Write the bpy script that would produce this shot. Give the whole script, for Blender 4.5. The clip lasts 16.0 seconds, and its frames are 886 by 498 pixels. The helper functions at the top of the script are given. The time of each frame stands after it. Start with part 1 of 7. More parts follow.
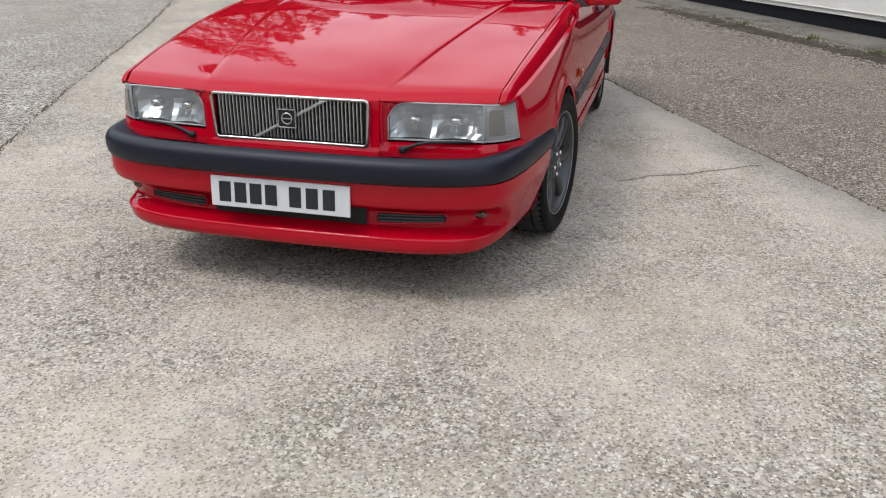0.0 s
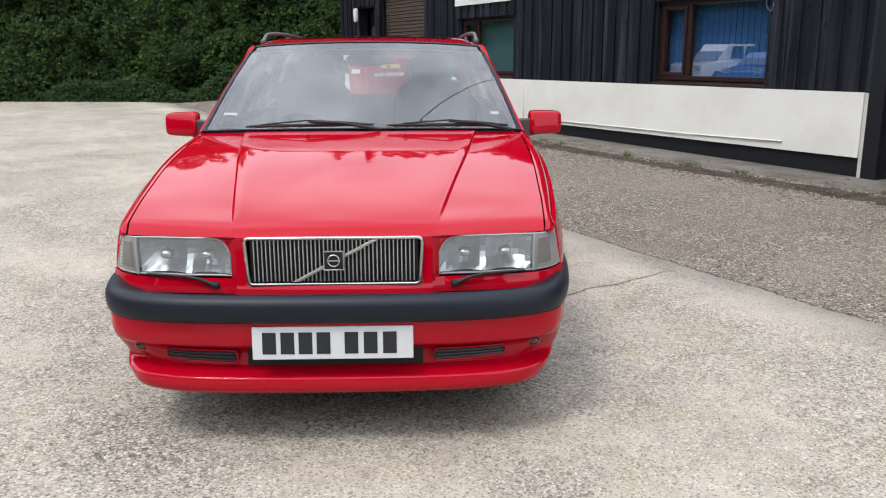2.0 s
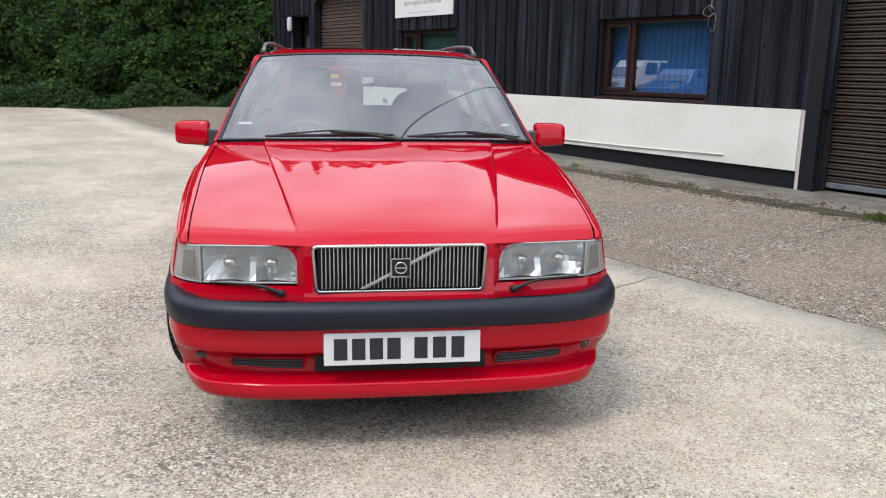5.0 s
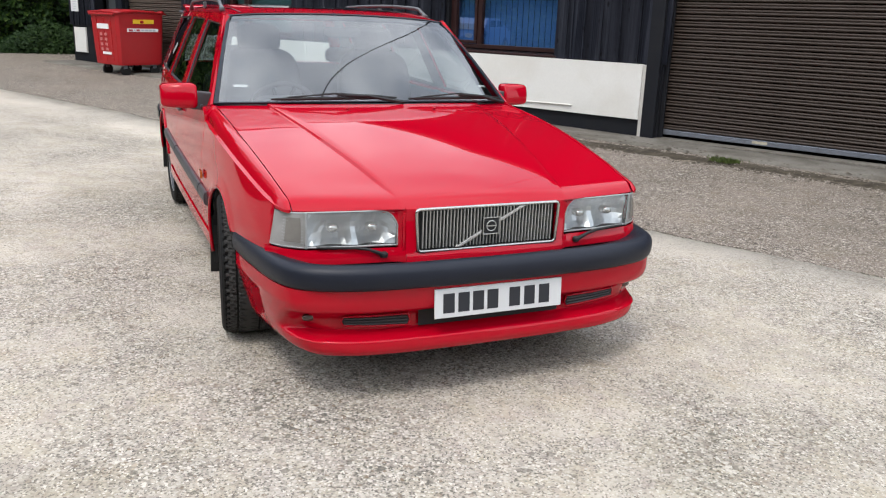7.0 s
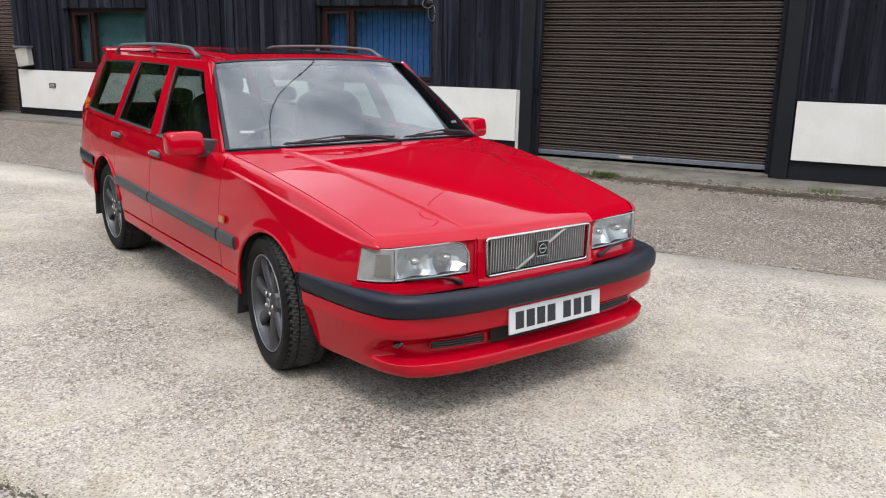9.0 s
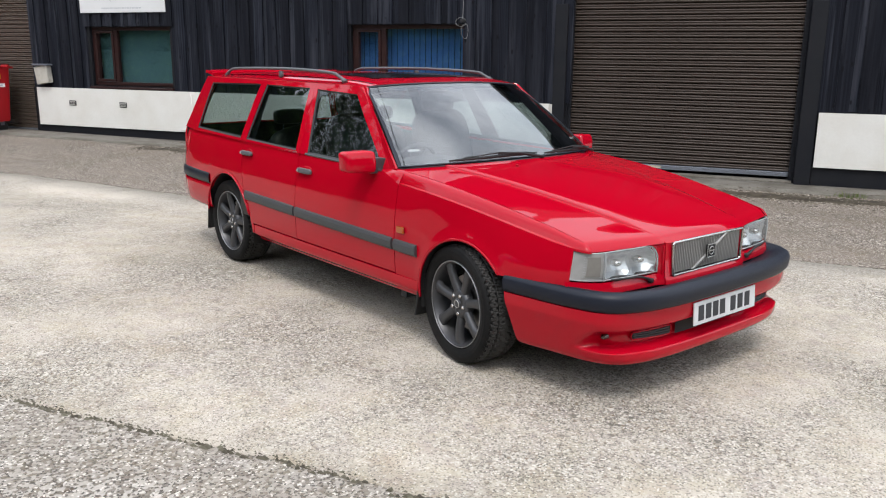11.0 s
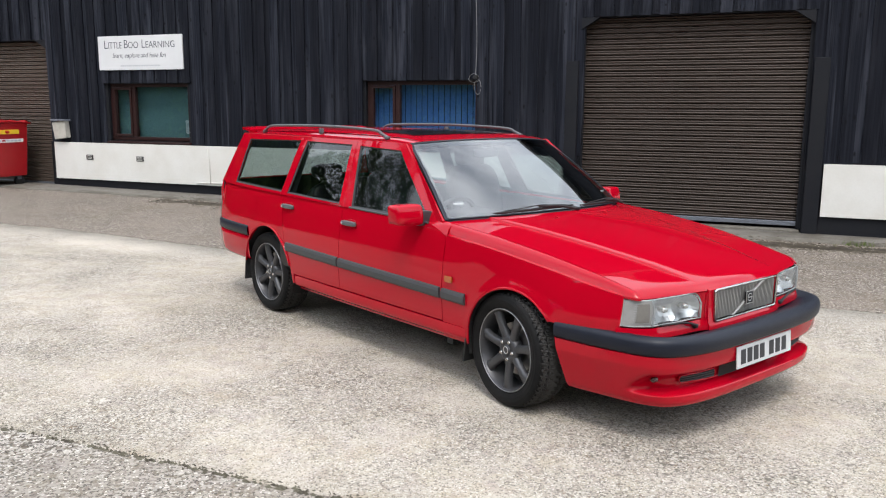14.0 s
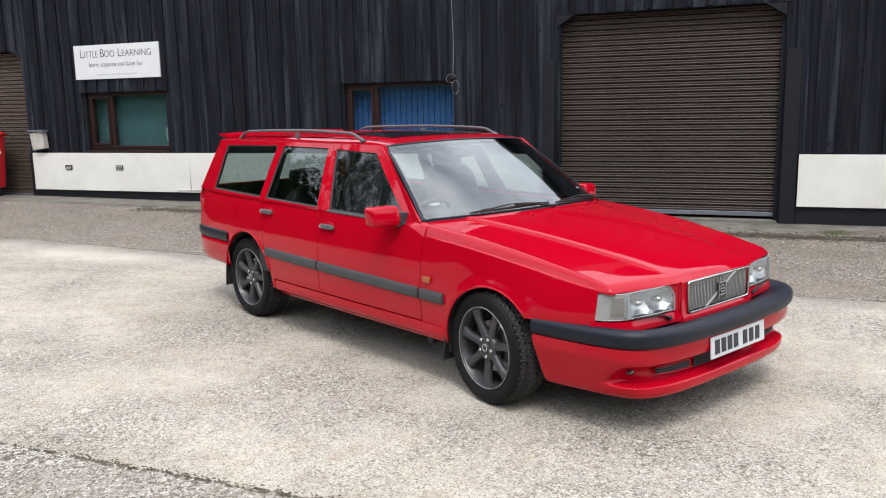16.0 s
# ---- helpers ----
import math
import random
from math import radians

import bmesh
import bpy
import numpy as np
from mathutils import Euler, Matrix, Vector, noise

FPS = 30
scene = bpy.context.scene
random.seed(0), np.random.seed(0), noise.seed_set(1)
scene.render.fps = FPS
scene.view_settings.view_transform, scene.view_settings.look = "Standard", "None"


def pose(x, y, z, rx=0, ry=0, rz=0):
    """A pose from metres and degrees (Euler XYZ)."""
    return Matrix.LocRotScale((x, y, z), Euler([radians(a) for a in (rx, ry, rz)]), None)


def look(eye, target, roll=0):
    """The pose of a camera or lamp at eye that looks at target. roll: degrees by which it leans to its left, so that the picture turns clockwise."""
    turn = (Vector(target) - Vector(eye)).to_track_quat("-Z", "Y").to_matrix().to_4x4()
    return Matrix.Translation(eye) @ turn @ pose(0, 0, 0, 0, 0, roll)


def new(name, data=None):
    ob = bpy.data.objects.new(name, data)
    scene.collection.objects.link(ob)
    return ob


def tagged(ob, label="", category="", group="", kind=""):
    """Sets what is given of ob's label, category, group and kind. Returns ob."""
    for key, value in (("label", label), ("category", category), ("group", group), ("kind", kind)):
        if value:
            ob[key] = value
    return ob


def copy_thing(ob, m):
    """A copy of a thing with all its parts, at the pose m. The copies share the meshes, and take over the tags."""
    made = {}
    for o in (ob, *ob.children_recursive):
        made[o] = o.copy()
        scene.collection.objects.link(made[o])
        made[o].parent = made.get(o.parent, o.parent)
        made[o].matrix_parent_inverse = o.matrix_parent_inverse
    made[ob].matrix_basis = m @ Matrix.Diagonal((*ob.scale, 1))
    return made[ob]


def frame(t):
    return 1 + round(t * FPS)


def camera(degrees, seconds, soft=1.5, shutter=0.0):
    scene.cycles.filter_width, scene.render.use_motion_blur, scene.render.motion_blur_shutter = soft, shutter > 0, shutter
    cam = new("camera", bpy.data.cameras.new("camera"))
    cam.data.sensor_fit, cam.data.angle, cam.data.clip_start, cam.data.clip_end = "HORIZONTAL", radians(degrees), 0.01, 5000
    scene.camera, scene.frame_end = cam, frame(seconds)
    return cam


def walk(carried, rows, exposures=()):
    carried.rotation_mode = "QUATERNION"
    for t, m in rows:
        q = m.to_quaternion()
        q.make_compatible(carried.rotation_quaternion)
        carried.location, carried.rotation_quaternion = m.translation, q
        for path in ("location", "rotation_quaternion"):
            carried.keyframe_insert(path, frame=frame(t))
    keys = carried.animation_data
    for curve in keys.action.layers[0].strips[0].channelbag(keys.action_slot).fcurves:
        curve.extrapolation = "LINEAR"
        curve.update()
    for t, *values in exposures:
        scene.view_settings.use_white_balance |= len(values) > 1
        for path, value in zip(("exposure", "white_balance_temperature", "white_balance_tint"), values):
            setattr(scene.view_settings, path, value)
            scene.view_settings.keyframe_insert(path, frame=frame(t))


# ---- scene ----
cam = camera(57.0, 16.0, soft=1.15)
PATH = [
    (0, (1.224, -2.464, 1.264), (0.755, -0.667, 0.522), 0.3),
    (0.5, (0.982, -2.571, 1.244), (0.657, -0.688, 0.654), -0.1),
    (1, (0.714, -2.659, 1.29), (0.564, -0.73, 0.783), 0.2),
    (1.5, (0.471, -2.593, 1.254), (0.432, -0.649, 0.784), -0.4),
    (2, (0.294, -2.521, 1.287), (0.343, -0.575, 0.828), -0.2),
    (2.5, (0.214, -2.544, 1.29), (0.319, -0.598, 0.842), 0.1),
    (3, (0.203, -2.556, 1.292), (0.333, -0.611, 0.845), 0.6),
    (5.5, (-0.443, -2.579, 1.298), (-0.091, -0.658, 0.867), 0.9),
    (6, (-0.737, -2.536, 1.329), (-0.251, -0.65, 0.875), 1.3),
    (6.5, (-1.103, -2.582, 1.355), (-0.45, -0.76, 0.853), 2.5),
    (7, (-1.332, -2.53, 1.369), (-0.563, -0.766, 0.824), 2.1),
    (7.5, (-1.577, -2.384, 1.403), (-0.722, -0.653, 0.881), 1.3),
    (8, (-1.79, -2.344, 1.401), (-0.831, -0.661, 0.904), 2.0),
    (8.5, (-2.085, -2.387, 1.456), (-0.975, -0.797, 0.967), 2.6),
    (9, (-2.318, -2.333, 1.455), (-1.161, -0.776, 0.971), 1.0),
    (9.5, (-2.559, -2.16, 1.48), (-1.398, -0.602, 1.01), -0.8),
    (10, (-2.865, -2.117, 1.5), (-1.683, -0.571, 1.035), -0.6),
    (12.5, (-3.803, -1.885, 1.557), (-2.494, -0.439, 1.115), 1.5),
    (13, (-3.769, -1.973, 1.564), (-2.478, -0.494, 1.181), 1.6),
    (13.5, (-3.77, -1.994, 1.567), (-2.495, -0.493, 1.216), 0.9),
    (14, (-3.775, -1.993, 1.564), (-2.506, -0.484, 1.224), 0.4),
    (14.5, (-3.776, -1.992, 1.568), (-2.506, -0.484, 1.229), -0.1),
    (15, (-3.769, -2.003, 1.568), (-2.496, -0.498, 1.232), -0.5),
    (15.5, (-3.749, -2.035, 1.57), (-2.467, -0.538, 1.234), -0.8),
    (16, (-3.763, -2.057, 1.572), (-2.469, -0.571, 1.232), -1.1),
]
walk(cam, [(t, look(eye, target, roll)) for t, eye, target, roll in PATH],
     exposures=[(0, 0.14), (0.5, 0.30), (1.0, 0.40), (2.0, 0.44), (10, 0.48), (12.5, 0.48), (13.5, 0.57), (16, 0.60)])

# ---- light ----
world = bpy.data.worlds.new("world")
scene.world = world
world.use_nodes = True
wn, wl = world.node_tree.nodes, world.node_tree.links
for nd in list(wn):
    wn.remove(nd)
SUN_ELEV, SUN_ROT = radians(60), radians(222)
sky = wn.new("ShaderNodeTexSky")
sky.sky_type, sky.sun_disc = "NISHITA", False
sky.sun_elevation, sky.sun_rotation = SUN_ELEV, SUN_ROT
sky.air_density, sky.dust_density = 1.0, 2.5
dim = wn.new("ShaderNodeVectorMath"); dim.operation = "SCALE"; dim.inputs["Scale"].default_value = 0.075
wl.new(sky.outputs[0], dim.inputs[0])
cloud = wn.new("ShaderNodeTexNoise")
cloud.inputs["Scale"].default_value, cloud.inputs["Detail"].default_value, cloud.inputs["Roughness"].default_value = 2.6, 7.0, 0.58
cr = wn.new("ShaderNodeValToRGB")
cr.color_ramp.elements[0].position, cr.color_ramp.elements[1].position = 0.36, 0.62
cr.color_ramp.elements[0].color, cr.color_ramp.elements[1].color = (0.38, 0.38, 0.38, 1), (1, 1, 1, 1)
wl.new(cloud.outputs[0], cr.inputs[0])
wmix = wn.new("ShaderNodeMixRGB")
wmix.inputs[2].default_value = (0.84, 0.89, 0.97, 1)
wl.new(cr.outputs[0], wmix.inputs[0]); wl.new(dim.outputs[0], wmix.inputs[1])
bg = wn.new("ShaderNodeBackground"); bg.inputs[1].default_value = 1.98
wl.new(wmix.outputs[0], bg.inputs[0])
wo = wn.new("ShaderNodeOutputWorld"); wl.new(bg.outputs[0], wo.inputs[0])

sun_data = bpy.data.lights.new("sun", "SUN")
sun_data.energy, sun_data.angle, sun_data.color = 1.25, radians(14), (1.0, 0.96, 0.91)
sun = new("sun", sun_data)
sun.matrix_world = look((0, 0, 20), (0 + math.sin(SUN_ROT) * -10, math.cos(SUN_ROT) * -10, 20 - 10 * math.tan(SUN_ELEV)))


# ---- materials ----
def mat(name, color, rough=0.6, metal=0.0, coat=0.0, spec=0.5, var=0.0, scale=5.0, dark=None, fine=0.0, fine_scale=80.0,
        bump=0.0, bump_scale=60.0, stretch=None, island=0.0, obj_rand=0.0, coat_rough=0.03, rough_var=0.0):
    """A principled material with stains (var, scale, towards dark), grain (fine) and relief (bump)."""
    m = bpy.data.materials.new(name)
    m.use_nodes = True
    nt = m.node_tree; n, l = nt.nodes, nt.links
    b = n["Principled BSDF"]
    b.inputs["Roughness"].default_value, b.inputs["Metallic"].default_value = rough, metal
    b.inputs["Coat Weight"].default_value, b.inputs["Coat Roughness"].default_value = coat, coat_rough
    b.inputs["Specular IOR Level"].default_value = spec
    b.inputs["Base Color"].default_value = (*color, 1)
    tc = n.new("ShaderNodeTexCoord")
    src = tc.outputs["Object"]
    if stretch:
        mp = n.new("ShaderNodeMapping"); mp.inputs["Scale"].default_value = stretch
        l.new(src, mp.inputs[0]); src = mp.outputs[0]
    out = None
    def noise_tex(sc, det=6.0, ro=0.6):
        t = n.new("ShaderNodeTexNoise")
        t.inputs["Scale"].default_value, t.inputs["Detail"].default_value, t.inputs["Roughness"].default_value = sc, det, ro
        l.new(src, t.inputs["Vector"])
        return t.outputs[0]
    def ramp(sock, a, c):
        r = n.new("ShaderNodeMapRange")
        r.inputs["From Min"].default_value, r.inputs["From Max"].default_value = a, c
        l.new(sock, r.inputs["Value"])
        return r.outputs[0]
    def mixc(fac, a, c, factor=1.0):
        x = n.new("ShaderNodeMixRGB")
        if factor != 1.0:
            mu = n.new("ShaderNodeMath"); mu.operation = "MULTIPLY"; mu.inputs[1].default_value = factor
            l.new(fac, mu.inputs[0]); fac = mu.outputs[0]
        l.new(fac, x.inputs[0])
        for k, v in ((1, a), (2, c)):
            if isinstance(v, tuple): x.inputs[k].default_value = (*v, 1)
            else: l.new(v, x.inputs[k])
        return x.outputs[0]
    cur = tuple(color)
    dk = tuple(dark) if dark else tuple(c * 0.55 for c in color)
    if var: cur = mixc(ramp(noise_tex(scale), 0.42, 0.68), cur, dk, var)
    if fine: cur = mixc(ramp(noise_tex(fine_scale, 3.0, 0.7), 0.35, 0.7), cur, tuple(c * 0.5 for c in color), fine)
    if island or obj_rand:
        g = n.new("ShaderNodeNewGeometry") if island else n.new("ShaderNodeObjectInfo")
        cur = mixc(g.outputs["Random Per Island" if island else "Random"], cur, dk, island or obj_rand)
    if not isinstance(cur, tuple): l.new(cur, b.inputs["Base Color"])
    if rough_var:
        r = n.new("ShaderNodeMapRange"); r.inputs["To Min"].default_value, r.inputs["To Max"].default_value = max(0.02, rough - rough_var), min(1, rough + rough_var)
        l.new(noise_tex(scale * 2 + 1), r.inputs["Value"]); l.new(r.outputs[0], b.inputs["Roughness"])
    if bump:
        bp = n.new("ShaderNodeBump"); bp.inputs["Strength"].default_value, bp.inputs["Distance"].default_value = bump, 0.004
        l.new(noise_tex(bump_scale, 4.0), bp.inputs["Height"]); l.new(bp.outputs[0], b.inputs["Normal"])
    return m


def stone_ground(name, base, chips, dirt, chip_amount, stain_scale=0.35, moss=0.0, bump=0.6, coarse=1.0, cover=0.70, smooth_min=0.3, margin=False):
    """Worn paving with exposed stone chips, broad stains and relief."""
    m = bpy.data.materials.new(name)
    m.use_nodes = True
    nt = m.node_tree; n, l = nt.nodes, nt.links
    b = n["Principled BSDF"]; b.inputs["Roughness"].default_value = 0.9; b.inputs["Specular IOR Level"].default_value = 0.25
    tc = n.new("ShaderNodeTexCoord"); src = tc.outputs["Object"]
    def noise_tex(sc, det=6.0, ro=0.6):
        t = n.new("ShaderNodeTexNoise")
        t.inputs["Scale"].default_value, t.inputs["Detail"].default_value, t.inputs["Roughness"].default_value = sc, det, ro
        l.new(src, t.inputs["Vector"]); return t.outputs[0]
    def ramp(sock, a, c, lo=0.0, hi=1.0):
        r = n.new("ShaderNodeMapRange")
        for k, v in (("From Min", a), ("From Max", c), ("To Min", lo), ("To Max", hi)): r.inputs[k].default_value = v
        l.new(sock, r.inputs["Value"]); return r.outputs[0]
    def mixc(fac, a, c, mode="MIX"):
        x = n.new("ShaderNodeMixRGB"); x.blend_type = mode
        l.new(fac, x.inputs[0])
        for k, v in ((1, a), (2, c)):
            if isinstance(v, tuple): x.inputs[k].default_value = (*v, 1)
            else: l.new(v, x.inputs[k])
        return x.outputs[0]
    def mul(a, v):
        x = n.new("ShaderNodeMath"); x.operation = "MULTIPLY"; l.new(a, x.inputs[0])
        if isinstance(v, float): x.inputs[1].default_value = v
        else: l.new(v, x.inputs[1])
        return x.outputs[0]
    def cells(sc):
        v = n.new("ShaderNodeTexVoronoi"); v.inputs["Scale"].default_value = sc / coarse; v.inputs["Randomness"].default_value = 1.0
        l.new(src, v.inputs["Vector"])
        s_ = n.new("ShaderNodeSeparateColor"); l.new(v.outputs["Color"], s_.inputs[0])
        return s_.outputs, v.outputs["Distance"]
    fine_c, fine_d = cells(190.0)
    mid_c, mid_d = cells(98.0)
    big_c, big_d = cells(58.0)
    worn = ramp(noise_tex(0.9, 6.0, 0.65), 0.40, 0.64, smooth_min, 1.0)
    # swept bands and wheel tracks run along the roadway
    mp = n.new("ShaderNodeMapping"); mp.inputs["Scale"].default_value = (0.35, 2.6, 1.0); l.new(src, mp.inputs[0])
    band = n.new("ShaderNodeTexNoise"); band.inputs["Scale"].default_value, band.inputs["Detail"].default_value, band.inputs["Roughness"].default_value = 1.0, 6.0, 0.6
    l.new(mp.outputs[0], band.inputs["Vector"]); band = band.outputs[0]
    c = mixc(ramp(noise_tex(stain_scale, 5.0), 0.38, 0.68), base, dirt)
    c = mixc(mul(ramp(noise_tex(3.5, 8.0, 0.7), 0.45, 0.75), 0.6), c, dirt)
    c = mixc(mul(ramp(band, 0.40, 0.60), 0.42), c, tuple(min(0.9, x * 1.12) for x in base))
    c = mixc(mul(ramp(band, 0.58, 0.72), 0.5), c, dirt)
    # tints of lichen, iron, slate and moss
    for sc, lo, hi, k, tint in ((5.0, 0.46, 0.62, 0.5, (0.88, 0.86, 0.72)), (7.3, 0.48, 0.64, 0.75, (0.80, 0.765, 0.82)), (3.1, 0.52, 0.66, 0.5, (0.82, 0.74, 0.64)), (9.0, 0.60, 0.70, 0.5, (0.76, 0.82, 0.64))):
        c = mixc(mul(ramp(noise_tex(sc, 7.0, 0.72), lo, hi), k), c, tint, "MULTIPLY")
    c = mixc(mul(ramp(noise_tex(17.0, 4.0, 0.75), 0.44, 0.66), mul(worn, 0.50)), c, tuple(x * 0.58 for x in base))
    # dark gaps between the chips, where the cement has worn away
    c = mixc(mul(ramp(mid_d, 0.42, 0.70), mul(worn, 0.75 * chip_amount)), c, tuple(x * 0.28 for x in base))
    # every chip has its own shade
    c = mixc(mul(ramp(fine_c[2], 0.0, 0.5, 1.0, 0.0), mul(worn, 0.5)), c, tuple(x * 0.50 for x in base))
    c = mixc(mul(ramp(mid_c[2], cover, cover + 0.12), mul(worn, chip_amount * (0.55 if cover > 0.4 else 0.9))), c, chips)
    c = mixc(mul(ramp(fine_c[1], 0.81, 0.83), mul(ramp(worn, 0.0, 1.0, 0.55, 1.0), chip_amount)), c, tuple(x * 0.20 for x in base))
    c = mixc(mul(ramp(mid_c[1], 0.945, 0.955), mul(worn, chip_amount)), c, (base[0] * 0.34, base[1] * 0.28, base[2] * 0.23))
    c = mixc(mul(ramp(fine_c[0], 0.93, 0.94), mul(ramp(worn, 0.0, 1.0, 0.6, 1.0), chip_amount)), c, tuple(min(0.92, x * 1.22) for x in chips))
    c = mixc(mul(ramp(mid_c[0], 0.965, 0.970), mul(worn, chip_amount)), c, tuple(min(0.92, x * 1.15) for x in chips))
    c = mixc(mul(ramp(big_c[1], 0.972, 0.976), mul(worn, chip_amount)), c, tuple(x * 0.26 for x in base))
    c = mixc(mul(ramp(big_c[0], 0.984, 0.988), mul(worn, chip_amount)), c, tuple(min(0.92, x * 1.08) for x in chips))
    if moss:
        c = mixc(mul(ramp(noise_tex(0.55, 7.0, 0.65), 0.56, 0.72), moss), c, (0.16, 0.15, 0.085))
    if margin:
        # a paler trowelled margin along the slab's edge, scuffed away in places
        dot = n.new("ShaderNodeVectorMath"); dot.operation = "DOT_PRODUCT"; dot.inputs[1].default_value = (0.02, 1.0, 0.0); l.new(src, dot.inputs[0])
        c = mixc(mul(ramp(dot.outputs["Value"], -4.62, -4.10), ramp(noise_tex(1.4, 6.0, 0.65), 0.34, 0.58, 0.12, 0.52)), c, tuple(x * 1.16 for x in base))
    l.new(c, b.inputs["Base Color"])
    def add(x, y):
        s_ = n.new("ShaderNodeMath"); s_.operation = "ADD"; l.new(x, s_.inputs[0]); l.new(y, s_.inputs[1]); return s_.outputs[0]
    height = add(add(add(mul(fine_c[0], mul(worn, 0.35)), mul(mid_c[0], mul(worn, 0.4))), mul(mid_d, mul(worn, -0.9))), noise_tex(45.0, 5.0, 0.7))
    bp = n.new("ShaderNodeBump"); bp.inputs["Strength"].default_value, bp.inputs["Distance"].default_value = bump, 0.009
    l.new(height, bp.inputs["Height"]); l.new(bp.outputs[0], b.inputs["Normal"])
    return m


def board_mat(name):
    """Black stained softwood: long grain, knots and weathered streaks, different on each board."""
    m = bpy.data.materials.new(name)
    m.use_nodes = True
    n, l = m.node_tree.nodes, m.node_tree.links
    b = n["Principled BSDF"]; b.inputs["Roughness"].default_value = 0.7; b.inputs["Specular IOR Level"].default_value = 0.10
    tc, oi = n.new("ShaderNodeTexCoord"), n.new("ShaderNodeObjectInfo")
    def moved(scale):
        mp = n.new("ShaderNodeMapping"); mp.inputs["Scale"].default_value = scale
        off = n.new("ShaderNodeVectorMath"); off.operation = "ADD"
        sc = n.new("ShaderNodeMath"); sc.operation = "MULTIPLY"; sc.inputs[1].default_value = 80.0
        l.new(oi.outputs["Random"], sc.inputs[0]); l.new(tc.outputs["Object"], mp.inputs[0])
        l.new(mp.outputs[0], off.inputs[0]); l.new(sc.outputs[0], off.inputs[1]); return off.outputs[0]
    def noise_tex(scale, det, ro, lo, hi):
        t = n.new("ShaderNodeTexNoise"); t.inputs["Scale"].default_value, t.inputs["Detail"].default_value, t.inputs["Roughness"].default_value = 1.0, det, ro
        l.new(moved(scale), t.inputs["Vector"])
        r = n.new("ShaderNodeMapRange"); r.inputs["From Min"].default_value, r.inputs["From Max"].default_value = lo, hi
        l.new(t.outputs[0], r.inputs["Value"]); return r.outputs[0]
    def mixc(fac, a, c):
        x = n.new("ShaderNodeMixRGB"); l.new(fac, x.inputs[0])
        for k, v in ((1, a), (2, c)):
            if isinstance(v, tuple): x.inputs[k].default_value = (*v, 1)
            else: l.new(v, x.inputs[k])
        return x.outputs[0]
    def mul(a, c):
        x = n.new("ShaderNodeMath"); x.operation = "MULTIPLY"; l.new(a, x.inputs[0])
        if isinstance(c, float): x.inputs[1].default_value = c
        else: l.new(c, x.inputs[1])
        return x.outputs[0]
    grain = noise_tex((70, 70, 2.2), 5.0, 0.65, 0.36, 0.66)
    c = mixc(grain, (0.0026, 0.0033, 0.0062), (0.0200, 0.0228, 0.0325))
    c = mixc(mul(noise_tex((9, 9, 2.0), 5.0, 0.6, 0.48, 0.72), 0.8), c, (0.052, 0.055, 0.069))
    c = mixc(mul(oi.outputs["Random"], 0.75), c, (0.0040, 0.0045, 0.0070))
    v = n.new("ShaderNodeTexVoronoi"); v.inputs["Scale"].default_value = 1.0; l.new(moved((9, 9, 14)), v.inputs["Vector"])
    r = n.new("ShaderNodeMapRange"); r.inputs["From Min"].default_value, r.inputs["From Max"].default_value = 0.16, 0.08; l.new(v.outputs["Distance"], r.inputs["Value"])
    c = mixc(mul(r.outputs[0], 0.85), c, (0.0035, 0.0035, 0.0045))
    l.new(c, b.inputs["Base Color"])
    bp = n.new("ShaderNodeBump"); bp.inputs["Strength"].default_value, bp.inputs["Distance"].default_value = 0.5, 0.004
    l.new(grain, bp.inputs["Height"]); l.new(bp.outputs[0], b.inputs["Normal"])
    return m


def glass_mat(name, tint, gloss=0.0, dust=0.0, base=0.08, film=(0.75, 0.76, 0.75)):
    """A clear sheet: tinted see-through, gloss that grows towards grazing angles, and a film of dust."""
    m = bpy.data.materials.new(name)
    m.use_nodes = True
    n, l = m.node_tree.nodes, m.node_tree.links
    n.remove(n["Principled BSDF"])
    tr = n.new("ShaderNodeBsdfTransparent"); tr.inputs[0].default_value = (*tint, 1)
    gl = n.new("ShaderNodeBsdfGlossy"); gl.inputs["Roughness"].default_value = gloss
    lw = n.new("ShaderNodeLayerWeight"); lw.inputs[0].default_value = 0.5
    pw = n.new("ShaderNodeMath"); pw.operation = "POWER"; pw.inputs[1].default_value = 4.0
    ma = n.new("ShaderNodeMath"); ma.operation = "MULTIPLY_ADD"; ma.inputs[1].default_value, ma.inputs[2].default_value = 1 - base, base
    l.new(lw.outputs["Facing"], pw.inputs[0]); l.new(pw.outputs[0], ma.inputs[0])
    mx = n.new("ShaderNodeMixShader")
    l.new(ma.outputs[0], mx.inputs[0]); l.new(tr.outputs[0], mx.inputs[1]); l.new(gl.outputs[0], mx.inputs[2])
    out = mx.outputs[0]
    if dust:
        df = n.new("ShaderNodeBsdfDiffuse"); df.inputs[0].default_value = (*film, 1)
        tc = n.new("ShaderNodeTexCoord"); ns = n.new("ShaderNodeTexNoise"); ns.inputs["Scale"].default_value = 2.5
        l.new(tc.outputs["Object"], ns.inputs["Vector"])
        mu = n.new("ShaderNodeMath"); mu.operation = "MULTIPLY"; mu.inputs[1].default_value = dust * 2
        l.new(ns.outputs[0], mu.inputs[0])
        m2 = n.new("ShaderNodeMixShader"); l.new(mu.outputs[0], m2.inputs[0]); l.new(out, m2.inputs[1]); l.new(df.outputs[0], m2.inputs[2]); out = m2.outputs[0]
    l.new(out, n["Material Output"].inputs[0])
    return m


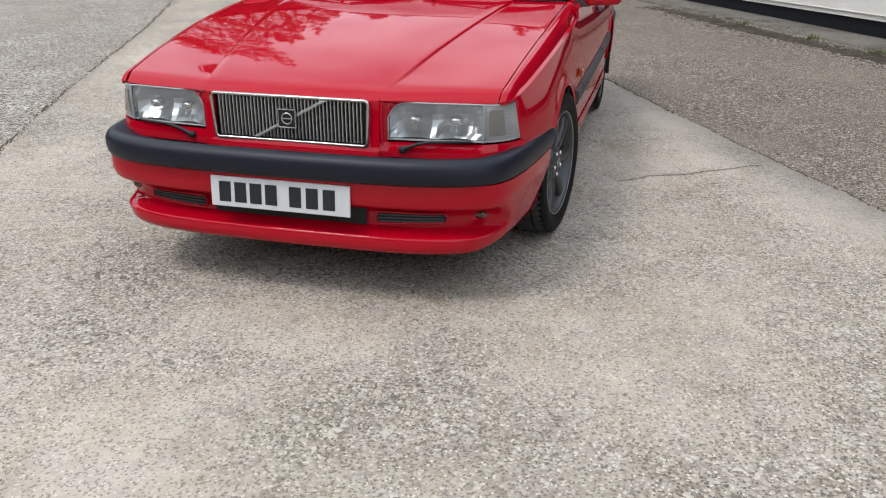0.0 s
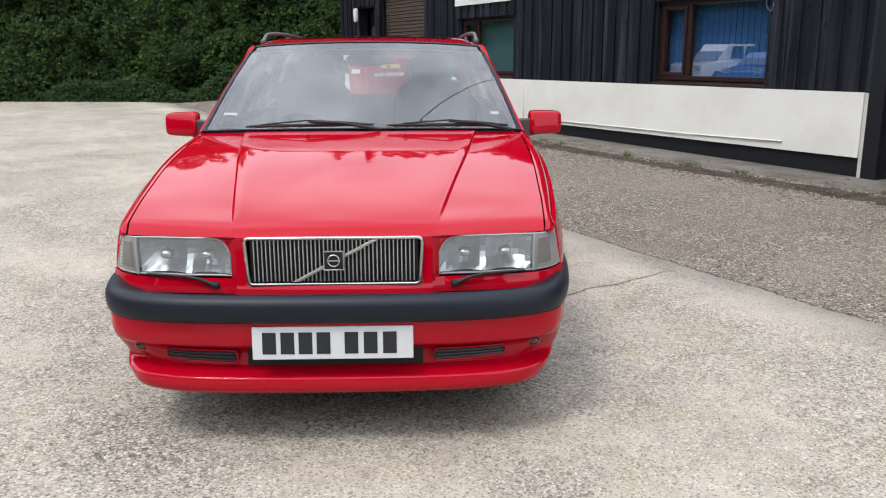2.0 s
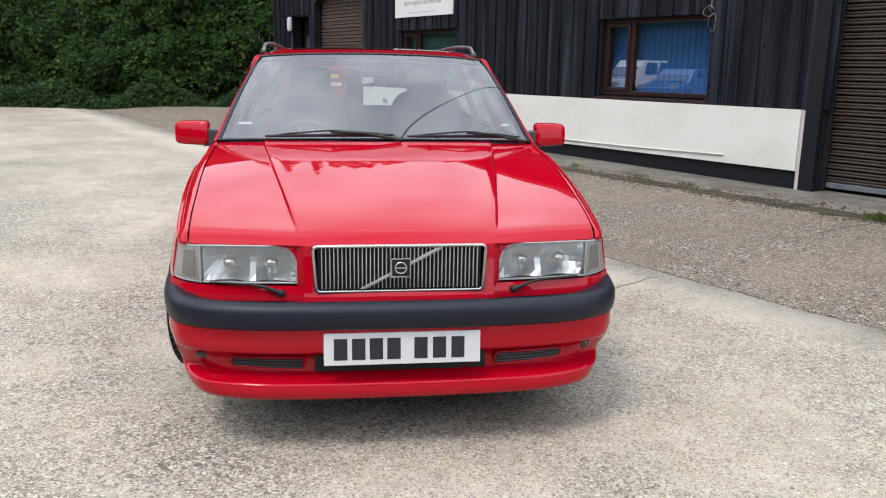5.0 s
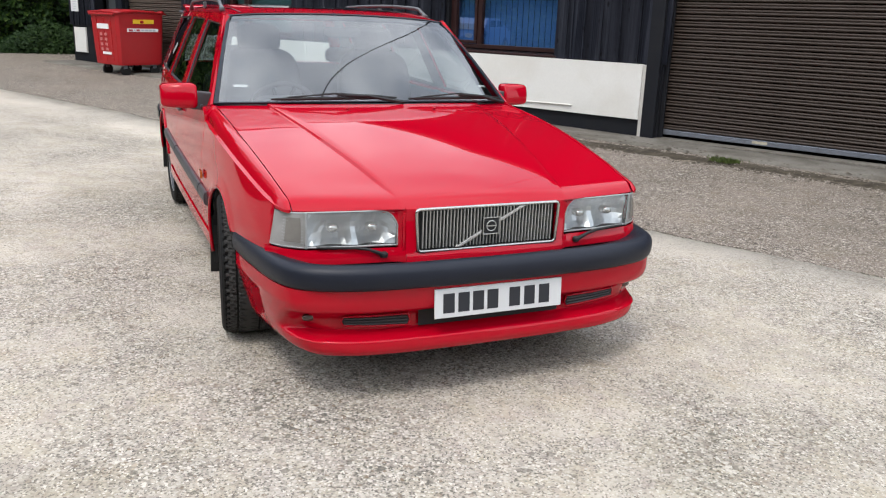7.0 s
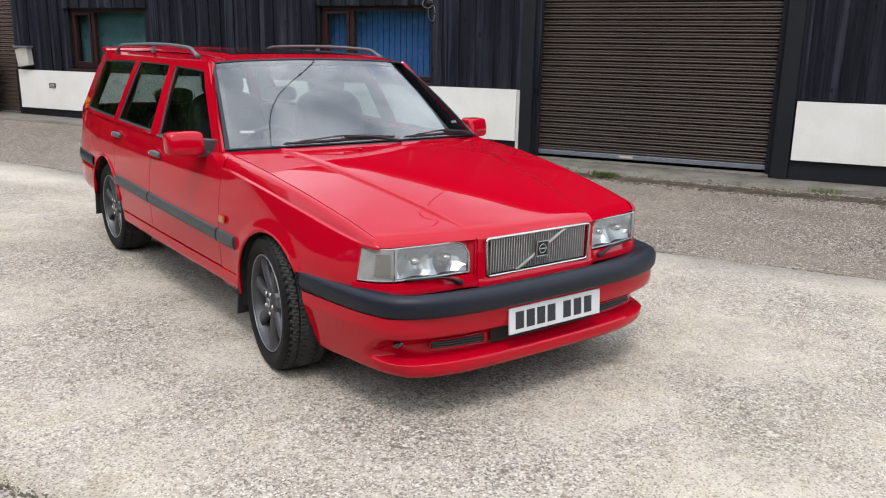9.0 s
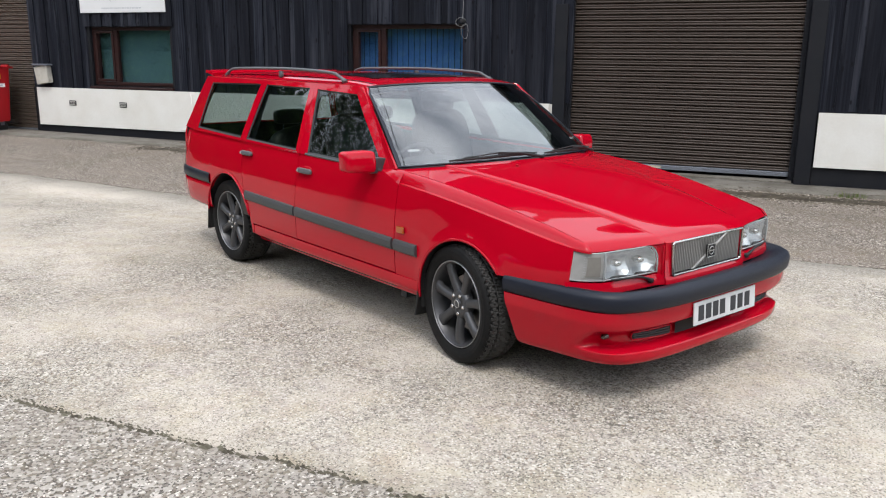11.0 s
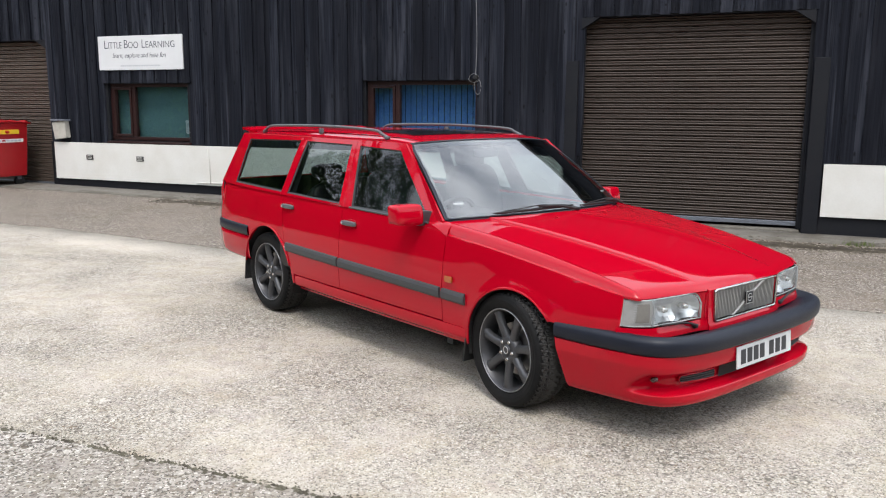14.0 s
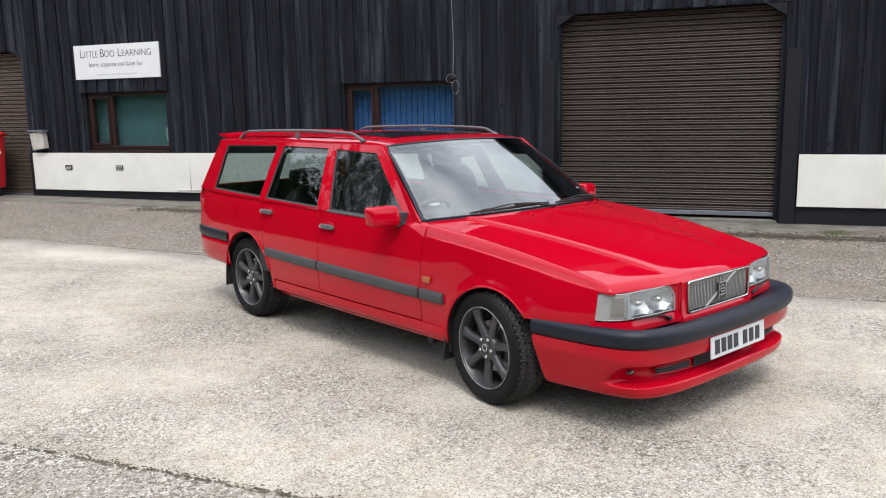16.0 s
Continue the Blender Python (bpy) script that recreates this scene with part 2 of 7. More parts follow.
def leaf_mat(name, a, c, d):
    m = bpy.data.materials.new(name)
    m.use_nodes = True
    n, l = m.node_tree.nodes, m.node_tree.links
    b = n["Principled BSDF"]; b.inputs["Roughness"].default_value = 0.6; b.inputs["Specular IOR Level"].default_value = 0.2
    g = n.new("ShaderNodeNewGeometry")
    r = n.new("ShaderNodeValToRGB")
    r.color_ramp.elements[0].color, r.color_ramp.elements[1].color = (*a, 1), (*c, 1)
    e = r.color_ramp.elements.new(0.75); e.color = (*d, 1)
    l.new(g.outputs["Random Per Island"], r.inputs[0])
    tc = n.new("ShaderNodeTexCoord"); ns = n.new("ShaderNodeTexNoise"); ns.inputs["Scale"].default_value, ns.inputs["Detail"].default_value = 0.55, 4.0
    l.new(tc.outputs["Object"], ns.inputs["Vector"])
    rp = n.new("ShaderNodeValToRGB"); rp.color_ramp.elements[0].position, rp.color_ramp.elements[1].position = 0.38, 0.64
    rp.color_ramp.elements[0].color, rp.color_ramp.elements[1].color = (0.55, 0.62, 0.55, 1), (1.0, 1.0, 0.75, 1)
    l.new(ns.outputs[0], rp.inputs[0])
    mq = n.new("ShaderNodeMixRGB"); mq.blend_type = "MULTIPLY"; mq.inputs[0].default_value = 1.0
    l.new(r.outputs[0], mq.inputs[1]); l.new(rp.outputs[0], mq.inputs[2]); r = mq
    l.new(r.outputs[0], b.inputs["Base Color"])
    b.inputs["Subsurface Weight"].default_value = 0.0
    tl = n.new("ShaderNodeBsdfTranslucent"); l.new(r.outputs[0], tl.inputs[0])
    mx = n.new("ShaderNodeMixShader"); mx.inputs[0].default_value = 0.3
    l.new(b.outputs[0], mx.inputs[1]); l.new(tl.outputs[0], mx.inputs[2])
    l.new(mx.outputs[0], n["Material Output"].inputs[0])
    return m


M_CONCRETE = stone_ground("worn_concrete", (0.515, 0.461, 0.392), (0.55, 0.512, 0.45), (0.364, 0.326, 0.266), 0.9, moss=0.28, coarse=1.22, bump=0.8, smooth_min=0.12, margin=True)
M_YARD = stone_ground("yard_stone", (0.285, 0.250, 0.207), (0.60, 0.555, 0.495), (0.205, 0.180, 0.147), 1.0, moss=0.2, coarse=1.65, bump=1.2, cover=0.36)
M_TARMAC = stone_ground("old_tarmac", (0.258, 0.216, 0.178), (0.500, 0.446, 0.382), (0.150, 0.126, 0.101), 1.0, moss=0.25, coarse=1.3, bump=1.0, cover=0.55)
M_APRON = mat("apron_concrete", (0.185, 0.170, 0.145), 0.95, var=0.95, scale=3.0, dark=(0.075, 0.064, 0.046), fine=0.7, fine_scale=45, bump=1.0, bump_scale=32)
M_BOARD = board_mat("black_stained_board")
M_BLACK = mat("black_paint", (0.006, 0.00675, 0.00975), 0.7, spec=0.25, var=0.5, scale=3, dark=(0.011, 0.011, 0.0125), bump=0.3, bump_scale=30)
M_WHITE = mat("white_masonry_paint", (0.6623, 0.6504, 0.6105), 0.85, var=0.55, scale=1.2, dark=(0.5586, 0.5267, 0.4628), fine=0.08, fine_scale=40, bump=0.5, bump_scale=14)
# door_2's copy of the roller steel, with a paler base colour
M_SLATPALE = mat("paler_brown_roller_steel", (0.092, 0.069, 0.055), 0.48, metal=0.1, var=0.5, scale=2.0, dark=(0.066, 0.049, 0.039), obj_rand=0.25, spec=0.35)
M_SLAT = mat("brown_roller_steel", (0.050, 0.036, 0.029), 0.42, metal=0.1, var=0.5, scale=2.0, dark=(0.037, 0.026, 0.020), obj_rand=0.25, spec=0.35)
M_GALV = mat("galvanised_steel", (0.17, 0.185, 0.215), 0.5, metal=0.4, var=0.5, scale=8, bump=0.1)
M_MAHOG = mat("mahogany_frame", (0.022, 0.0075, 0.0068), 0.45, var=0.4, scale=10, spec=0.25)
M_PANE = glass_mat("window_glass", (0.80, 0.86, 0.84), base=0.30)
M_BLIND = mat("blue_fabric_blind", (0.045, 0.144, 0.405), 0.8, var=0.2, scale=4, fine=0.15, fine_scale=200)
M_REFLECTBLIND = mat("reflection_green_blind", (0.075, 0.165, 0.19), 0.8, var=0.3, scale=3)
M_ROOMDARK = mat("dim_room", (0.05, 0.05, 0.05), 0.9)
M_SIGN = mat("white_sign_board", (0.6324, 0.6324, 0.6324), 0.45, var=0.1, scale=3)
M_INK = mat("dark_lettering", (0.06, 0.065, 0.08), 0.6)
M_INK2 = mat("grey_lettering", (0.46, 0.47, 0.49), 0.6)
M_BINRED = mat("red_plastic", (0.36, 0.0066, 0.0108), 0.42, var=0.3, scale=6, dark=(0.288, 0.008, 0.008), bump=0.1)
M_BINLABEL = mat("label_white", (0.75, 0.74, 0.72), 0.6)
M_BINPRINT = mat("faded_pink_print", (0.50, 0.16, 0.15), 0.6)
M_YELLOW = mat("label_yellow", (0.75, 0.48, 0.02), 0.6)
M_RUBBER = mat("black_rubber", (0.007, 0.007, 0.0077), 0.65, var=0.4, scale=12, dark=(0.014, 0.0133, 0.0126), bump=0.1)
M_LEAF = leaf_mat("hedge_leaf", (0.011, 0.034, 0.008), (0.088, 0.145, 0.026), (0.034, 0.075, 0.0145))
M_LEAF2 = leaf_mat("nettle_leaf", (0.017, 0.040, 0.014), (0.056, 0.100, 0.031), (0.032, 0.066, 0.020))
M_SHADE = mat("hedge_inner_shade", (0.010, 0.018, 0.008), 0.95, var=0.5, scale=2)
M_BARK = mat("bark", (0.07, 0.055, 0.04), 0.9, var=0.6, scale=6, bump=0.8, bump_scale=20)
M_MOSS = leaf_mat("weed_blade", (0.075, 0.105, 0.030), (0.20, 0.22, 0.085), (0.12, 0.155, 0.048))
M_SOIL = mat("mossy_silt", (0.060, 0.050, 0.036), 0.95, var=0.8, scale=6, dark=(0.16, 0.14, 0.105), fine=0.6, fine_scale=70, bump=1.0, bump_scale=50)


# ---- helpers of the place ----
def obj(name, bm, material, parent=None, label="", smooth=False, bevel=0.0):
    me = bpy.data.meshes.new(name)
    bm.normal_update()
    bm.to_mesh(me); bm.free()
    if material: me.materials.append(material)
    if smooth:
        for p in me.polygons: p.use_smooth = True
    ob = new(name, me)
    if parent: ob.parent = parent
    if label: ob["label"] = label
    if bevel:
        md = ob.modifiers.new("bevel", "BEVEL"); md.width, md.segments, md.limit_method = bevel, 2, "ANGLE"
    return ob


def part(name, bm, material, parent, label="", smooth=False, bevel=0.0):
    return obj(name, bm, material, parent, label, smooth, bevel)


def empty(name, m, label, category, group="", kind=""):
    ob = new(name); ob.matrix_world = m; ob.empty_display_size = 0.1
    return tagged(ob, label, category, group, kind)


def box(x0, x1, y0, y1, z0, z1, bm=None):
    bm = bm or bmesh.new()
    v = [bm.verts.new((x, y, z)) for x in (x0, x1) for y in (y0, y1) for z in (z0, z1)]
    for f in ((0, 1, 3, 2), (4, 6, 7, 5), (0, 4, 5, 1), (2, 3, 7, 6), (0, 2, 6, 4), (1, 5, 7, 3)):
        bm.faces.new([v[i] for i in f])
    return bm


def extrude_poly(pts, axis, a, b, bm=None):
    """A prism: 2D points in the plane across axis ('x','y','z'), from a to b."""
    bm = bm or bmesh.new()
    def put(p, h):
        return {"x": (h, p[0], p[1]), "y": (p[0], h, p[1]), "z": (p[0], p[1], h)}[axis]
    lo = [bm.verts.new(put(p, a)) for p in pts]; hi = [bm.verts.new(put(p, b)) for p in pts]
    k = len(pts)
    bm.faces.new(lo[::-1]); bm.faces.new(hi)
    for i in range(k): bm.faces.new((lo[i], lo[(i + 1) % k], hi[(i + 1) % k], hi[i]))
    bmesh.ops.recalc_face_normals(bm, faces=bm.faces)
    return bm


def tube(pts, r, n=8, bm=None, closed=False):
    """A round bar along points; r is a number or one per point."""
    bm = bm or bmesh.new()
    pts = [Vector(p) for p in pts]; k = len(pts); rings = []
    up = None
    for i, p in enumerate(pts):
        a = pts[(i - 1) % k] if (i or closed) else p
        c = pts[(i + 1) % k] if (i < k - 1 or closed) else p
        t = (c - a).normalized()
        if up is None: up = t.orthogonal().normalized()
        up = (up - t * up.dot(t)).normalized()
        s = t.cross(up); rr = r[i] if isinstance(r, (list, tuple)) else r
        rings.append([bm.verts.new(p + (up * math.cos(2 * math.pi * j / n) + s * math.sin(2 * math.pi * j / n)) * rr) for j in range(n)])
    for i in range(k if closed else k - 1):
        A, B = rings[i], rings[(i + 1) % k]
        for j in range(n): bm.faces.new((A[j], A[(j + 1) % n], B[(j + 1) % n], B[j]))
    if not closed:
        bm.faces.new(rings[0][::-1]); bm.faces.new(rings[-1])
    return bm


def sheet(fn, us, vs, bm=None, flip=False):
    """A grid of faces over fn(u, v)."""
    bm = bm or bmesh.new()
    g = [[bm.verts.new(fn(u, v)) for v in vs] for u in us]
    for i in range(len(us) - 1):
        for j in range(len(vs) - 1):
            q = (g[i][j], g[i + 1][j], g[i + 1][j + 1], g[i][j + 1])
            bm.faces.new(q[::-1] if flip else q)
    return bm


def lin(a, b, n): return [a + (b - a) * i / (n - 1) for i in range(n)]


def lerp_table(t):
    """A smooth curve through (x, y) rows."""
    xs = [p[0] for p in t]; ys = [p[1] for p in t]
    k = len(xs)
    d = [(ys[i + 1] - ys[i]) / (xs[i + 1] - xs[i]) for i in range(k - 1)]
    m = [d[0]] + [0 if d[i - 1] * d[i] <= 0 else 2 * d[i - 1] * d[i] / (d[i - 1] + d[i]) for i in range(1, k - 1)] + [d[-1]]
    def f(x):
        if x <= xs[0]: return ys[0] + (x - xs[0]) * m[0]
        if x >= xs[-1]: return ys[-1] + (x - xs[-1]) * m[-1]
        i = max(j for j in range(k - 1) if xs[j] <= x)
        h = xs[i + 1] - xs[i]; s = (x - xs[i]) / h
        return ((2 * s ** 3 - 3 * s ** 2 + 1) * ys[i] + (s ** 3 - 2 * s ** 2 + s) * h * m[i] + (-2 * s ** 3 + 3 * s ** 2) * ys[i + 1] + (s ** 3 - s ** 2) * h * m[i + 1])
    return f


def leaves(name, spots, size, material, label, category, seed, spread=1.0):
    """Many small folded leaves, each at a spot (place, outward way), as one mesh."""
    rnd = random.Random(seed)
    vs, fs = [], []
    for p, way in spots:
        s = size * rnd.uniform(0.6, 1.4)
        a = Vector((rnd.gauss(0, 1), rnd.gauss(0, 1), rnd.gauss(0, 0.7))).normalized()
        nrm = (Vector(way) + Vector((rnd.gauss(0, 0.5), rnd.gauss(0, 0.5), rnd.gauss(0, 0.5) + 0.4)) * spread).normalized()
        a = (a - nrm * a.dot(nrm)).normalized(); b = nrm.cross(a)
        p = Vector(p); k = len(vs)
        vs += [p, p + a * s * 0.5 + b * s * 0.32 + nrm * s * 0.1, p + a * s, p + a * s * 0.5 - b * s * 0.32 + nrm * s * 0.1]
        fs += [(k, k + 1, k + 2), (k, k + 2, k + 3)]
    me = bpy.data.meshes.new(name); me.from_pydata(vs, [], fs); me.materials.append(material)
    ob = new(name, me)
    return ob


# ---- ground ----
# The wall's own frame: x along the wall, y into the building, z up.
WALL = pose(6.0035, 3.156, 0, 0, 0, -62.269)
NWALL = 6.7825


def wall_place(u, n, z):
    return WALL @ Vector((u, n, z))


def rise(u, n):
    """The yard climbs a little towards the building and its far end."""
    foot = 0.045 + 0.0085 * max(0.0, min(16.0, -u))
    t = max(0.0, min(1.0, (n + 3.9) / 3.2))
    far = max(0.0, min(1.0, (-u - 9) / 8)) * max(0.0, min(1.0, (n + 9) / 5)) * 0.05
    return max(foot * t * t * (3 - 2 * t), far if n < -1 else 0.0)


def strip(us, lo, hi, z, n=2):
    bm = bmesh.new()
    rows = [[bm.verts.new((u, l + (h - l) * j / n, rise(u, l + (h - l) * j / n) + z)) for j in range(n + 1)] for u in us for l, h in [(lo(u), hi(u))]]
    for A, B in zip(rows, rows[1:]):
        for j in range(n): bm.faces.new((A[j], B[j], B[j + 1], A[j + 1]))
    return bm


gu = [-900, -200, -60, -40] + lin(-30, 12, 85) + [20, 60, 200, 900]
gn = [-900, -200, -60, -30, -20, -14] + lin(-10, 2, 49) + [6, 20, 60, 200, 900]
ground = obj("ground", sheet(lambda u, n: (u, n, rise(u, n) - 0.012), gu, gn), M_TARMAC, smooth=True)
ground.matrix_world = WALL
tagged(ground, "old grey tarmac yard with worn stone chips", "ground", kind="structure")

near_edge = lerp_table([(-30, -3.0), (-18, -3.12), (-14.4, -3.34), (-11.3, -3.30), (-8.7, -3.34), (-6, -3.62), (-3.4, -3.86), (-1.3, -3.95), (0.1, -3.96), (1.3, -3.99), (2.2, -4.02), (3.2, -4.0), (6, -4.3), (12, -4.6)])
far_edge = lerp_table([(-30, -8.0), (-10, -8.1), (-3, -8.33), (2, -8.35), (10, -8.4)])
def rag(u, s): return 0.035 * noise.noise((u * 1.7, s, 0)) + 0.018 * noise.noise((u * 7, s, 3)) + 0.008 * noise.noise((u * 31, s, 3))
slab = obj("road", strip(lin(-30, 12, 700), lambda u: far_edge(u) + rag(u, 1.0), lambda u: near_edge(u) + rag(u, 9.0), 0.0, 8), M_CONCRETE, smooth=True)
slab.matrix_world = WALL
sol = slab.modifiers.new("thick", "SOLIDIFY"); sol.thickness, sol.offset = 0.02, -1
tagged(slab, "pale worn concrete roadway with exposed aggregate", "road", kind="structure")
yard = obj("pavement_yard", strip(lin(-60, 40, 120), lambda u: -30.0, lambda u: far_edge(max(-30, min(12, u))) + 0.1, -0.007, 12), M_YARD, smooth=True)
yard.matrix_world = WALL
tagged(yard, "weathered grey yard surface with coarse stone chips", "pavement", kind="structure")

apron_edge = lerp_table([(-16, -0.75), (-9, -0.7), (-3, -0.62), (1, -0.62), (8, -0.7)])
ap = obj("pavement", strip(lin(-16.2, 8, 400), lambda u: apron_edge(u) + rag(u, 4.0) * 1.5, lambda u: 0.03, 0.014, 4), M_APRON, smooth=True)
ap.matrix_world = WALL
sol = ap.modifiers.new("thick", "SOLIDIFY"); sol.thickness, sol.offset = 0.08, -1
tagged(ap, "stained concrete apron along the foot of the building", "pavement", kind="structure")

# ---- building ----
# openings in the wall's frame: u from, u to, z from, z to
D1 = (-2.53, 0.31, 0.13, 2.76)
D2 = (-14.18, -12.10, 0.13, 2.70)
W1 = (-10.78, -9.08, 0.99, 1.94)
W2 = (-5.78, -4.00, 0.985, 1.955)
U0, U1, TOP = -16.30, 8.0, 4.6


wall_bm = bmesh.new()
spans = [(U0, D2[0]), (D2[1], W1[0]), (W1[0], W1[1]), (W1[1], W2[0]), (W2[0], W2[1]), (W2[1], D1[0]), (D1[1], U1)]
for a, b in spans:
    if (a, b) == (W1[0], W1[1]) or (a, b) == (W2[0], W2[1]):
        w = W1 if a == W1[0] else W2
        box(a, b, 0.03, 0.24, 0.0, w[2] - 0.012, wall_bm); box(a, b, 0.03, 0.24, w[3], TOP, wall_bm)
    elif a == U0:
        box(a, b - 1.15, 0.03, 0.24, 0, TOP, wall_bm); box(b - 1.15, b - 0.28, 0.03, 0.24, 2.35, TOP, wall_bm); box(b - 0.28, b, 0.03, 0.24, 0, TOP, wall_bm)
    else:
        box(a, b, 0.03, 0.24, 0.0, TOP, wall_bm)
for d in (D1, D2):
    box(d[0], d[1], 0.03, 0.24, d[3], TOP, wall_bm)
wall = obj("wall_front", wall_bm, M_BLACK); wall.matrix_world = WALL
tagged(wall, "black timber-clad workshop wall above white plinth", "wall", kind="structure")

bm = box(U0, U0 + 0.2, 0.26, 9, 0, TOP); box(U1 - 0.2, U1, 0.26, 9, 0, TOP, bm); box(U0, U1, 8.8, 9, 0, TOP, bm)
ob = obj("wall_back", bm, M_BLACK); ob.matrix_world = WALL
tagged(ob, "black side and back walls of the workshop", "wall", kind="structure")
bm = extrude_poly([(-0.45, TOP - 0.03), (4.5, TOP + 0.85), (9.4, TOP - 0.03), (9.4, TOP - 0.15), (4.5, TOP + 0.72), (-0.45, TOP - 0.15)], "x", U0 - 0.3, U1 + 0.3)
ob = obj("roof", bm, mat("dark_roof_sheet", (0.06, 0.06, 0.065), 0.7, var=0.5, scale=2)); ob.matrix_world = WALL
tagged(ob, "low dark sheet roof of the workshop", "roof", kind="structure")
ob = obj("floor", box(U0 + 0.2, U1 - 0.2, 0.25, 8.8, -0.01, 0.02), M_ROOMDARK); ob.matrix_world = WALL
tagged(ob, "dim workshop floor", "floor", kind="structure")

# plinth: white band with a black skirting
plinth_spans = [(-12.02, -2.76), (0.53, U1)]
for k, (a, b) in enumerate(plinth_spans):
    p = obj("plinth", sheet(lambda s, z: (a + (b - a) * s, -0.006 + 0.005 * noise.noise((s * (b - a) * 1.3, z * 3, k)), z), lin(0, 1, 160), lin(0.28, 0.925, 12)), M_WHITE, wall, "white painted masonry plinth", smooth=True)
    md = p.modifiers.new("thick", "SOLIDIFY"); md.thickness, md.offset = 0.05, 1
    md = p.modifiers.new("edge", "EDGE_SPLIT"); md.split_angle = radians(40)
    p = obj("skirting", box(a - 0.02, b, -0.022, 0.029, 0.02, 0.285), M_BLACK, wall, "black painted skirting board", bevel=0.006)
    p = obj("black_post", box(a - 0.2 if k else b + 0.045, a - 0.022 if k else b + 0.21, -0.05, 0.028, 0.02, 2.2), M_BLACK, wall, bevel=0.006)
obj("black_post", box(-12.13, -12.042, -0.02, 0.028, 0.02, 0.93), M_BLACK, wall, bevel=0.006)
obj("conduit", box(-2.757, -2.715, -0.045, 0.028, 0.05, 0.92), mat("pale_render_edge", (0.5, 0.48, 0.44), 0.8, var=0.4, scale=6), wall, "pale corner strip", bevel=0.004)

# vertical boards: a wide board every quarter metre with a second layer behind it
rnd = random.Random(4)
board_meshes = []
for k in range(6):
    bw = 0.150 + 0.012 * (k - 2.5) / 2.5
    me = bpy.data.meshes.new("board")
    bm = bmesh.new()
    r2 = random.Random(k)
    zs = [0, 0.2, 0.4, 0.6, 0.8, 1.0]
    L = [(-bw / 2 + r2.uniform(-0.006, 0.006)) for _ in zs]; R = [(bw / 2 + r2.uniform(-0.006, 0.006)) for _ in zs]
    for i in range(len(zs) - 1):
        z0, z1 = zs[i], zs[i + 1]
        f = [bm.verts.new(p) for p in ((L[i], -0.022, z0), (R[i], -0.022, z0), (R[i + 1], -0.022, z1), (L[i + 1], -0.022, z1))]
        bm.faces.new(f)
        for s, E in ((-1, L), (1, R)):
            q = [bm.verts.new(p) for p in ((E[i], -0.022, z0), (E[i + 1], -0.022, z1), (E[i + 1], 0.006, z1), (E[i], 0.006, z0))]
            bm.faces.new(q if s > 0 else q[::-1])
    for z, Lz, Rz in ((0, L[0], R[0]), (1, L[-1], R[-1])):
        bm.faces.new([bm.verts.new(p) for p in ((Lz, -0.022, z), (Lz, 0.006, z), (Rz, 0.006, z), (Rz, -0.022, z))])
    bmesh.ops.remove_doubles(bm, verts=bm.verts, dist=0.0005)
    bm.normal_update(); bm.to_mesh(me); bm.free(); me.materials.append(M_BOARD)
    board_meshes.append(me)


def board(u, z0, z1, y):
    ob = new("board", rnd.choice(board_meshes))
    ob.parent = wall
    ob.location = (u, y, z0); ob.scale = (1, 1, z1 - z0)
    ob.rotation_euler = (0, radians(rnd.uniform(-0.15, 0.15)), 0)


def board_runs(u):
    """Heights between which a board at u stands clear of the openings."""
    for a, b, z0, z1 in (W1, W2):
        if a - 0.03 < u < b + 0.03: return [(z1 + 0.005, TOP - 0.1)]
    for d in (D1, D2):
        if d[0] - 0.02 < u < d[1] + 0.02:
            return [(d[3] + rnd.uniform(0.0, 0.01), TOP - 0.1)]
    if u < D2[0] - 0.25: return [(2.38, TOP - 0.1)] if u > D2[0] - 1.15 else [(0.95, TOP - 0.1)]
    return [(0.925 + rnd.uniform(-0.012, 0.012), TOP - 0.1)]


u = U0 + 0.08
while u < U1 - 0.1:
    for z0, z1 in board_runs(u): board(u, z0, z1, 0.0)
    for z0, z1 in board_runs(u + 0.123): board(u + 0.123, z0 + 0.01, z1, 0.024)
    u += 0.245 + rnd.uniform(-0.008, 0.008)


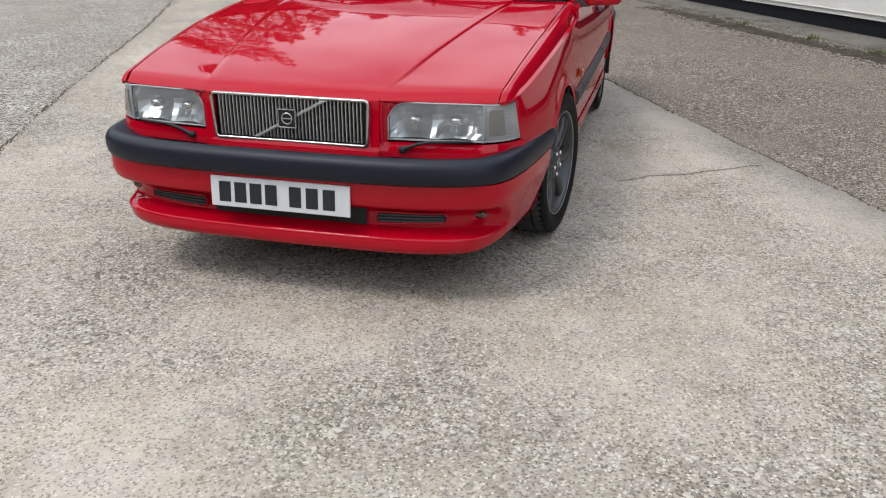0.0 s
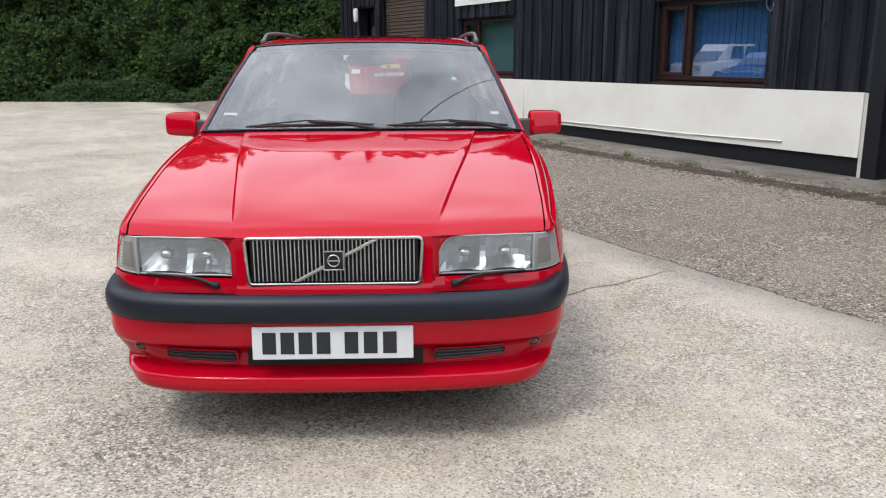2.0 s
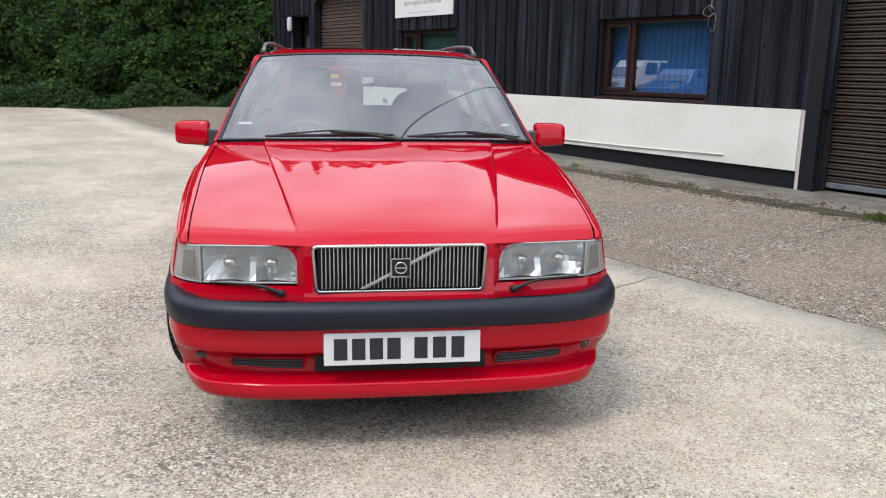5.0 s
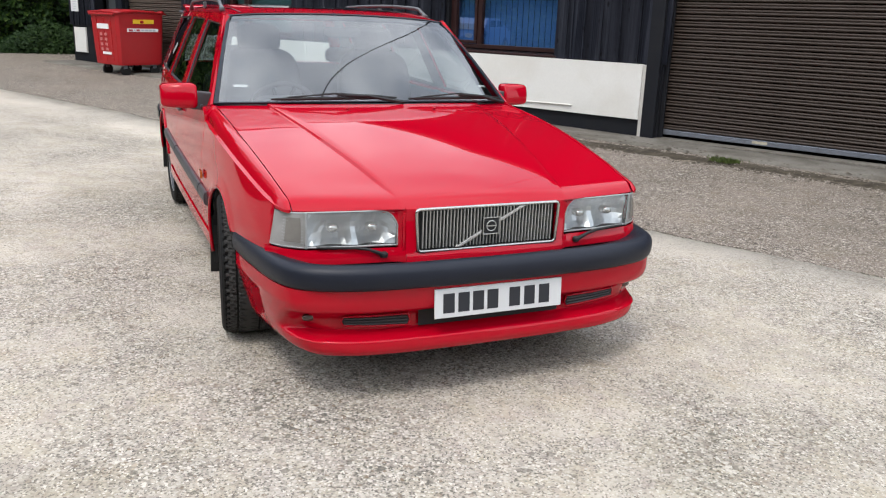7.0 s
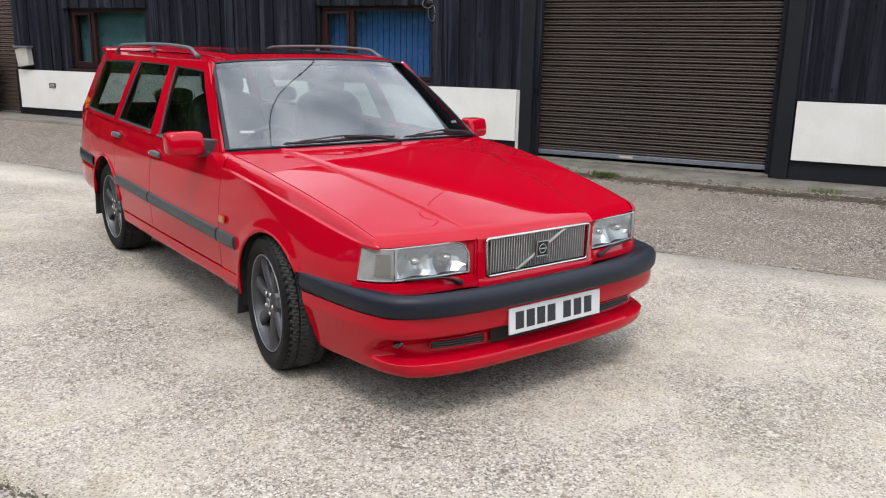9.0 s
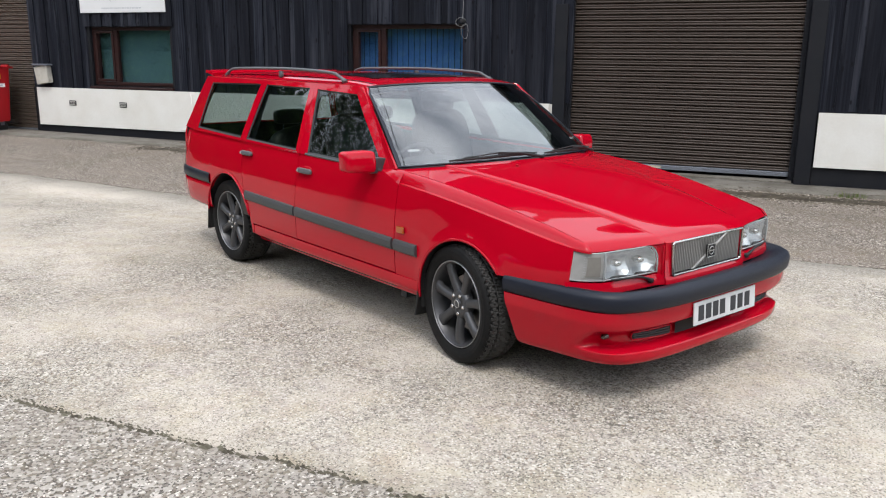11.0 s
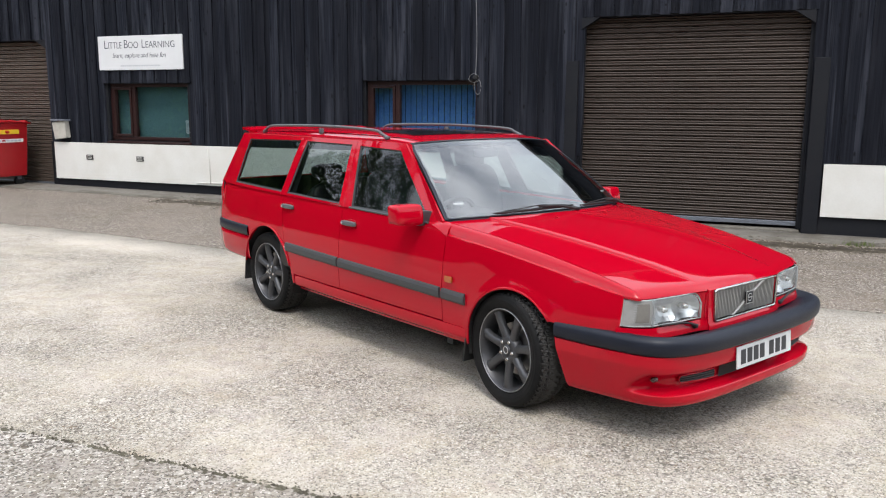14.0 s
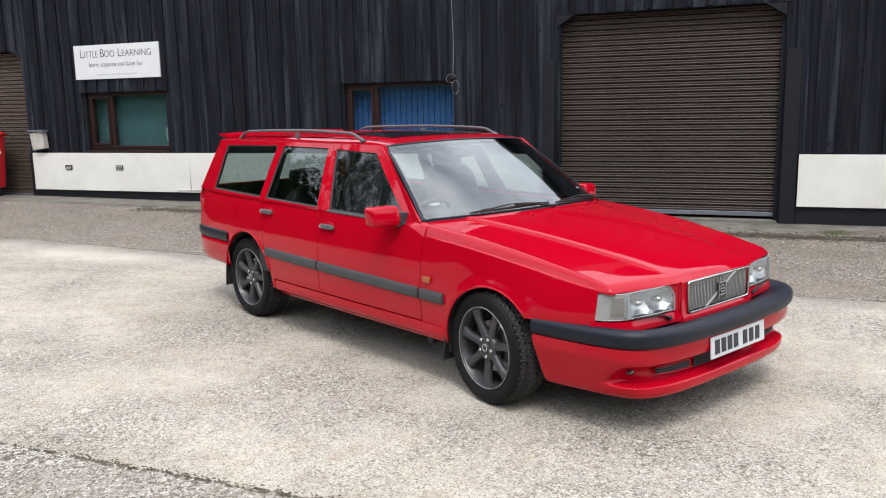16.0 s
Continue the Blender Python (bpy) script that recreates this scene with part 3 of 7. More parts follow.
# roller doors
def roller_door(name, d, label, steel):
    base = empty(name, WALL @ pose(0, 0, 0), label, "roller door", kind="structure")
    pitch = 0.070
    prof = [(0.022, 0.0), (0.020, 0.0045), (-0.004, 0.0065), (-0.013, 0.012), (-0.018, 0.021), (-0.016, 0.028), (-0.006, 0.034), (-0.004, 0.038), (-0.012, 0.043), (-0.017, 0.051), (-0.013, 0.060), (0.002, 0.0655), (0.022, 0.0665), (0.022, 0.070)]
    bm = bmesh.new()
    A = [bm.verts.new((d[0] - 0.03, y, z)) for y, z in prof]; B = [bm.verts.new((d[1] + 0.03, y, z)) for y, z in prof]
    for i in range(len(prof) - 1): bm.faces.new((A[i], B[i], B[i + 1], A[i + 1]))
    me = bpy.data.meshes.new("slat"); bm.normal_update(); bm.to_mesh(me); bm.free(); me.materials.append(steel)
    for p in me.polygons: p.use_smooth = True
    z = d[2] + 0.045
    while z < d[3] + 0.02:
        s = new("slat", me); s.parent = base; s.location = (rnd.uniform(-0.004, 0.004), 0.165 + rnd.uniform(-0.002, 0.002), z)
        z += pitch
    part("bottom_rail", box(d[0] - 0.02, d[1] + 0.02, 0.13, 0.19, d[2] - 0.008, d[2] + 0.048), M_GALV, base, "galvanised bottom rail", bevel=0.005)
    for a in (d[0] - 0.005, d[1] - 0.045):
        part("guide", box(a, a + 0.05, 0.07, 0.1, d[2] - 0.04, d[3]), M_BLACK, base, bevel=0.004)
    part("backing", box(d[0] - 0.1, d[1] + 0.1, 0.245, 0.26, 0.03, d[3] + 0.2), M_BLACK, base)
    # clipped upper corners of the opening
    for a, s in ((d[0], 1), (d[1], -1)):
        part("corner_brace", extrude_poly([(a, d[3]), (a + s * 0.24, d[3]), (a, d[3] - 0.15)], "y", -0.02, 0.09), M_BLACK, base)
    part("threshold", box(d[0], d[1], -0.02, 0.19, 0.0, d[2] - 0.045), M_APRON, base, "concrete threshold", bevel=0.006)
    return base


wide_door = roller_door("door_1", D1, "closed brown steel roller shutter door", M_SLAT)
part("rail_sticker", box(-1.44, -1.27, 0.1285, 0.132, 0.138, 0.168), mat("cream_paper", (0.42, 0.38, 0.29), 0.8, var=0.3, scale=20), wide_door, "small cream sticker")
roller_door("door_2", D2, "closed paler brown steel roller shutter, narrower", M_SLATPALE)


# windows
def window(name, w, split, label):
    a, b, z0, z1 = w
    base = empty(name, WALL, label, "window", kind="structure")
    yf = 0.085
    fr = 0.055
    bm = bmesh.new()
    for x0, x1, h0, h1 in ((a, b, z0, z0 + fr), (a, b, z1 - fr, z1)): box(x0, x1, yf, yf + 0.07, h0, h1, bm)
    for x0, x1 in ((a, a + fr), (b - fr, b), (split - 0.035, split + 0.035)): box(x0, x1, yf, yf + 0.07, z0 + fr, z1 - fr, bm)
    part("frame", bm, M_MAHOG, base, "dark mahogany frame", bevel=0.005)
    bm = bmesh.new()
    c0, c1 = a + fr + 0.004, split - 0.039
    for x0, x1, h0, h1 in ((c0, c1, z0 + fr + 0.004, z0 + fr + 0.045), (c0, c1, z1 - fr - 0.045, z1 - fr - 0.004)): box(x0, x1, yf - 0.015, yf + 0.05, h0, h1, bm)
    for x0, x1 in ((c0, c0 + 0.042), (c1 - 0.042, c1)): box(x0, x1, yf - 0.015, yf + 0.05, z0 + fr + 0.046, z1 - fr - 0.046, bm)
    part("casement", bm, M_MAHOG, base, bevel=0.004)
    for x0, x1, q in ((c0 + 0.035, c1 - 0.035, 0.046), (split + 0.03, b - fr + 0.005, 0.0)):
        p = part("pane", sheet(lambda x, z: (x, yf + 0.03, z), lin(x0, x1, 2), lin(z0 + fr + q - 0.006, z1 - fr - q + 0.006, 2)), M_PANE, base); p.visible_shadow = False
    part("sill", extrude_poly([(-0.035, z0 - 0.055), (-0.035, z0 - 0.03), (0.15, z0 - 0.002), (0.15, z0 - 0.055)], "x", a - 0.03, b + 0.03), M_MAHOG, base, "mahogany sill", bevel=0.004)
    return base


window("window_1", W1, W1[0] + 0.50, "mahogany-framed window, tree reflection coloured into slats behind glass")
window("window_2", W2, W2[0] + 0.50, "mahogany-framed window with blue vertical blinds drawn")
# blinds
def vertical_blind(name, w, material, label, pitch, ang):
    base = empty(name, WALL, label, "blind")
    bm = box(-0.0385, 0.0385, -0.0006, 0.0006, w[2] + 0.03, w[3] - 0.05)
    me = bpy.data.meshes.new("slat"); bm.to_mesh(me); bm.free(); me.materials.append(material)
    x = w[0] + 0.06
    while x < w[1] - 0.04:
        s = new("slat", me); s.parent = base; s.location = (x, 0.24, 0); s.rotation_euler = (0, 0, radians(ang + rnd.uniform(-3, 3)))
        x += pitch
    part("head_rail", box(w[0] + 0.02, w[1] - 0.02, 0.22, 0.26, w[3] - 0.05, w[3] - 0.01), M_SIGN, base)
vertical_blind("vertical_blind", W2, M_BLIND, "blue fabric vertical blind hanging inside window", 0.090, 6)
# added green slats whose colour stands in for trees reflected in window_1
vertical_blind("vertical_blind", W1, M_REFLECTBLIND, "added vertical blind, its pale green standing in for reflected trees", 0.070, 3)

# ---- car ----
M_PAINT = mat("red_car_paint", (0.380, 0.0010, 0.0115), 0.45, coat=0.84, coat_rough=0.012, spec=0.0, var=0.04, scale=1.5)
M_PAINT.node_tree.nodes["Principled BSDF"].inputs["Coat IOR"].default_value = 1.41
M_TRIM = mat("dark_grey_plastic", (0.006, 0.00825, 0.0165), 0.45, spec=0.32, var=0.25, scale=9, dark=(0.0105, 0.01275, 0.02025), bump=0.15, bump_scale=220)
M_TRIM2 = mat("grey_side_strip", (0.044, 0.0456, 0.0496), 0.5, var=0.25, scale=7, bump=0.15, bump_scale=200)
M_RAIL = mat("weathered_grey_plastic", (0.085, 0.087, 0.092), 0.5, var=0.4, scale=8, dark=(0.075, 0.076, 0.080), bump=0.1, bump_scale=150)
M_SEALGAP = mat("black_seal_and_gap_shade", (0.006, 0.006, 0.007), 0.5)
M_CHROME = mat("chrome", (0.48, 0.47, 0.45), 0.24, metal=1.0, rough_var=0.08, scale=20)
M_BRIGHT = mat("bright_trim", (0.46, 0.455, 0.44), 0.36, metal=0.7)
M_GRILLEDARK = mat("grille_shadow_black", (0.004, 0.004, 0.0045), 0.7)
M_ALLOY = mat("gunmetal_alloy", (0.068, 0.069, 0.075), 0.42, metal=0.6, var=0.35, scale=10, dark=(0.081, 0.0774, 0.0738))
M_RIMEDGE = mat("machined_rim_edge", (0.34, 0.34, 0.35), 0.35, metal=0.8, var=0.3, scale=12)
M_DISC = mat("brake_disc_steel", (0.30, 0.29, 0.28), 0.35, metal=0.9, var=0.4, scale=30)
M_TYRE = mat("tyre_rubber", (0.00385, 0.00385, 0.0042), 0.7, spec=0.2, var=0.5, scale=14, dark=(0.014, 0.0133, 0.0126), bump=0.15, bump_scale=90)
M_TREAD = mat("dusty_tyre_tread", (0.03, 0.0285, 0.027), 0.85, var=0.6, scale=16, dark=(0.0165, 0.01575, 0.015))
M_AUTOGLASS = glass_mat("car_glass", (0.86, 0.92, 0.91), base=0.205)
M_SHADEBAND = glass_mat("car_glass_shade_band", (0.42, 0.48, 0.58), base=0.19)
M_TINT = glass_mat("side_glass", (0.46, 0.54, 0.53), base=0.085)
M_DOORGLASS = glass_mat("door_glass", (0.27, 0.33, 0.33), base=0.062)
M_LENS = glass_mat("lamp_lens", (0.92, 0.94, 0.94), 0.02, dust=0.17)
M_REFLECT = mat("lamp_reflector", (0.50, 0.52, 0.53), 0.34, metal=1.0, rough_var=0.1, scale=14)
M_LAMPGREY = mat("lamp_housing", (0.30, 0.31, 0.31), 0.4, var=0.3, scale=20)
M_INDIC = mat("clear_indicator", (0.27, 0.265, 0.258), 0.15, var=0.3, scale=20, coat=0.6)
M_BULBGREY = mat("lamp_bulb_window", (0.17, 0.16, 0.145), 0.25, var=0.3, scale=30, coat=0.5)
M_SMOKE = mat("smoked_lens", (0.045, 0.020, 0.014), 0.2, coat=0.8)
M_AMBER = mat("amber_lens", (0.33, 0.075, 0.010), 0.25, coat=0.6)
M_CABIN = mat("charcoal_cabin_trim", (0.018, 0.019, 0.021), 0.75, var=0.3, scale=8)
M_SEAT = mat("charcoal_seat_leather", (0.017, 0.017, 0.019), 0.5, var=0.4, scale=5)
M_LINING = mat("grey_headlining", (0.36, 0.36, 0.35), 0.95)
M_PLATE = mat("white_plate", (0.5661, 0.5737, 0.5814), 0.35, var=0.1, scale=6)
M_PLATEINK = mat("plate_black", (0.012, 0.014, 0.02), 0.45)
M_SUNROOF = mat("dark_roof_glass", (0.010, 0.010, 0.012), 0.12, coat=0.5)
M_UNDER = mat("underbody_black", (0.005, 0.005, 0.005), 0.9)
M_STICKER = mat("pale_sticker", (0.36, 0.37, 0.37), 0.6)

car = empty("estate_car", pose(0, 0, 0), "glossy red estate car with dark bumpers, parked on concrete", "car")

half_w = lerp_table([(0.20, 0.755), (0.29, 0.785), (0.45, 0.822), (0.65, 0.850), (0.93, 0.864), (1.45, 0.870), (2.5, 0.876), (3.2, 0.872), (3.8, 0.862), (4.2, 0.842), (4.45, 0.805), (4.60, 0.745)])
side_in = lerp_table([(0.15, 0.060), (0.22, 0.034), (0.28, 0.018), (0.36, 0.010), (0.46, 0.003), (0.56, 0.0), (0.62, 0.0015), (0.68, 0.0055), (0.74, 0.0130), (0.80, 0.0220), (0.84, 0.0290), (0.90, 0.0415), (0.96, 0.066)])
cabin_in = lerp_table([(1.5, 0.050), (2.05, 0.020), (2.6, 0.002), (3.3, 0.0), (3.9, 0.012), (4.25, 0.032), (4.5, 0.075)])
F_AX, R_AX, HUBZ = 0.962, 3.622, 0.308


def belt(y): return 0.905 + (y - 1.5) * 0.013


def side_x(y, z):
    """Half width of the body's flank."""
    return half_w(y) - side_in(z)


def glass_x(y, z):
    """Half width of the cabin above the belt."""
    return 0.838 - (z - 0.92) * 0.425 - 0.05 * max(0, z - 1.2) - cabin_in(y)


def arch(y, c, r):
    d = r * r - (y - c) ** 2
    return 0.31 + math.sqrt(d) if d > 0 else -1


def skin(ys, lo, hi, s, xf=side_x, rows=14, bm=None):
    """A flank panel: columns over y between two heights, on side s (-1 or 1)."""
    bm = bm or bmesh.new()
    g = []
    for y in ys:
        a, b = lo(y), hi(y)
        g.append([bm.verts.new((s * xf(y, a + (b - a) * j / rows), y, a + (b - a) * j / rows)) for j in range(rows + 1)])
    for A, B in zip(g, g[1:]):
        for j in range(rows):
            q = (A[j], B[j], B[j + 1], A[j + 1])
            bm.faces.new(q if s > 0 else q[::-1])
    return bm


def ring(outer, inner, s, xf, k=8, bm=None, inset=0.0):
    """A frame between two four-cornered outlines of (y, z), on side s."""
    bm = bm or bmesh.new()
    n = len(outer)
    loopo, loopi = [], []
    for i in range(n):
        for j in range(k):
            t = j / k
            for L, P in ((loopo, outer), (loopi, inner)):
                a, b = P[i], P[(i + 1) % n]
                y, z = a[0] + (b[0] - a[0]) * t, a[1] + (b[1] - a[1]) * t
                L.append(bm.verts.new((s * (xf(y, z) - (inset if L is loopi else 0)), y, z)))
    m = len(loopo)
    for i in range(m):
        q = (loopo[i], loopo[(i + 1) % m], loopi[(i + 1) % m], loopi[i])
        bm.faces.new(q if s > 0 else q[::-1])
    bmesh.ops.recalc_face_normals(bm, faces=bm.faces)
    if sum(f.normal.x for f in bm.faces) * s < 0: bmesh.ops.reverse_faces(bm, faces=bm.faces)
    return bm


def patch(poly, s, xf, off, k=8):
    """A four-cornered glass sheet on side s, set in by off."""
    def at(u, v):
        a, b, c, d = poly
        y = (a[0] * (1 - u) + b[0] * u) * (1 - v) + (d[0] * (1 - u) + c[0] * u) * v
        z = (a[1] * (1 - u) + b[1] * u) * (1 - v) + (d[1] * (1 - u) + c[1] * u) * v
        return (s * (xf(y, z) - off), y, z)
    bm = sheet(at, lin(0, 1, k), lin(0, 1, k))
    bm.normal_update()
    if sum(f.normal.x for f in bm.faces) * s < 0: bmesh.ops.reverse_faces(bm, faces=bm.faces)
    return bm


def shell(name, bm, material, parent, thick=0.02, label="", bevel=0.0):
    """A smooth sheet with thickness on its inner side."""
    bm.normal_update()
    tot = 0.0
    for f in bm.faces:
        c = f.calc_center_median()
        tot += f.calc_area() * f.normal.dot(c - Vector((0, max(0.8, min(3.9, c.y)), 0.62)))
    if tot < 0: bmesh.ops.reverse_faces(bm, faces=bm.faces)
    ob = part(name, bm, material, parent, label, smooth=True)
    md = ob.modifiers.new("thick", "SOLIDIFY"); md.thickness, md.offset = thick, -1
    md.use_even_offset = False
    es = ob.modifiers.new("edge", "EDGE_SPLIT"); es.split_angle = radians(40)
    return ob


def pillow(c, size, e=3.5, nu=24, nv=16, bm=None, tilt=0.0):
    """A softly rounded block."""
    bm = bm or bmesh.new()
    def sp(v, p): return math.copysign(abs(v) ** p, v)
    q = 2 / e
    R = Matrix.Rotation(radians(tilt), 3, "X")
    g = []
    for i in range(nv + 1):
        a = -math.pi / 2 + math.pi * i / nv
        row = []
        for j in range(nu):
            b = 2 * math.pi * j / nu
            p = Vector((size[0] / 2 * sp(math.cos(a), q) * sp(math.cos(b), q), size[1] / 2 * sp(math.cos(a), q) * sp(math.sin(b), q), size[2] / 2 * sp(math.sin(a), q)))
            row.append(bm.verts.new(R @ p + Vector(c)))
        g.append(row)
    for i in range(nv):
        for j in range(nu):
            bm.faces.new((g[i][j], g[i][(j + 1) % nu], g[i + 1][(j + 1) % nu], g[i + 1][j]))
    bmesh.ops.remove_doubles(bm, verts=bm.verts, dist=1e-5)
    return bm


def catmull(pts, n):
    P = [Vector(p) for p in pts]
    P = [P[0] * 2 - P[1]] + P + [P[-1] * 2 - P[-2]]
    out = []
    for i in range(1, len(P) - 2):
        for j in range(n):
            t = j / n; a, b, c, d = P[i - 1:i + 3]
            out.append(0.5 * (2 * b + (c - a) * t + (2 * a - 5 * b + 4 * c - d) * t * t + (3 * b - a - 3 * c + d) * t ** 3))
    out.append(P[-2])
    return out


def sweep(path, section, bm=None, flip=False):
    """section(i, p) gives (outward, z) rows along a flat path of (x, y)."""
    bm = bm or bmesh.new(); g = []
    k = len(path)
    for i, p in enumerate(path):
        t = (path[min(i + 1, k - 1)] - path[max(i - 1, 0)]).normalized()
        nrm = Vector((t.y, -t.x))
        g.append([bm.verts.new((p.x + nrm.x * o, p.y + nrm.y * o, z)) for o, z in section(i, p)])
    for A, B in zip(g, g[1:]):
        for j in range(len(A) - 1):
            q = (A[j], A[j + 1], B[j + 1], B[j])
            bm.faces.new(q[::-1] if flip else q)
    return bm


def smooth01(a, b, x):
    t = max(0.0, min(1.0, (x - a) / (b - a))); return t * t * (3 - 2 * t)


# bonnet and front wings
gap_x = lerp_table([(0.20, 0.709), (0.40, 0.726), (0.60, 0.739), (0.80, 0.752), (1.0, 0.762), (1.52, 0.775)])
gap_z = lerp_table([(0.20, 0.726), (0.30, 0.749), (0.45, 0.783), (0.60, 0.811), (0.80, 0.846), (1.0, 0.874), (1.2, 0.898), (1.52, 0.926)])
wing_z = lerp_table([(0.23, 0.704), (0.30, 0.711), (0.40, 0.724), (0.60, 0.757), (0.80, 0.788), (1.0, 0.815), (1.2, 0.837), (1.47, 0.856)])
crease_x = lerp_table([(0.23, 0.742), (0.30, 0.764), (0.40, 0.781), (0.60, 0.804), (0.80, 0.822), (1.0, 0.834), (1.2, 0.841), (1.47, 0.842)])
def wing_x(y, z):
    """Half width of the front wing's flank: it swells from the shoulder crease down to the arch."""
    zc, h = wing_z(y) + 0.004, half_w(y)
    if z <= 0.56: return side_x(y, z)
    x = h - (h - crease_x(y)) * min(1.0, (z - 0.56) / (zc - 0.56)) ** 1.5
    w = smooth01(1.15, 1.46, y)
    return x * (1 - w) + side_x(y, z) * w
def bonnet_front(x):
    a = abs(x)
    return 0.112 + 0.014 * (a / 0.34) ** 2 if a < 0.34 else 0.126 + (a - 0.34) * 0.26
def bonnet_rear(x): return 1.532 - 0.215 * (1 - (abs(x) / 0.775) ** 2)
mid_z = lerp_table([(0.0, 0.728), (0.03, 0.743), (0.12, 0.774), (0.35, 0.835), (0.70, 0.906), (1.0, 0.950)])
def bonnet_pt(q, t):
    """q across from -1 to 1, the raised middle ending at a half; t from the nose to the screen."""
    r = 0.332 + 0.218 * t
    ra = r / (0.712 + 0.063 * t)
    k = max(0.0, abs(q) * 2 - 1)
    s = abs(q) * 2 * ra if abs(q) <= 0.5 else ra + k * (1 - ra)
    x0 = s * (0.708 + 0.067 * t)
    y = bonnet_front(x0) + (bonnet_rear(x0) - bonnet_front(x0)) * t
    x = s * gap_x(y)
    zc, ze = mid_z(t), gap_z(bonnet_front(0.71) + (bonnet_rear(0.775) - bonnet_front(0.71)) * t) - 0.004
    if k <= 0: z = zc - 0.006 * (s / ra) ** 2
    else:
        drop = 0.006 + 0.010 * smooth01(0.02, 0.16, t) * smooth01(0, 0.034, k)
        z = (zc - drop) + (ze - (zc - drop)) * k ** 1.7
    z -= (0.014 + 0.012 * smooth01(ra, 1.0, s)) * max(0.0, 1 - t / 0.045) ** 2
    return (math.copysign(x, q), y, z)
across = lin(-0.5, 0.5, 27)
for v in [0.006, 0.012, 0.018, 0.024, 0.030, 0.036, 0.046, 0.062, 0.085, 0.115] + lin(0.16, 1, 18):
    across += [0.5 + v / 2, -0.5 - v / 2]
across.sort()
along = [0, 0.004, 0.01, 0.02, 0.03, 0.045, 0.06] + lin(0.085, 1, 26)
bonnet = shell("bonnet", sheet(bonnet_pt, across, along), M_PAINT, car, 0.012)
for x in (-0.22, 0.22):
    part("washer_jet", pillow((x, 1.20, bonnet_pt(x / 1.06, 0.93)[2] + 0.004), (0.016, 0.020, 0.010)), M_PAINT, bonnet, smooth=True)

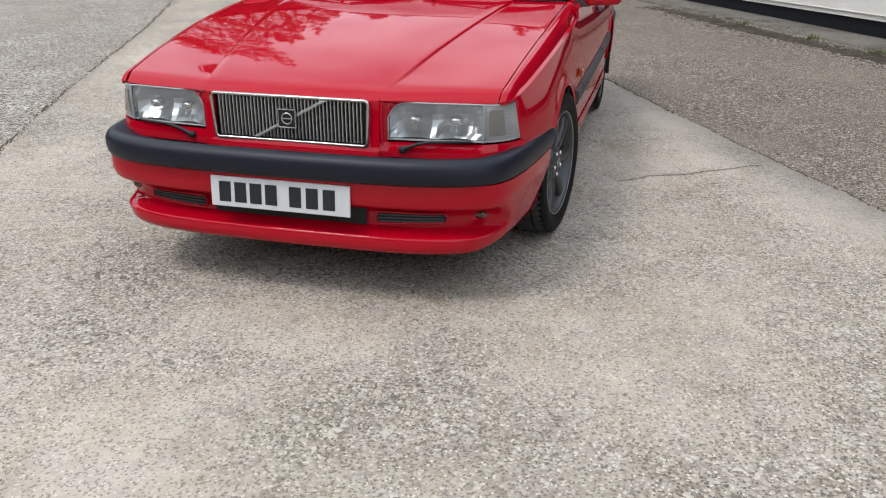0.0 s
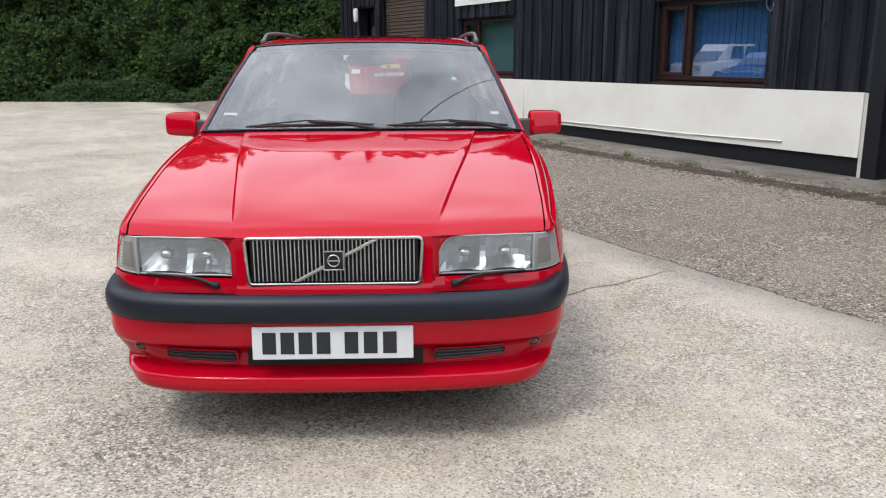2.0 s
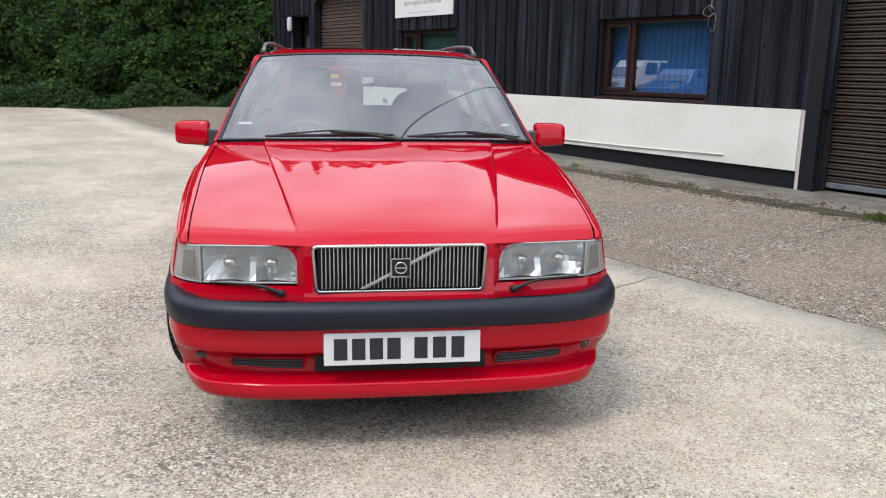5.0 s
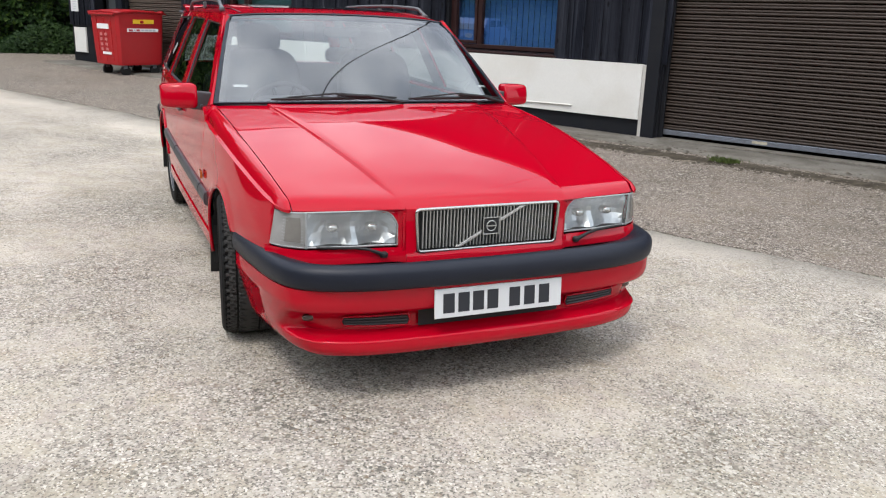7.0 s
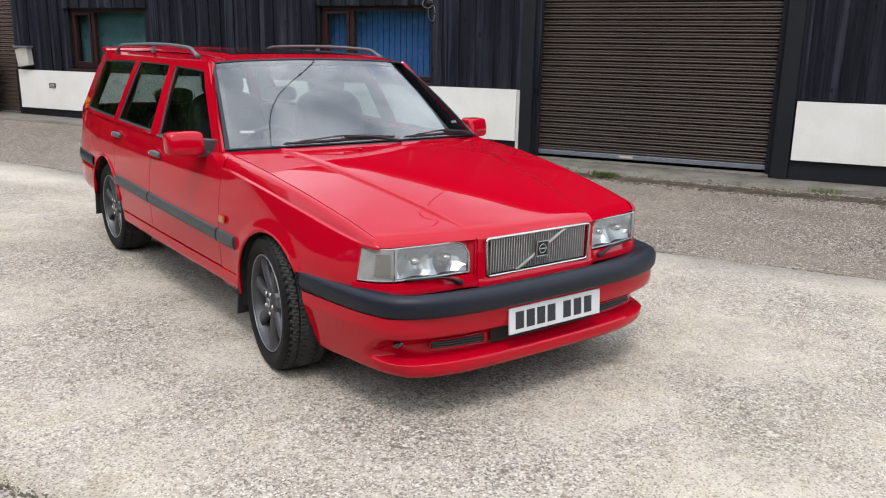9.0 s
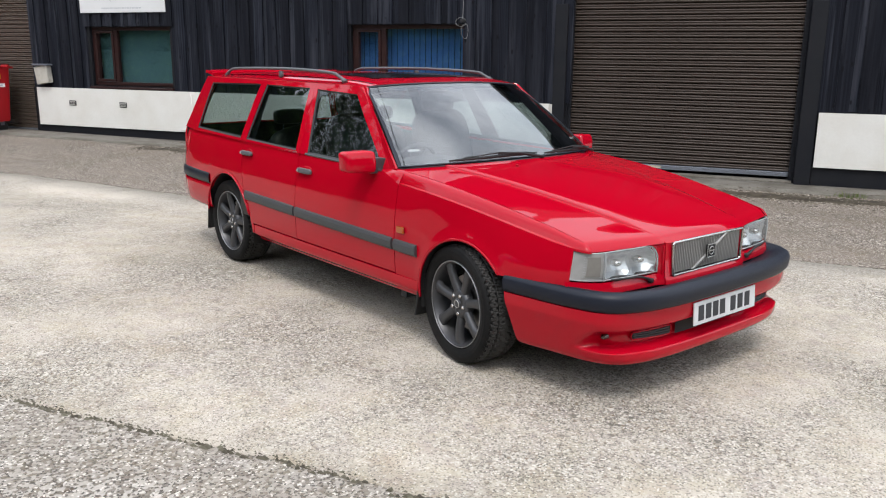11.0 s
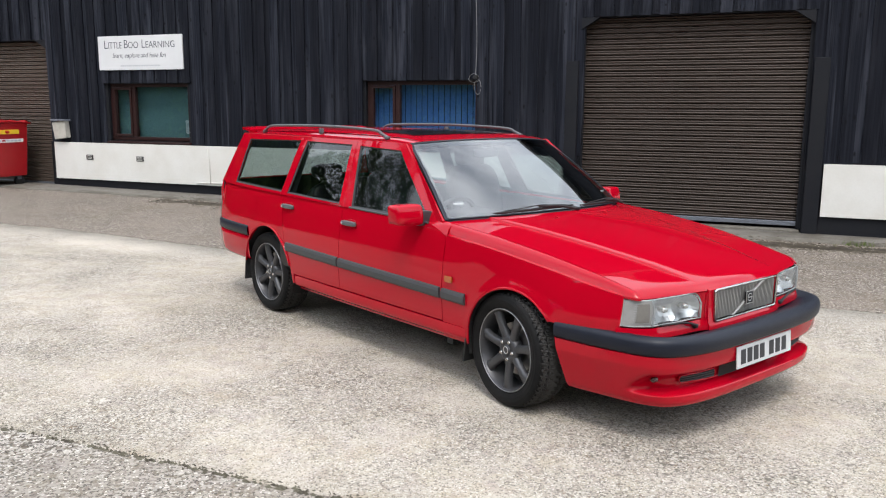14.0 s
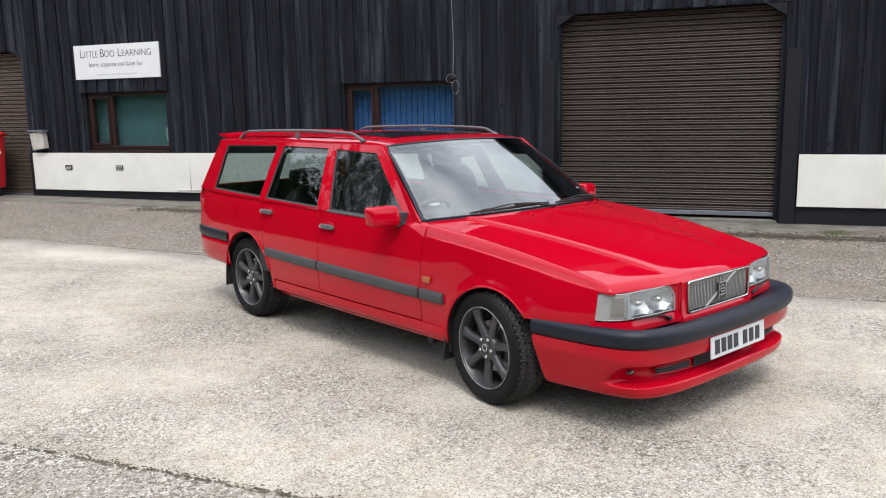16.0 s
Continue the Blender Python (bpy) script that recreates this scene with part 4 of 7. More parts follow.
lamp_x = lerp_table([(0.186, 0.670), (0.232, 0.740), (0.295, 0.785), (0.40, 0.95)])
FA, RA_C, FR, RR = 0.925, 3.555, 0.338, 0.372
for s in (-1, 1):
    # wing: top strip, crease, flank
    ys = lin(0.216, 0.2878, 8) + [0.2884] + lin(0.305, 0.60, 14) + [FA + FR * math.sin(v) for v in lin(-1.25, 1.45, 36)] + lin(1.275, 1.468, 8)
    def wing_lo(y):
        if y < 0.288: return wing_z(y) - 0.006
        if y < 0.605: return 0.520
        if y > FA + FR * math.sin(1.45): return 0.285
        return max(arch(y, FA, FR), 0.30 if y > FA else (0.53 if y < 0.66 else 0.45))
    bm = bmesh.new(); g = []
    for y in ys:
        xg, zg, xc, zc = gap_x(y) + 0.005, gap_z(y) - 0.003 - 0.024 * smooth01(0.255, 0.210, y), crease_x(y) - 0.002 * smooth01(1.2, 1.46, y), wing_z(y) + 0.004
        if y < 0.288: xc = max(xg + 0.001, min(xc, lamp_x(y) + 0.004))
        col = []
        lip = smooth01(0.26, 0.36, y)
        xt, zt = xc - 0.014 * lip, zc + 0.0045 * lip
        for v in lin(0, 1, 12):
            bulge = 0.012 * math.sin(math.pi * v) * (0.5 + 0.5 * smooth01(0.3, 1.2, y))
            col.append((xg + (xt - xg) * v + bulge * 0.35, zg + (zt - zg) * v ** 1.7 + bulge * 0.55))
        col += [(xc - 0.0115 * lip, zc + 0.0034 * lip), (xc - 0.0065 * lip, zc + 0.0021 * lip), (xc - 0.0018 * lip, zc + 0.0009 * lip)]
        a = wing_lo(y)
        for v in [0, 0.012, 0.035, 0.055] + lin(0.08, 1, 14):
            z = zc + (a - zc) * v
            x = wing_x(y, z)
            if y < 0.288: x = xc
            if FA - 0.5 < y < FA + 0.45:  # a soft flare round the arch
                d = math.hypot(y - FA, z - 0.31) - FR
                x += 0.007 * smooth01(0.06, 0.0, d)
            col.append((x, z))
        g.append([bm.verts.new((s * x, y, z)) for x, z in col])
    for A, B in zip(g, g[1:]):
        for j in range(len(A) - 1):
            q = (A[j], A[j + 1], B[j + 1], B[j]); bm.faces.new(q if s < 0 else q[::-1])
    wing = shell("front_wing", bm, M_PAINT, car, 0.006)
    part("side_repeater", box(0, 0.012, -0.03, 0.03, -0.018, 0.018), M_AMBER, wing, "amber side repeater lamp", bevel=0.004).matrix_basis = Matrix.Translation((s * 0.884 - (0.012 if s > 0 else 0), 1.405, 0.622))

    def door_top(y): return belt(y) if y > 1.62 else 0.860 + (y - 1.47) * (belt(1.62) - 0.860) / 0.15
    # doors: skin below the belt, frame round the glass
    def door(name, ys, lo, outer, inner, handle_y, handle_z, hi=belt):
        bm = skin(ys, lo, hi, s, rows=16)
        d = shell(name, bm, M_PAINT, car, 0.03)
        fr = shell("window_frame", ring(outer, inner, s, glass_x, 8), M_PAINT, d, 0.02)
        gl = part("window_glass", patch(inner, s, glass_x, 0.012), M_DOORGLASS, d, "tinted side window glass", smooth=True); gl.visible_shadow = False
        cy, cz = sum(p[0] for p in inner) / 4, sum(p[1] for p in inner) / 4
        inn2 = [(cy + (y - cy) * 0.955, cz + (z - cz) * 0.95) for y, z in inner]
        part("window_seal", ring(inner, inn2, s, lambda y, z: glass_x(y, z) - 0.004, 8, inset=0.006), M_SEALGAP, d)
        part("inner_frame", ring(outer, [(cy + (y - cy) * 0.945, cz + (z - cz) * 0.93) for y, z in inner], s, lambda y, z: glass_x(y, z) - 0.024, 8), M_CABIN, d)
        (b0, b1) = sorted((inner[0], inner[1]))
        a = [(s * (side_x(y, belt(y)) + 0.000), y, belt(y) + 0.004) for y in lin(b0[0] - 0.02, b1[0] + 0.02, 12)]
        part("waist_moulding", tube(a, 0.0075, 6), M_TRIM2, d, "grey waist moulding")
        # pull handle in a shallow cup
        hx = side_x(handle_y, handle_z)
        part("handle_cup", pillow((s * (hx - 0.002), handle_y, handle_z), (0.012, 0.11, 0.062), 3), M_PAINT, d, smooth=True)
        h = part("door_handle", pillow((s * (hx + 0.014), handle_y + 0.01, handle_z + 0.002), (0.026, 0.165, 0.032), 4), M_RAIL, d, "dark grey door handle", smooth=True)
        lock = part("door_lock", tube([(s * hx, handle_y + 0.072, handle_z), (s * (hx + 0.03), handle_y + 0.072, handle_z)], 0.008, 10), M_BRIGHT, d)
        return d
    fd = door("front_door", [1.4738, 1.50, 1.53, 1.56, 1.59] + lin(1.62, 2.5332, 24), lambda y: 0.372, [(1.60, belt(1.6) + 0.001), (2.534, belt(2.53) + 0.001), (2.6222, 1.352), (2.075, 1.346)],
              [(1.665, 0.914), (2.445, 0.925), (2.575, 1.314), (2.135, 1.300)], 2.415, 0.820, door_top)
    def rear_lo(y):
        if y < 3.13: return 0.372
        z = arch(y, RA_C, 0.405)
        return max(0.372, z) if y < 3.27 else max(z, 0.60 + (y - 3.27) * 3.9)
    rd = door("rear_door", lin(2.5388, 3.13, 16) + lin(3.14, 3.358, 16), lambda y: min(rear_lo(y), belt(y) - 0.002), [(2.5368, belt(2.54) + 0.001), (3.358, belt(3.35) + 0.001), (3.319, 1.354), (2.6252, 1.353)],
              [(2.585, 0.932), (3.292, 0.946), (3.262, 1.322), (2.672, 1.318)], 3.225, 0.853)
    # rear quarter
    ysq = [3.155 + i * 0.012 for i in range(18)] + lin(3.372, 4.53, 60)
    def q_lo(y):
        if y > RA_C + RR * 0.80: return 0.640
        return max(arch(y, RA_C, RR), 0.30)
    def q_hi(y):
        if y < 3.362: return max(q_lo(y) + 0.002, (arch(y, RA_C, 0.405) - 0.0 if y < 3.262 else 0.60 + (y - 3.275) * 3.9) - 0.004)
        return belt(y)
    quarter = shell("rear_quarter", skin(ysq, q_lo, q_hi, s, rows=14), M_PAINT, car, 0.02)
    inner = [(3.375, 0.948), (4.185, 0.962), (4.205, 1.308), (3.348, 1.324)]
    shell("window_frame", ring([(3.362, belt(3.36) + 0.002), (4.53, belt(4.5) + 0.002), (4.40, 1.352), (3.322, 1.354)], inner, s, glass_x, 8), M_PAINT, quarter, 0.02)
    gl = part("window_glass", patch(inner, s, glass_x, 0.010), M_TINT, quarter, "tinted rear quarter glass", smooth=True); gl.visible_shadow = False
    cy, cz = 3.78, 1.135
    part("window_seal", ring(inner, [(cy + (y - cy) * 0.965, cz + (z - cz) * 0.94) for y, z in inner], s, lambda y, z: glass_x(y, z) - 0.003, 8, inset=0.005), M_SEALGAP, quarter)
    part("inner_frame", ring([(3.362, 0.94), (4.50, 0.95), (4.38, 1.345), (3.322, 1.347)], [(cy + (y - cy) * 0.955, cz + (z - cz) * 0.93) for y, z in inner], s, lambda y, z: glass_x(y, z) - 0.024, 8), M_CABIN, quarter)
    if s < 0:
        fl = skin(lin(3.735, 3.845, 6), lambda y: 0.765, lambda y: 0.885, s, lambda y, z: side_x(y, z) + 0.0035, 6)
        part("fuel_flap", fl, M_PAINT, quarter, smooth=True)
    # wheel arch lips and liners
    for c, r, nm, a0, a1 in ((FA, FR, "front_arch", -50, 95), (RA_C, RR, "rear_arch", -72, 82)):
        pts = []
        for dg in lin(a0, a1, 26):
            y, z = c + r * math.sin(radians(dg)), 0.31 + r * math.cos(radians(dg))
            pts.append((s * ((wing_x if y < 1.3 else side_x)(y, min(z, 0.8)) + 0.002), y, z))
        part(nm + "_lip", tube(pts, 0.008, 6), M_PAINT, car, smooth=True)
        bm = bmesh.new(); g = []
        for dg in lin(-105, 105, 24):
            y, z = c + (r + 0.004) * math.sin(radians(dg)), 0.31 + (r + 0.004) * math.cos(radians(dg))
            g.append([bm.verts.new((s * x, y, max(z, 0.16))) for x in (0.40, min(half_w(y), 0.87) - (0.05 if y < 0.75 else 0.02))])
        for A, B in zip(g, g[1:]): bm.faces.new((A[0], A[1], B[1], B[0]))
        part(nm + "_liner", bm, M_UNDER, car)
    # sill
    bm = skin(lin(1.268, 3.125, 30), lambda y: 0.262, lambda y: 0.364, s, lambda y, z: side_x(y, 0.34) + 0.008 - 0.05 * smooth01(0.31, 0.262, z), 8)
    shell("sill", bm, M_PAINT, car, 0.03)
    # black strips behind the panel gaps stand in for the shade in them
    for y0, y1, z0_ in ((1.44, 1.50, 0.30), (2.49, 2.59, 0.36)):
        part("door_shut", skin(lin(y0, y1, 3), lambda y: z0_, lambda y: belt(y) - 0.01, s, lambda y, z: side_x(y, z) - 0.035, 10), M_SEALGAP, car)
    part("door_shut", skin(lin(1.48, 3.10, 12), lambda y: 0.34, lambda y: 0.40, s, lambda y, z: side_x(y, z) - 0.034, 3), M_SEALGAP, car)
    part("door_shut", skin(lin(3.16, 3.40, 12), lambda y: 0.40, lambda y: belt(y) - 0.01, s, lambda y, z: side_x(y, z) - 0.035, 10), M_SEALGAP, car)
    part("door_shut", patch([(2.53, 0.93), (2.56, 0.93), (2.65, 1.345), (2.60, 1.345)], s, glass_x, 0.024), M_SEALGAP, car)
    # side strips
    def strip_z(y): return 0.528 + (y - 1.3) * 0.018
    for y0, y1 in ((1.272, 1.464), (1.484, 2.526), (2.546, 3.235)):
        bm = bmesh.new(); g = []
        for y in lin(y0, y1, 12):
            z = strip_z(y)
            g.append([bm.verts.new((s * (side_x(y, z + dz) + o), y, z + dz)) for o, dz in ((0.0, -0.033), (0.010, -0.030), (0.016, -0.018), (0.017, 0.012), (0.011, 0.029), (0.0, 0.033))])
        for A, B in zip(g, g[1:]):
            for j in range(5):
                q = (A[j], B[j], B[j + 1], A[j + 1]); bm.faces.new(q if s > 0 else q[::-1])
        for E in (g[0], g[-1]): bm.faces.new(E)
        part("side_strip", bm, M_TRIM2, car, "grey side protection strip", smooth=False)
    # mud flaps
    for y, x0, x1, z0, z1 in ((1.254, 0.66, 0.864, 0.17, 0.46), (3.920, 0.66, 0.852, 0.20, 0.52)):
        part("mud_flap", extrude_poly([(y - 0.010, z1), (y + 0.002, z1), (y + 0.045, z0), (y + 0.033, z0)], "x", *sorted((s * x0, s * x1))), M_RUBBER, car, "black rubber mud flap", bevel=0.004)
    # A pillar beside the screen
    bm = bmesh.new(); g = []
    for t in lin(0, 1, 14):
        yo, zo = 1.545 + (2.075 - 1.545) * t, belt(1.545) + (1.352 - belt(1.545)) * t
        yi, zi = 1.545 + (2.095 - 1.545) * t, 0.932 + (1.342 - 0.932) * t
        xi, xo = 0.790 + (0.628 - 0.790) * t, glass_x(yo + 0.03, zo)
        g.append([bm.verts.new((s * x, y, z)) for x, y, z in ((xi, yi, zi), (xi * 0.45 + xo * 0.55 + 0.008 - 0.006 * t, yi * 0.5 + yo * 0.5, zi * 0.5 + zo * 0.5 + 0.010 - 0.009 * t), (xo, yo + 0.025, zo), (xo - 0.002, yo + 0.075 * (1 - t * 0.5), zo))])
    for A, B in zip(g, g[1:]):
        for j in range(3):
            q = (A[j], A[j + 1], B[j + 1], B[j]); bm.faces.new(q if s < 0 else q[::-1])
    shell("windscreen_pillar", bm, M_PAINT, car, 0.015)
    bm = bmesh.new(); g = []
    for y in (1.467, 1.49, 1.515, 1.545, 1.575, 1.62, 1.69):
        k = smooth01(1.467, 1.62, y)
        xg, zg = (gap_x(1.468) + 0.005) * (1 - k) + 0.786 * k, lerp_table([(1.467, gap_z(1.468) - 0.003), (1.545, 0.929), (1.62, 0.922), (1.69, 0.914)])(y)
        xc, zc = side_x(y, door_top(y)) + 0.002 - 0.003 * k, door_top(y) - 0.004 + 0.004 * k
        col = []
        for v in lin(0, 1, 12):
            bl = 0.012 * math.sin(math.pi * v) * (1 - k)
            col.append(bm.verts.new((s * (xg + (xc - xg) * v + bl * 0.35), y, zg + (zc - zg) * v ** (1.7 - 0.7 * k) + bl * 0.55 - 0.001)))
        g.append(col)
    for A_, B_ in zip(g, g[1:]):
        for j in range(11): bm.faces.new((A_[j], A_[j + 1], B_[j + 1], B_[j]))
    shell("pillar_foot", bm, M_PAINT, car, 0.006)
    # door mirror
    mir = part("door_mirror", pillow((0, 0, 0), (0.172, 0.10, 0.118), 6, 28, 18), M_PAINT, car, "red door mirror housing", smooth=True)
    for v in mir.data.vertices:
        v.co.y += 0.012 - 0.05 * (v.co.x * -s / 0.165) * 0.8
        v.co.z *= 1.0 - 0.10 * (v.co.x * s / 0.16)
        if v.co.z > 0: v.co.y += v.co.z * 0.25
    mir.location = (s * 0.929, 1.715, 0.956)
    foot = extrude_poly([(-0.040, -0.062), (0.070, -0.056), (0.080, 0.034), (-0.040, 0.022)], "y", -0.036, 0.032)
    p = part("mirror_foot", foot, M_TRIM2, mir, "dark grey mirror foot", bevel=0.006)
    p.matrix_basis = Matrix.Translation((s * -0.125, -0.005, -0.008)) @ Matrix.Diagonal((s, 1, 1, 1))
    p = part("mirror_glass", box(-0.07, 0.07, 0.050, 0.053, -0.042, 0.042), M_CHROME, mir)

# screen, roof, tail
def screen_pt(u, v, off=0.0):
    b = 1 - 0.75 * u * u - 0.25 * u ** 6
    x = u * (0.786 + (0.622 - 0.786) * v)
    y = (1.548 - 0.205 * b) * (1 - v) + (2.095 - 0.075 * b) * v
    z = (0.932 + 0.024 * b) * (1 - v) + (1.340 + 0.026 * b) * v + 0.018 * math.sin(math.pi * v)
    return (x, y + off, z - off * 0.5)
screen = part("windscreen", sheet(lambda u, v: screen_pt(u, v), lin(-0.982, 0.982, 49), lin(0.012, 0.90, 12) + [0.93, 0.985]), M_AUTOGLASS, car, "laminated windscreen glass with blue-tinted upper edge", smooth=True)
screen.data.materials.append(M_SHADEBAND)
for p_ in screen.data.polygons:
    if p_.center.z > screen_pt(p_.center.x / 0.65, 0.905)[2]: p_.material_index = 1
screen.visible_shadow = False
# dark lining of the windscreen pillars
for s in (-1, 1):
    bm = sheet(lambda t, w: ((1 - w) * s * (abs(screen_pt(0.945, t)[0]) - 0.006) + w * s * (glass_x(1.66 + 0.49 * t, 0.93 + 0.40 * t) - 0.026), (1 - w) * (screen_pt(0.945, t)[1] + 0.016) + w * (1.74 + 0.42 * t), (1 - w) * (screen_pt(0.945, t)[2] - 0.012) + w * (0.925 + 0.395 * t)), lin(0, 1, 12), lin(0, 1, 4))
    part("pillar_lining", bm, M_CABIN, car, smooth=True)
bm = bmesh.new()
out_l = [(u, 0.0) for u in lin(-1, 1, 25)] + [(1, v) for v in lin(0.08, 0.92, 12)] + [(u, 1.005) for u in lin(1, -1, 25)] + [(-1, v) for v in lin(0.92, 0.08, 12)]
def rim(u, v): return bm.verts.new((screen_pt(u, v)[0], screen_pt(u, v)[1] - 0.002, screen_pt(u, v)[2] + 0.003))
lo_, li_ = [rim(u, v) for u, v in out_l], [rim(u * 0.978, 0.010 + v * 0.975) for u, v in out_l]
for k in range(len(lo_)): bm.faces.new((lo_[k], lo_[(k + 1) % len(lo_)], li_[(k + 1) % len(lo_)], li_[k]))
shell("screen_surround", bm, M_TRIM, car, 0.01, "dark rubber screen surround")
for dx, dz, w in ((-0.66, 0.985, 0.07), (0.665, 0.98, 0.045)):
    u = dx / 0.77
    p = part("windscreen_sticker", box(-w / 2, w / 2, -0.001, 0.001, -0.007, 0.007), M_STICKER, screen, "small pale sticker")
    q = screen_pt(u, 0.16); p.location = (q[0], q[1] + 0.012, q[2]); p.rotation_euler = (radians(-38), 0, radians(-14 if dx < 0 else 14))
# scuttle below the glass
part("scuttle", sheet(lambda u, v: (u * 0.785, bonnet_rear(u * 0.77) - 0.05 + v * 0.11, 0.925 + 0.022 * (1 - u * u) - 0.012 + v * 0.006), lin(-1, 1, 21), lin(0, 1, 3)), M_TRIM, car, "black plastic scuttle panel", smooth=True)
def wiper(x0, x1, name):
    w = empty(name, pose(0, 0, 0), "", ""); w.parent = car
    for k in ("label", "category"):
        if k in w: del w[k]
    P = [Vector(screen_pt(x / 0.77, 0.012 + 0.010 * abs(x - x0) / abs(x1 - x0), 0)) + Vector((0, -0.026, 0.014)) for x in lin(x0, x1, 9)]
    part("blade", tube(P, [0.005] + [0.0085] * 7 + [0.005], 6), M_RUBBER, w)
    A = [P[4] + Vector((0, -0.006, 0.016)), P[6] + Vector((0, -0.012, 0.010)), Vector((x1 + 0.03, screen_pt(x1 / 0.77, 0)[1] - 0.035, screen_pt(x1 / 0.77, 0)[2] + 0.002))]
    part("arm", tube(A, [0.005, 0.007, 0.010], 6), M_RUBBER, w)
    part("bow", tube([P[1] + Vector((0, -0.002, 0.008)), P[4] + Vector((0, -0.008, 0.024)), P[7] + Vector((0, -0.002, 0.008))], 0.004, 6), M_RUBBER, w)
wiper(-0.53, 0.07, "windscreen_wiper"); wiper(0.13, 0.70, "windscreen_wiper")

roof_mid = lerp_table([(2.02, 1.368), (2.12, 1.381), (2.4, 1.402), (2.9, 1.412), (3.5, 1.408), (4.1, 1.392), (4.40, 1.372)])
def roof_pt(a, t):
    s = abs(a)
    y = (2.022 + 0.075 * s * s) * (1 - t) + (4.41 - 0.03 * s * s) * t
    xe = glass_x(y, 1.352) + 0.002
    z = roof_mid(y) - 0.018 * s * s - (roof_mid(y) - 0.018 - (1.353 if y > 2.25 else 1.343 + 0.010 * (y - 2.1) / 0.15)) * smooth01(0.80, 1.0, s)
    return (math.copysign(xe * s, a), y, z)
roof = shell("roof", sheet(roof_pt, sorted(lin(-0.78, 0.78, 15) + [k * v for k in (-1, 1) for v in (0.84, 0.88, 0.92, 0.95, 0.98, 1.0)]), lin(0, 1, 30)), M_PAINT, car, 0.015)
part("sunroof", sheet(lambda a, t: tuple(Vector(roof_pt(a, t)) + Vector((0, 0, 0.0025))), lin(-0.70, 0.70, 11), lin(0.088, 0.30, 7)), M_SUNROOF, roof, "dark glass sunroof", smooth=True)
for s in (-1, 1):
    bm = sheet(lambda t, w: (s * (roof_pt(1, t)[0] - 0.085 + 0.012 * w), roof_pt(1, t)[1], roof_pt(0.88, t)[2] + 0.0035), lin(0.0, 1, 24), lin(0, 1, 2))
    part("roof_channel", bm, M_TRIM, roof)
    def rail_at(y): return s * (0.612 - 0.018 * (y - 2.35))
    zr = lambda y: roof_mid(y) - 0.030
    P = catmull([(rail_at(2.33), 2.33, zr(2.33) - 0.002), (rail_at(2.40), 2.40, zr(2.4) + 0.024), (rail_at(2.52), 2.52, zr(2.5) + 0.044), (rail_at(3.1), 3.1, zr(3.1) + 0.050),
                 (rail_at(3.8), 3.8, zr(3.8) + 0.050), (rail_at(3.98), 3.98, zr(3.98) + 0.042), (rail_at(4.07), 4.07, zr(4.07) + 0.0)], 5)
    rail = part("roof_rail", tube(P, [0.018, 0.016, 0.014] + [0.0105] * (len(P) - 6) + [0.014, 0.016, 0.018], 8), M_RAIL, roof, "grey roof rail", smooth=True)
    part("rail_foot", pillow((rail_at(3.17), 3.17, zr(3.17) + 0.014), (0.020, 0.05, 0.044), 4), M_RAIL, rail, smooth=True)
# tailgate
def tail_y(z): return lerp_table([(0.42, 4.585), (0.70, 4.585), (0.95, 4.555), (1.15, 4.49), (1.36, 4.41)])(z)
bm = sheet(lambda a, z: (a * (half_w(4.55) if z < 0.96 else glass_x(4.45, z)) * 0.99, tail_y(z) - 0.05 * a * a, z), lin(-1, 1, 17), lin(0.60, 0.965, 8), flip=True)
for z0, z1, a0, a1 in ((0.965, 1.33, -1, -0.86), (0.965, 1.33, 0.86, 1), (1.31, 1.365, -1, 1)):
    sheet(lambda a, z: (a * (glass_x(4.45, z)) * 0.99, tail_y(z) - 0.05 * a * a, z), lin(a0, a1, 12), lin(z0, z1, 6), bm, flip=True)
tail = shell("tailgate", bm, M_PAINT, car, 0.02)
p = part("rear_glass", sheet(lambda a, z: (a * glass_x(4.45, z) * 0.87, tail_y(z) - 0.012 - 0.05 * a * a, z), lin(-1, 1, 12), lin(0.96, 1.32, 6), flip=True), M_AUTOGLASS, tail, "rear window glass", smooth=True); p.visible_shadow = False
bm = sheet(lambda a, t: (a * 0.60, 4.33 + 0.14 * t - 0.05 * a * a, 1.388 + 0.020 * t - 0.010 * a * a + 0.006 * math.sin(math.pi * t)), lin(-1, 1, 15), lin(0, 1, 6))
shell("spoiler", bm, M_PAINT, tail, 0.022, "red roof-edge spoiler")
for s in (-1, 1):
    part("tail_lamp", pillow((s * 0.70, 4.52, 0.80), (0.10, 0.10, 0.24), 5), M_BINRED, car, "red tail lamp", smooth=True)

bm = sheet(lambda a, z: (a * (half_w(4.45) - 0.04), tail_y(z) - 0.045 - 0.05 * a * a, z), lin(-1, 1, 9), lin(0.58, 0.955, 5))
part("tailgate_lining", bm, M_CABIN, tail)
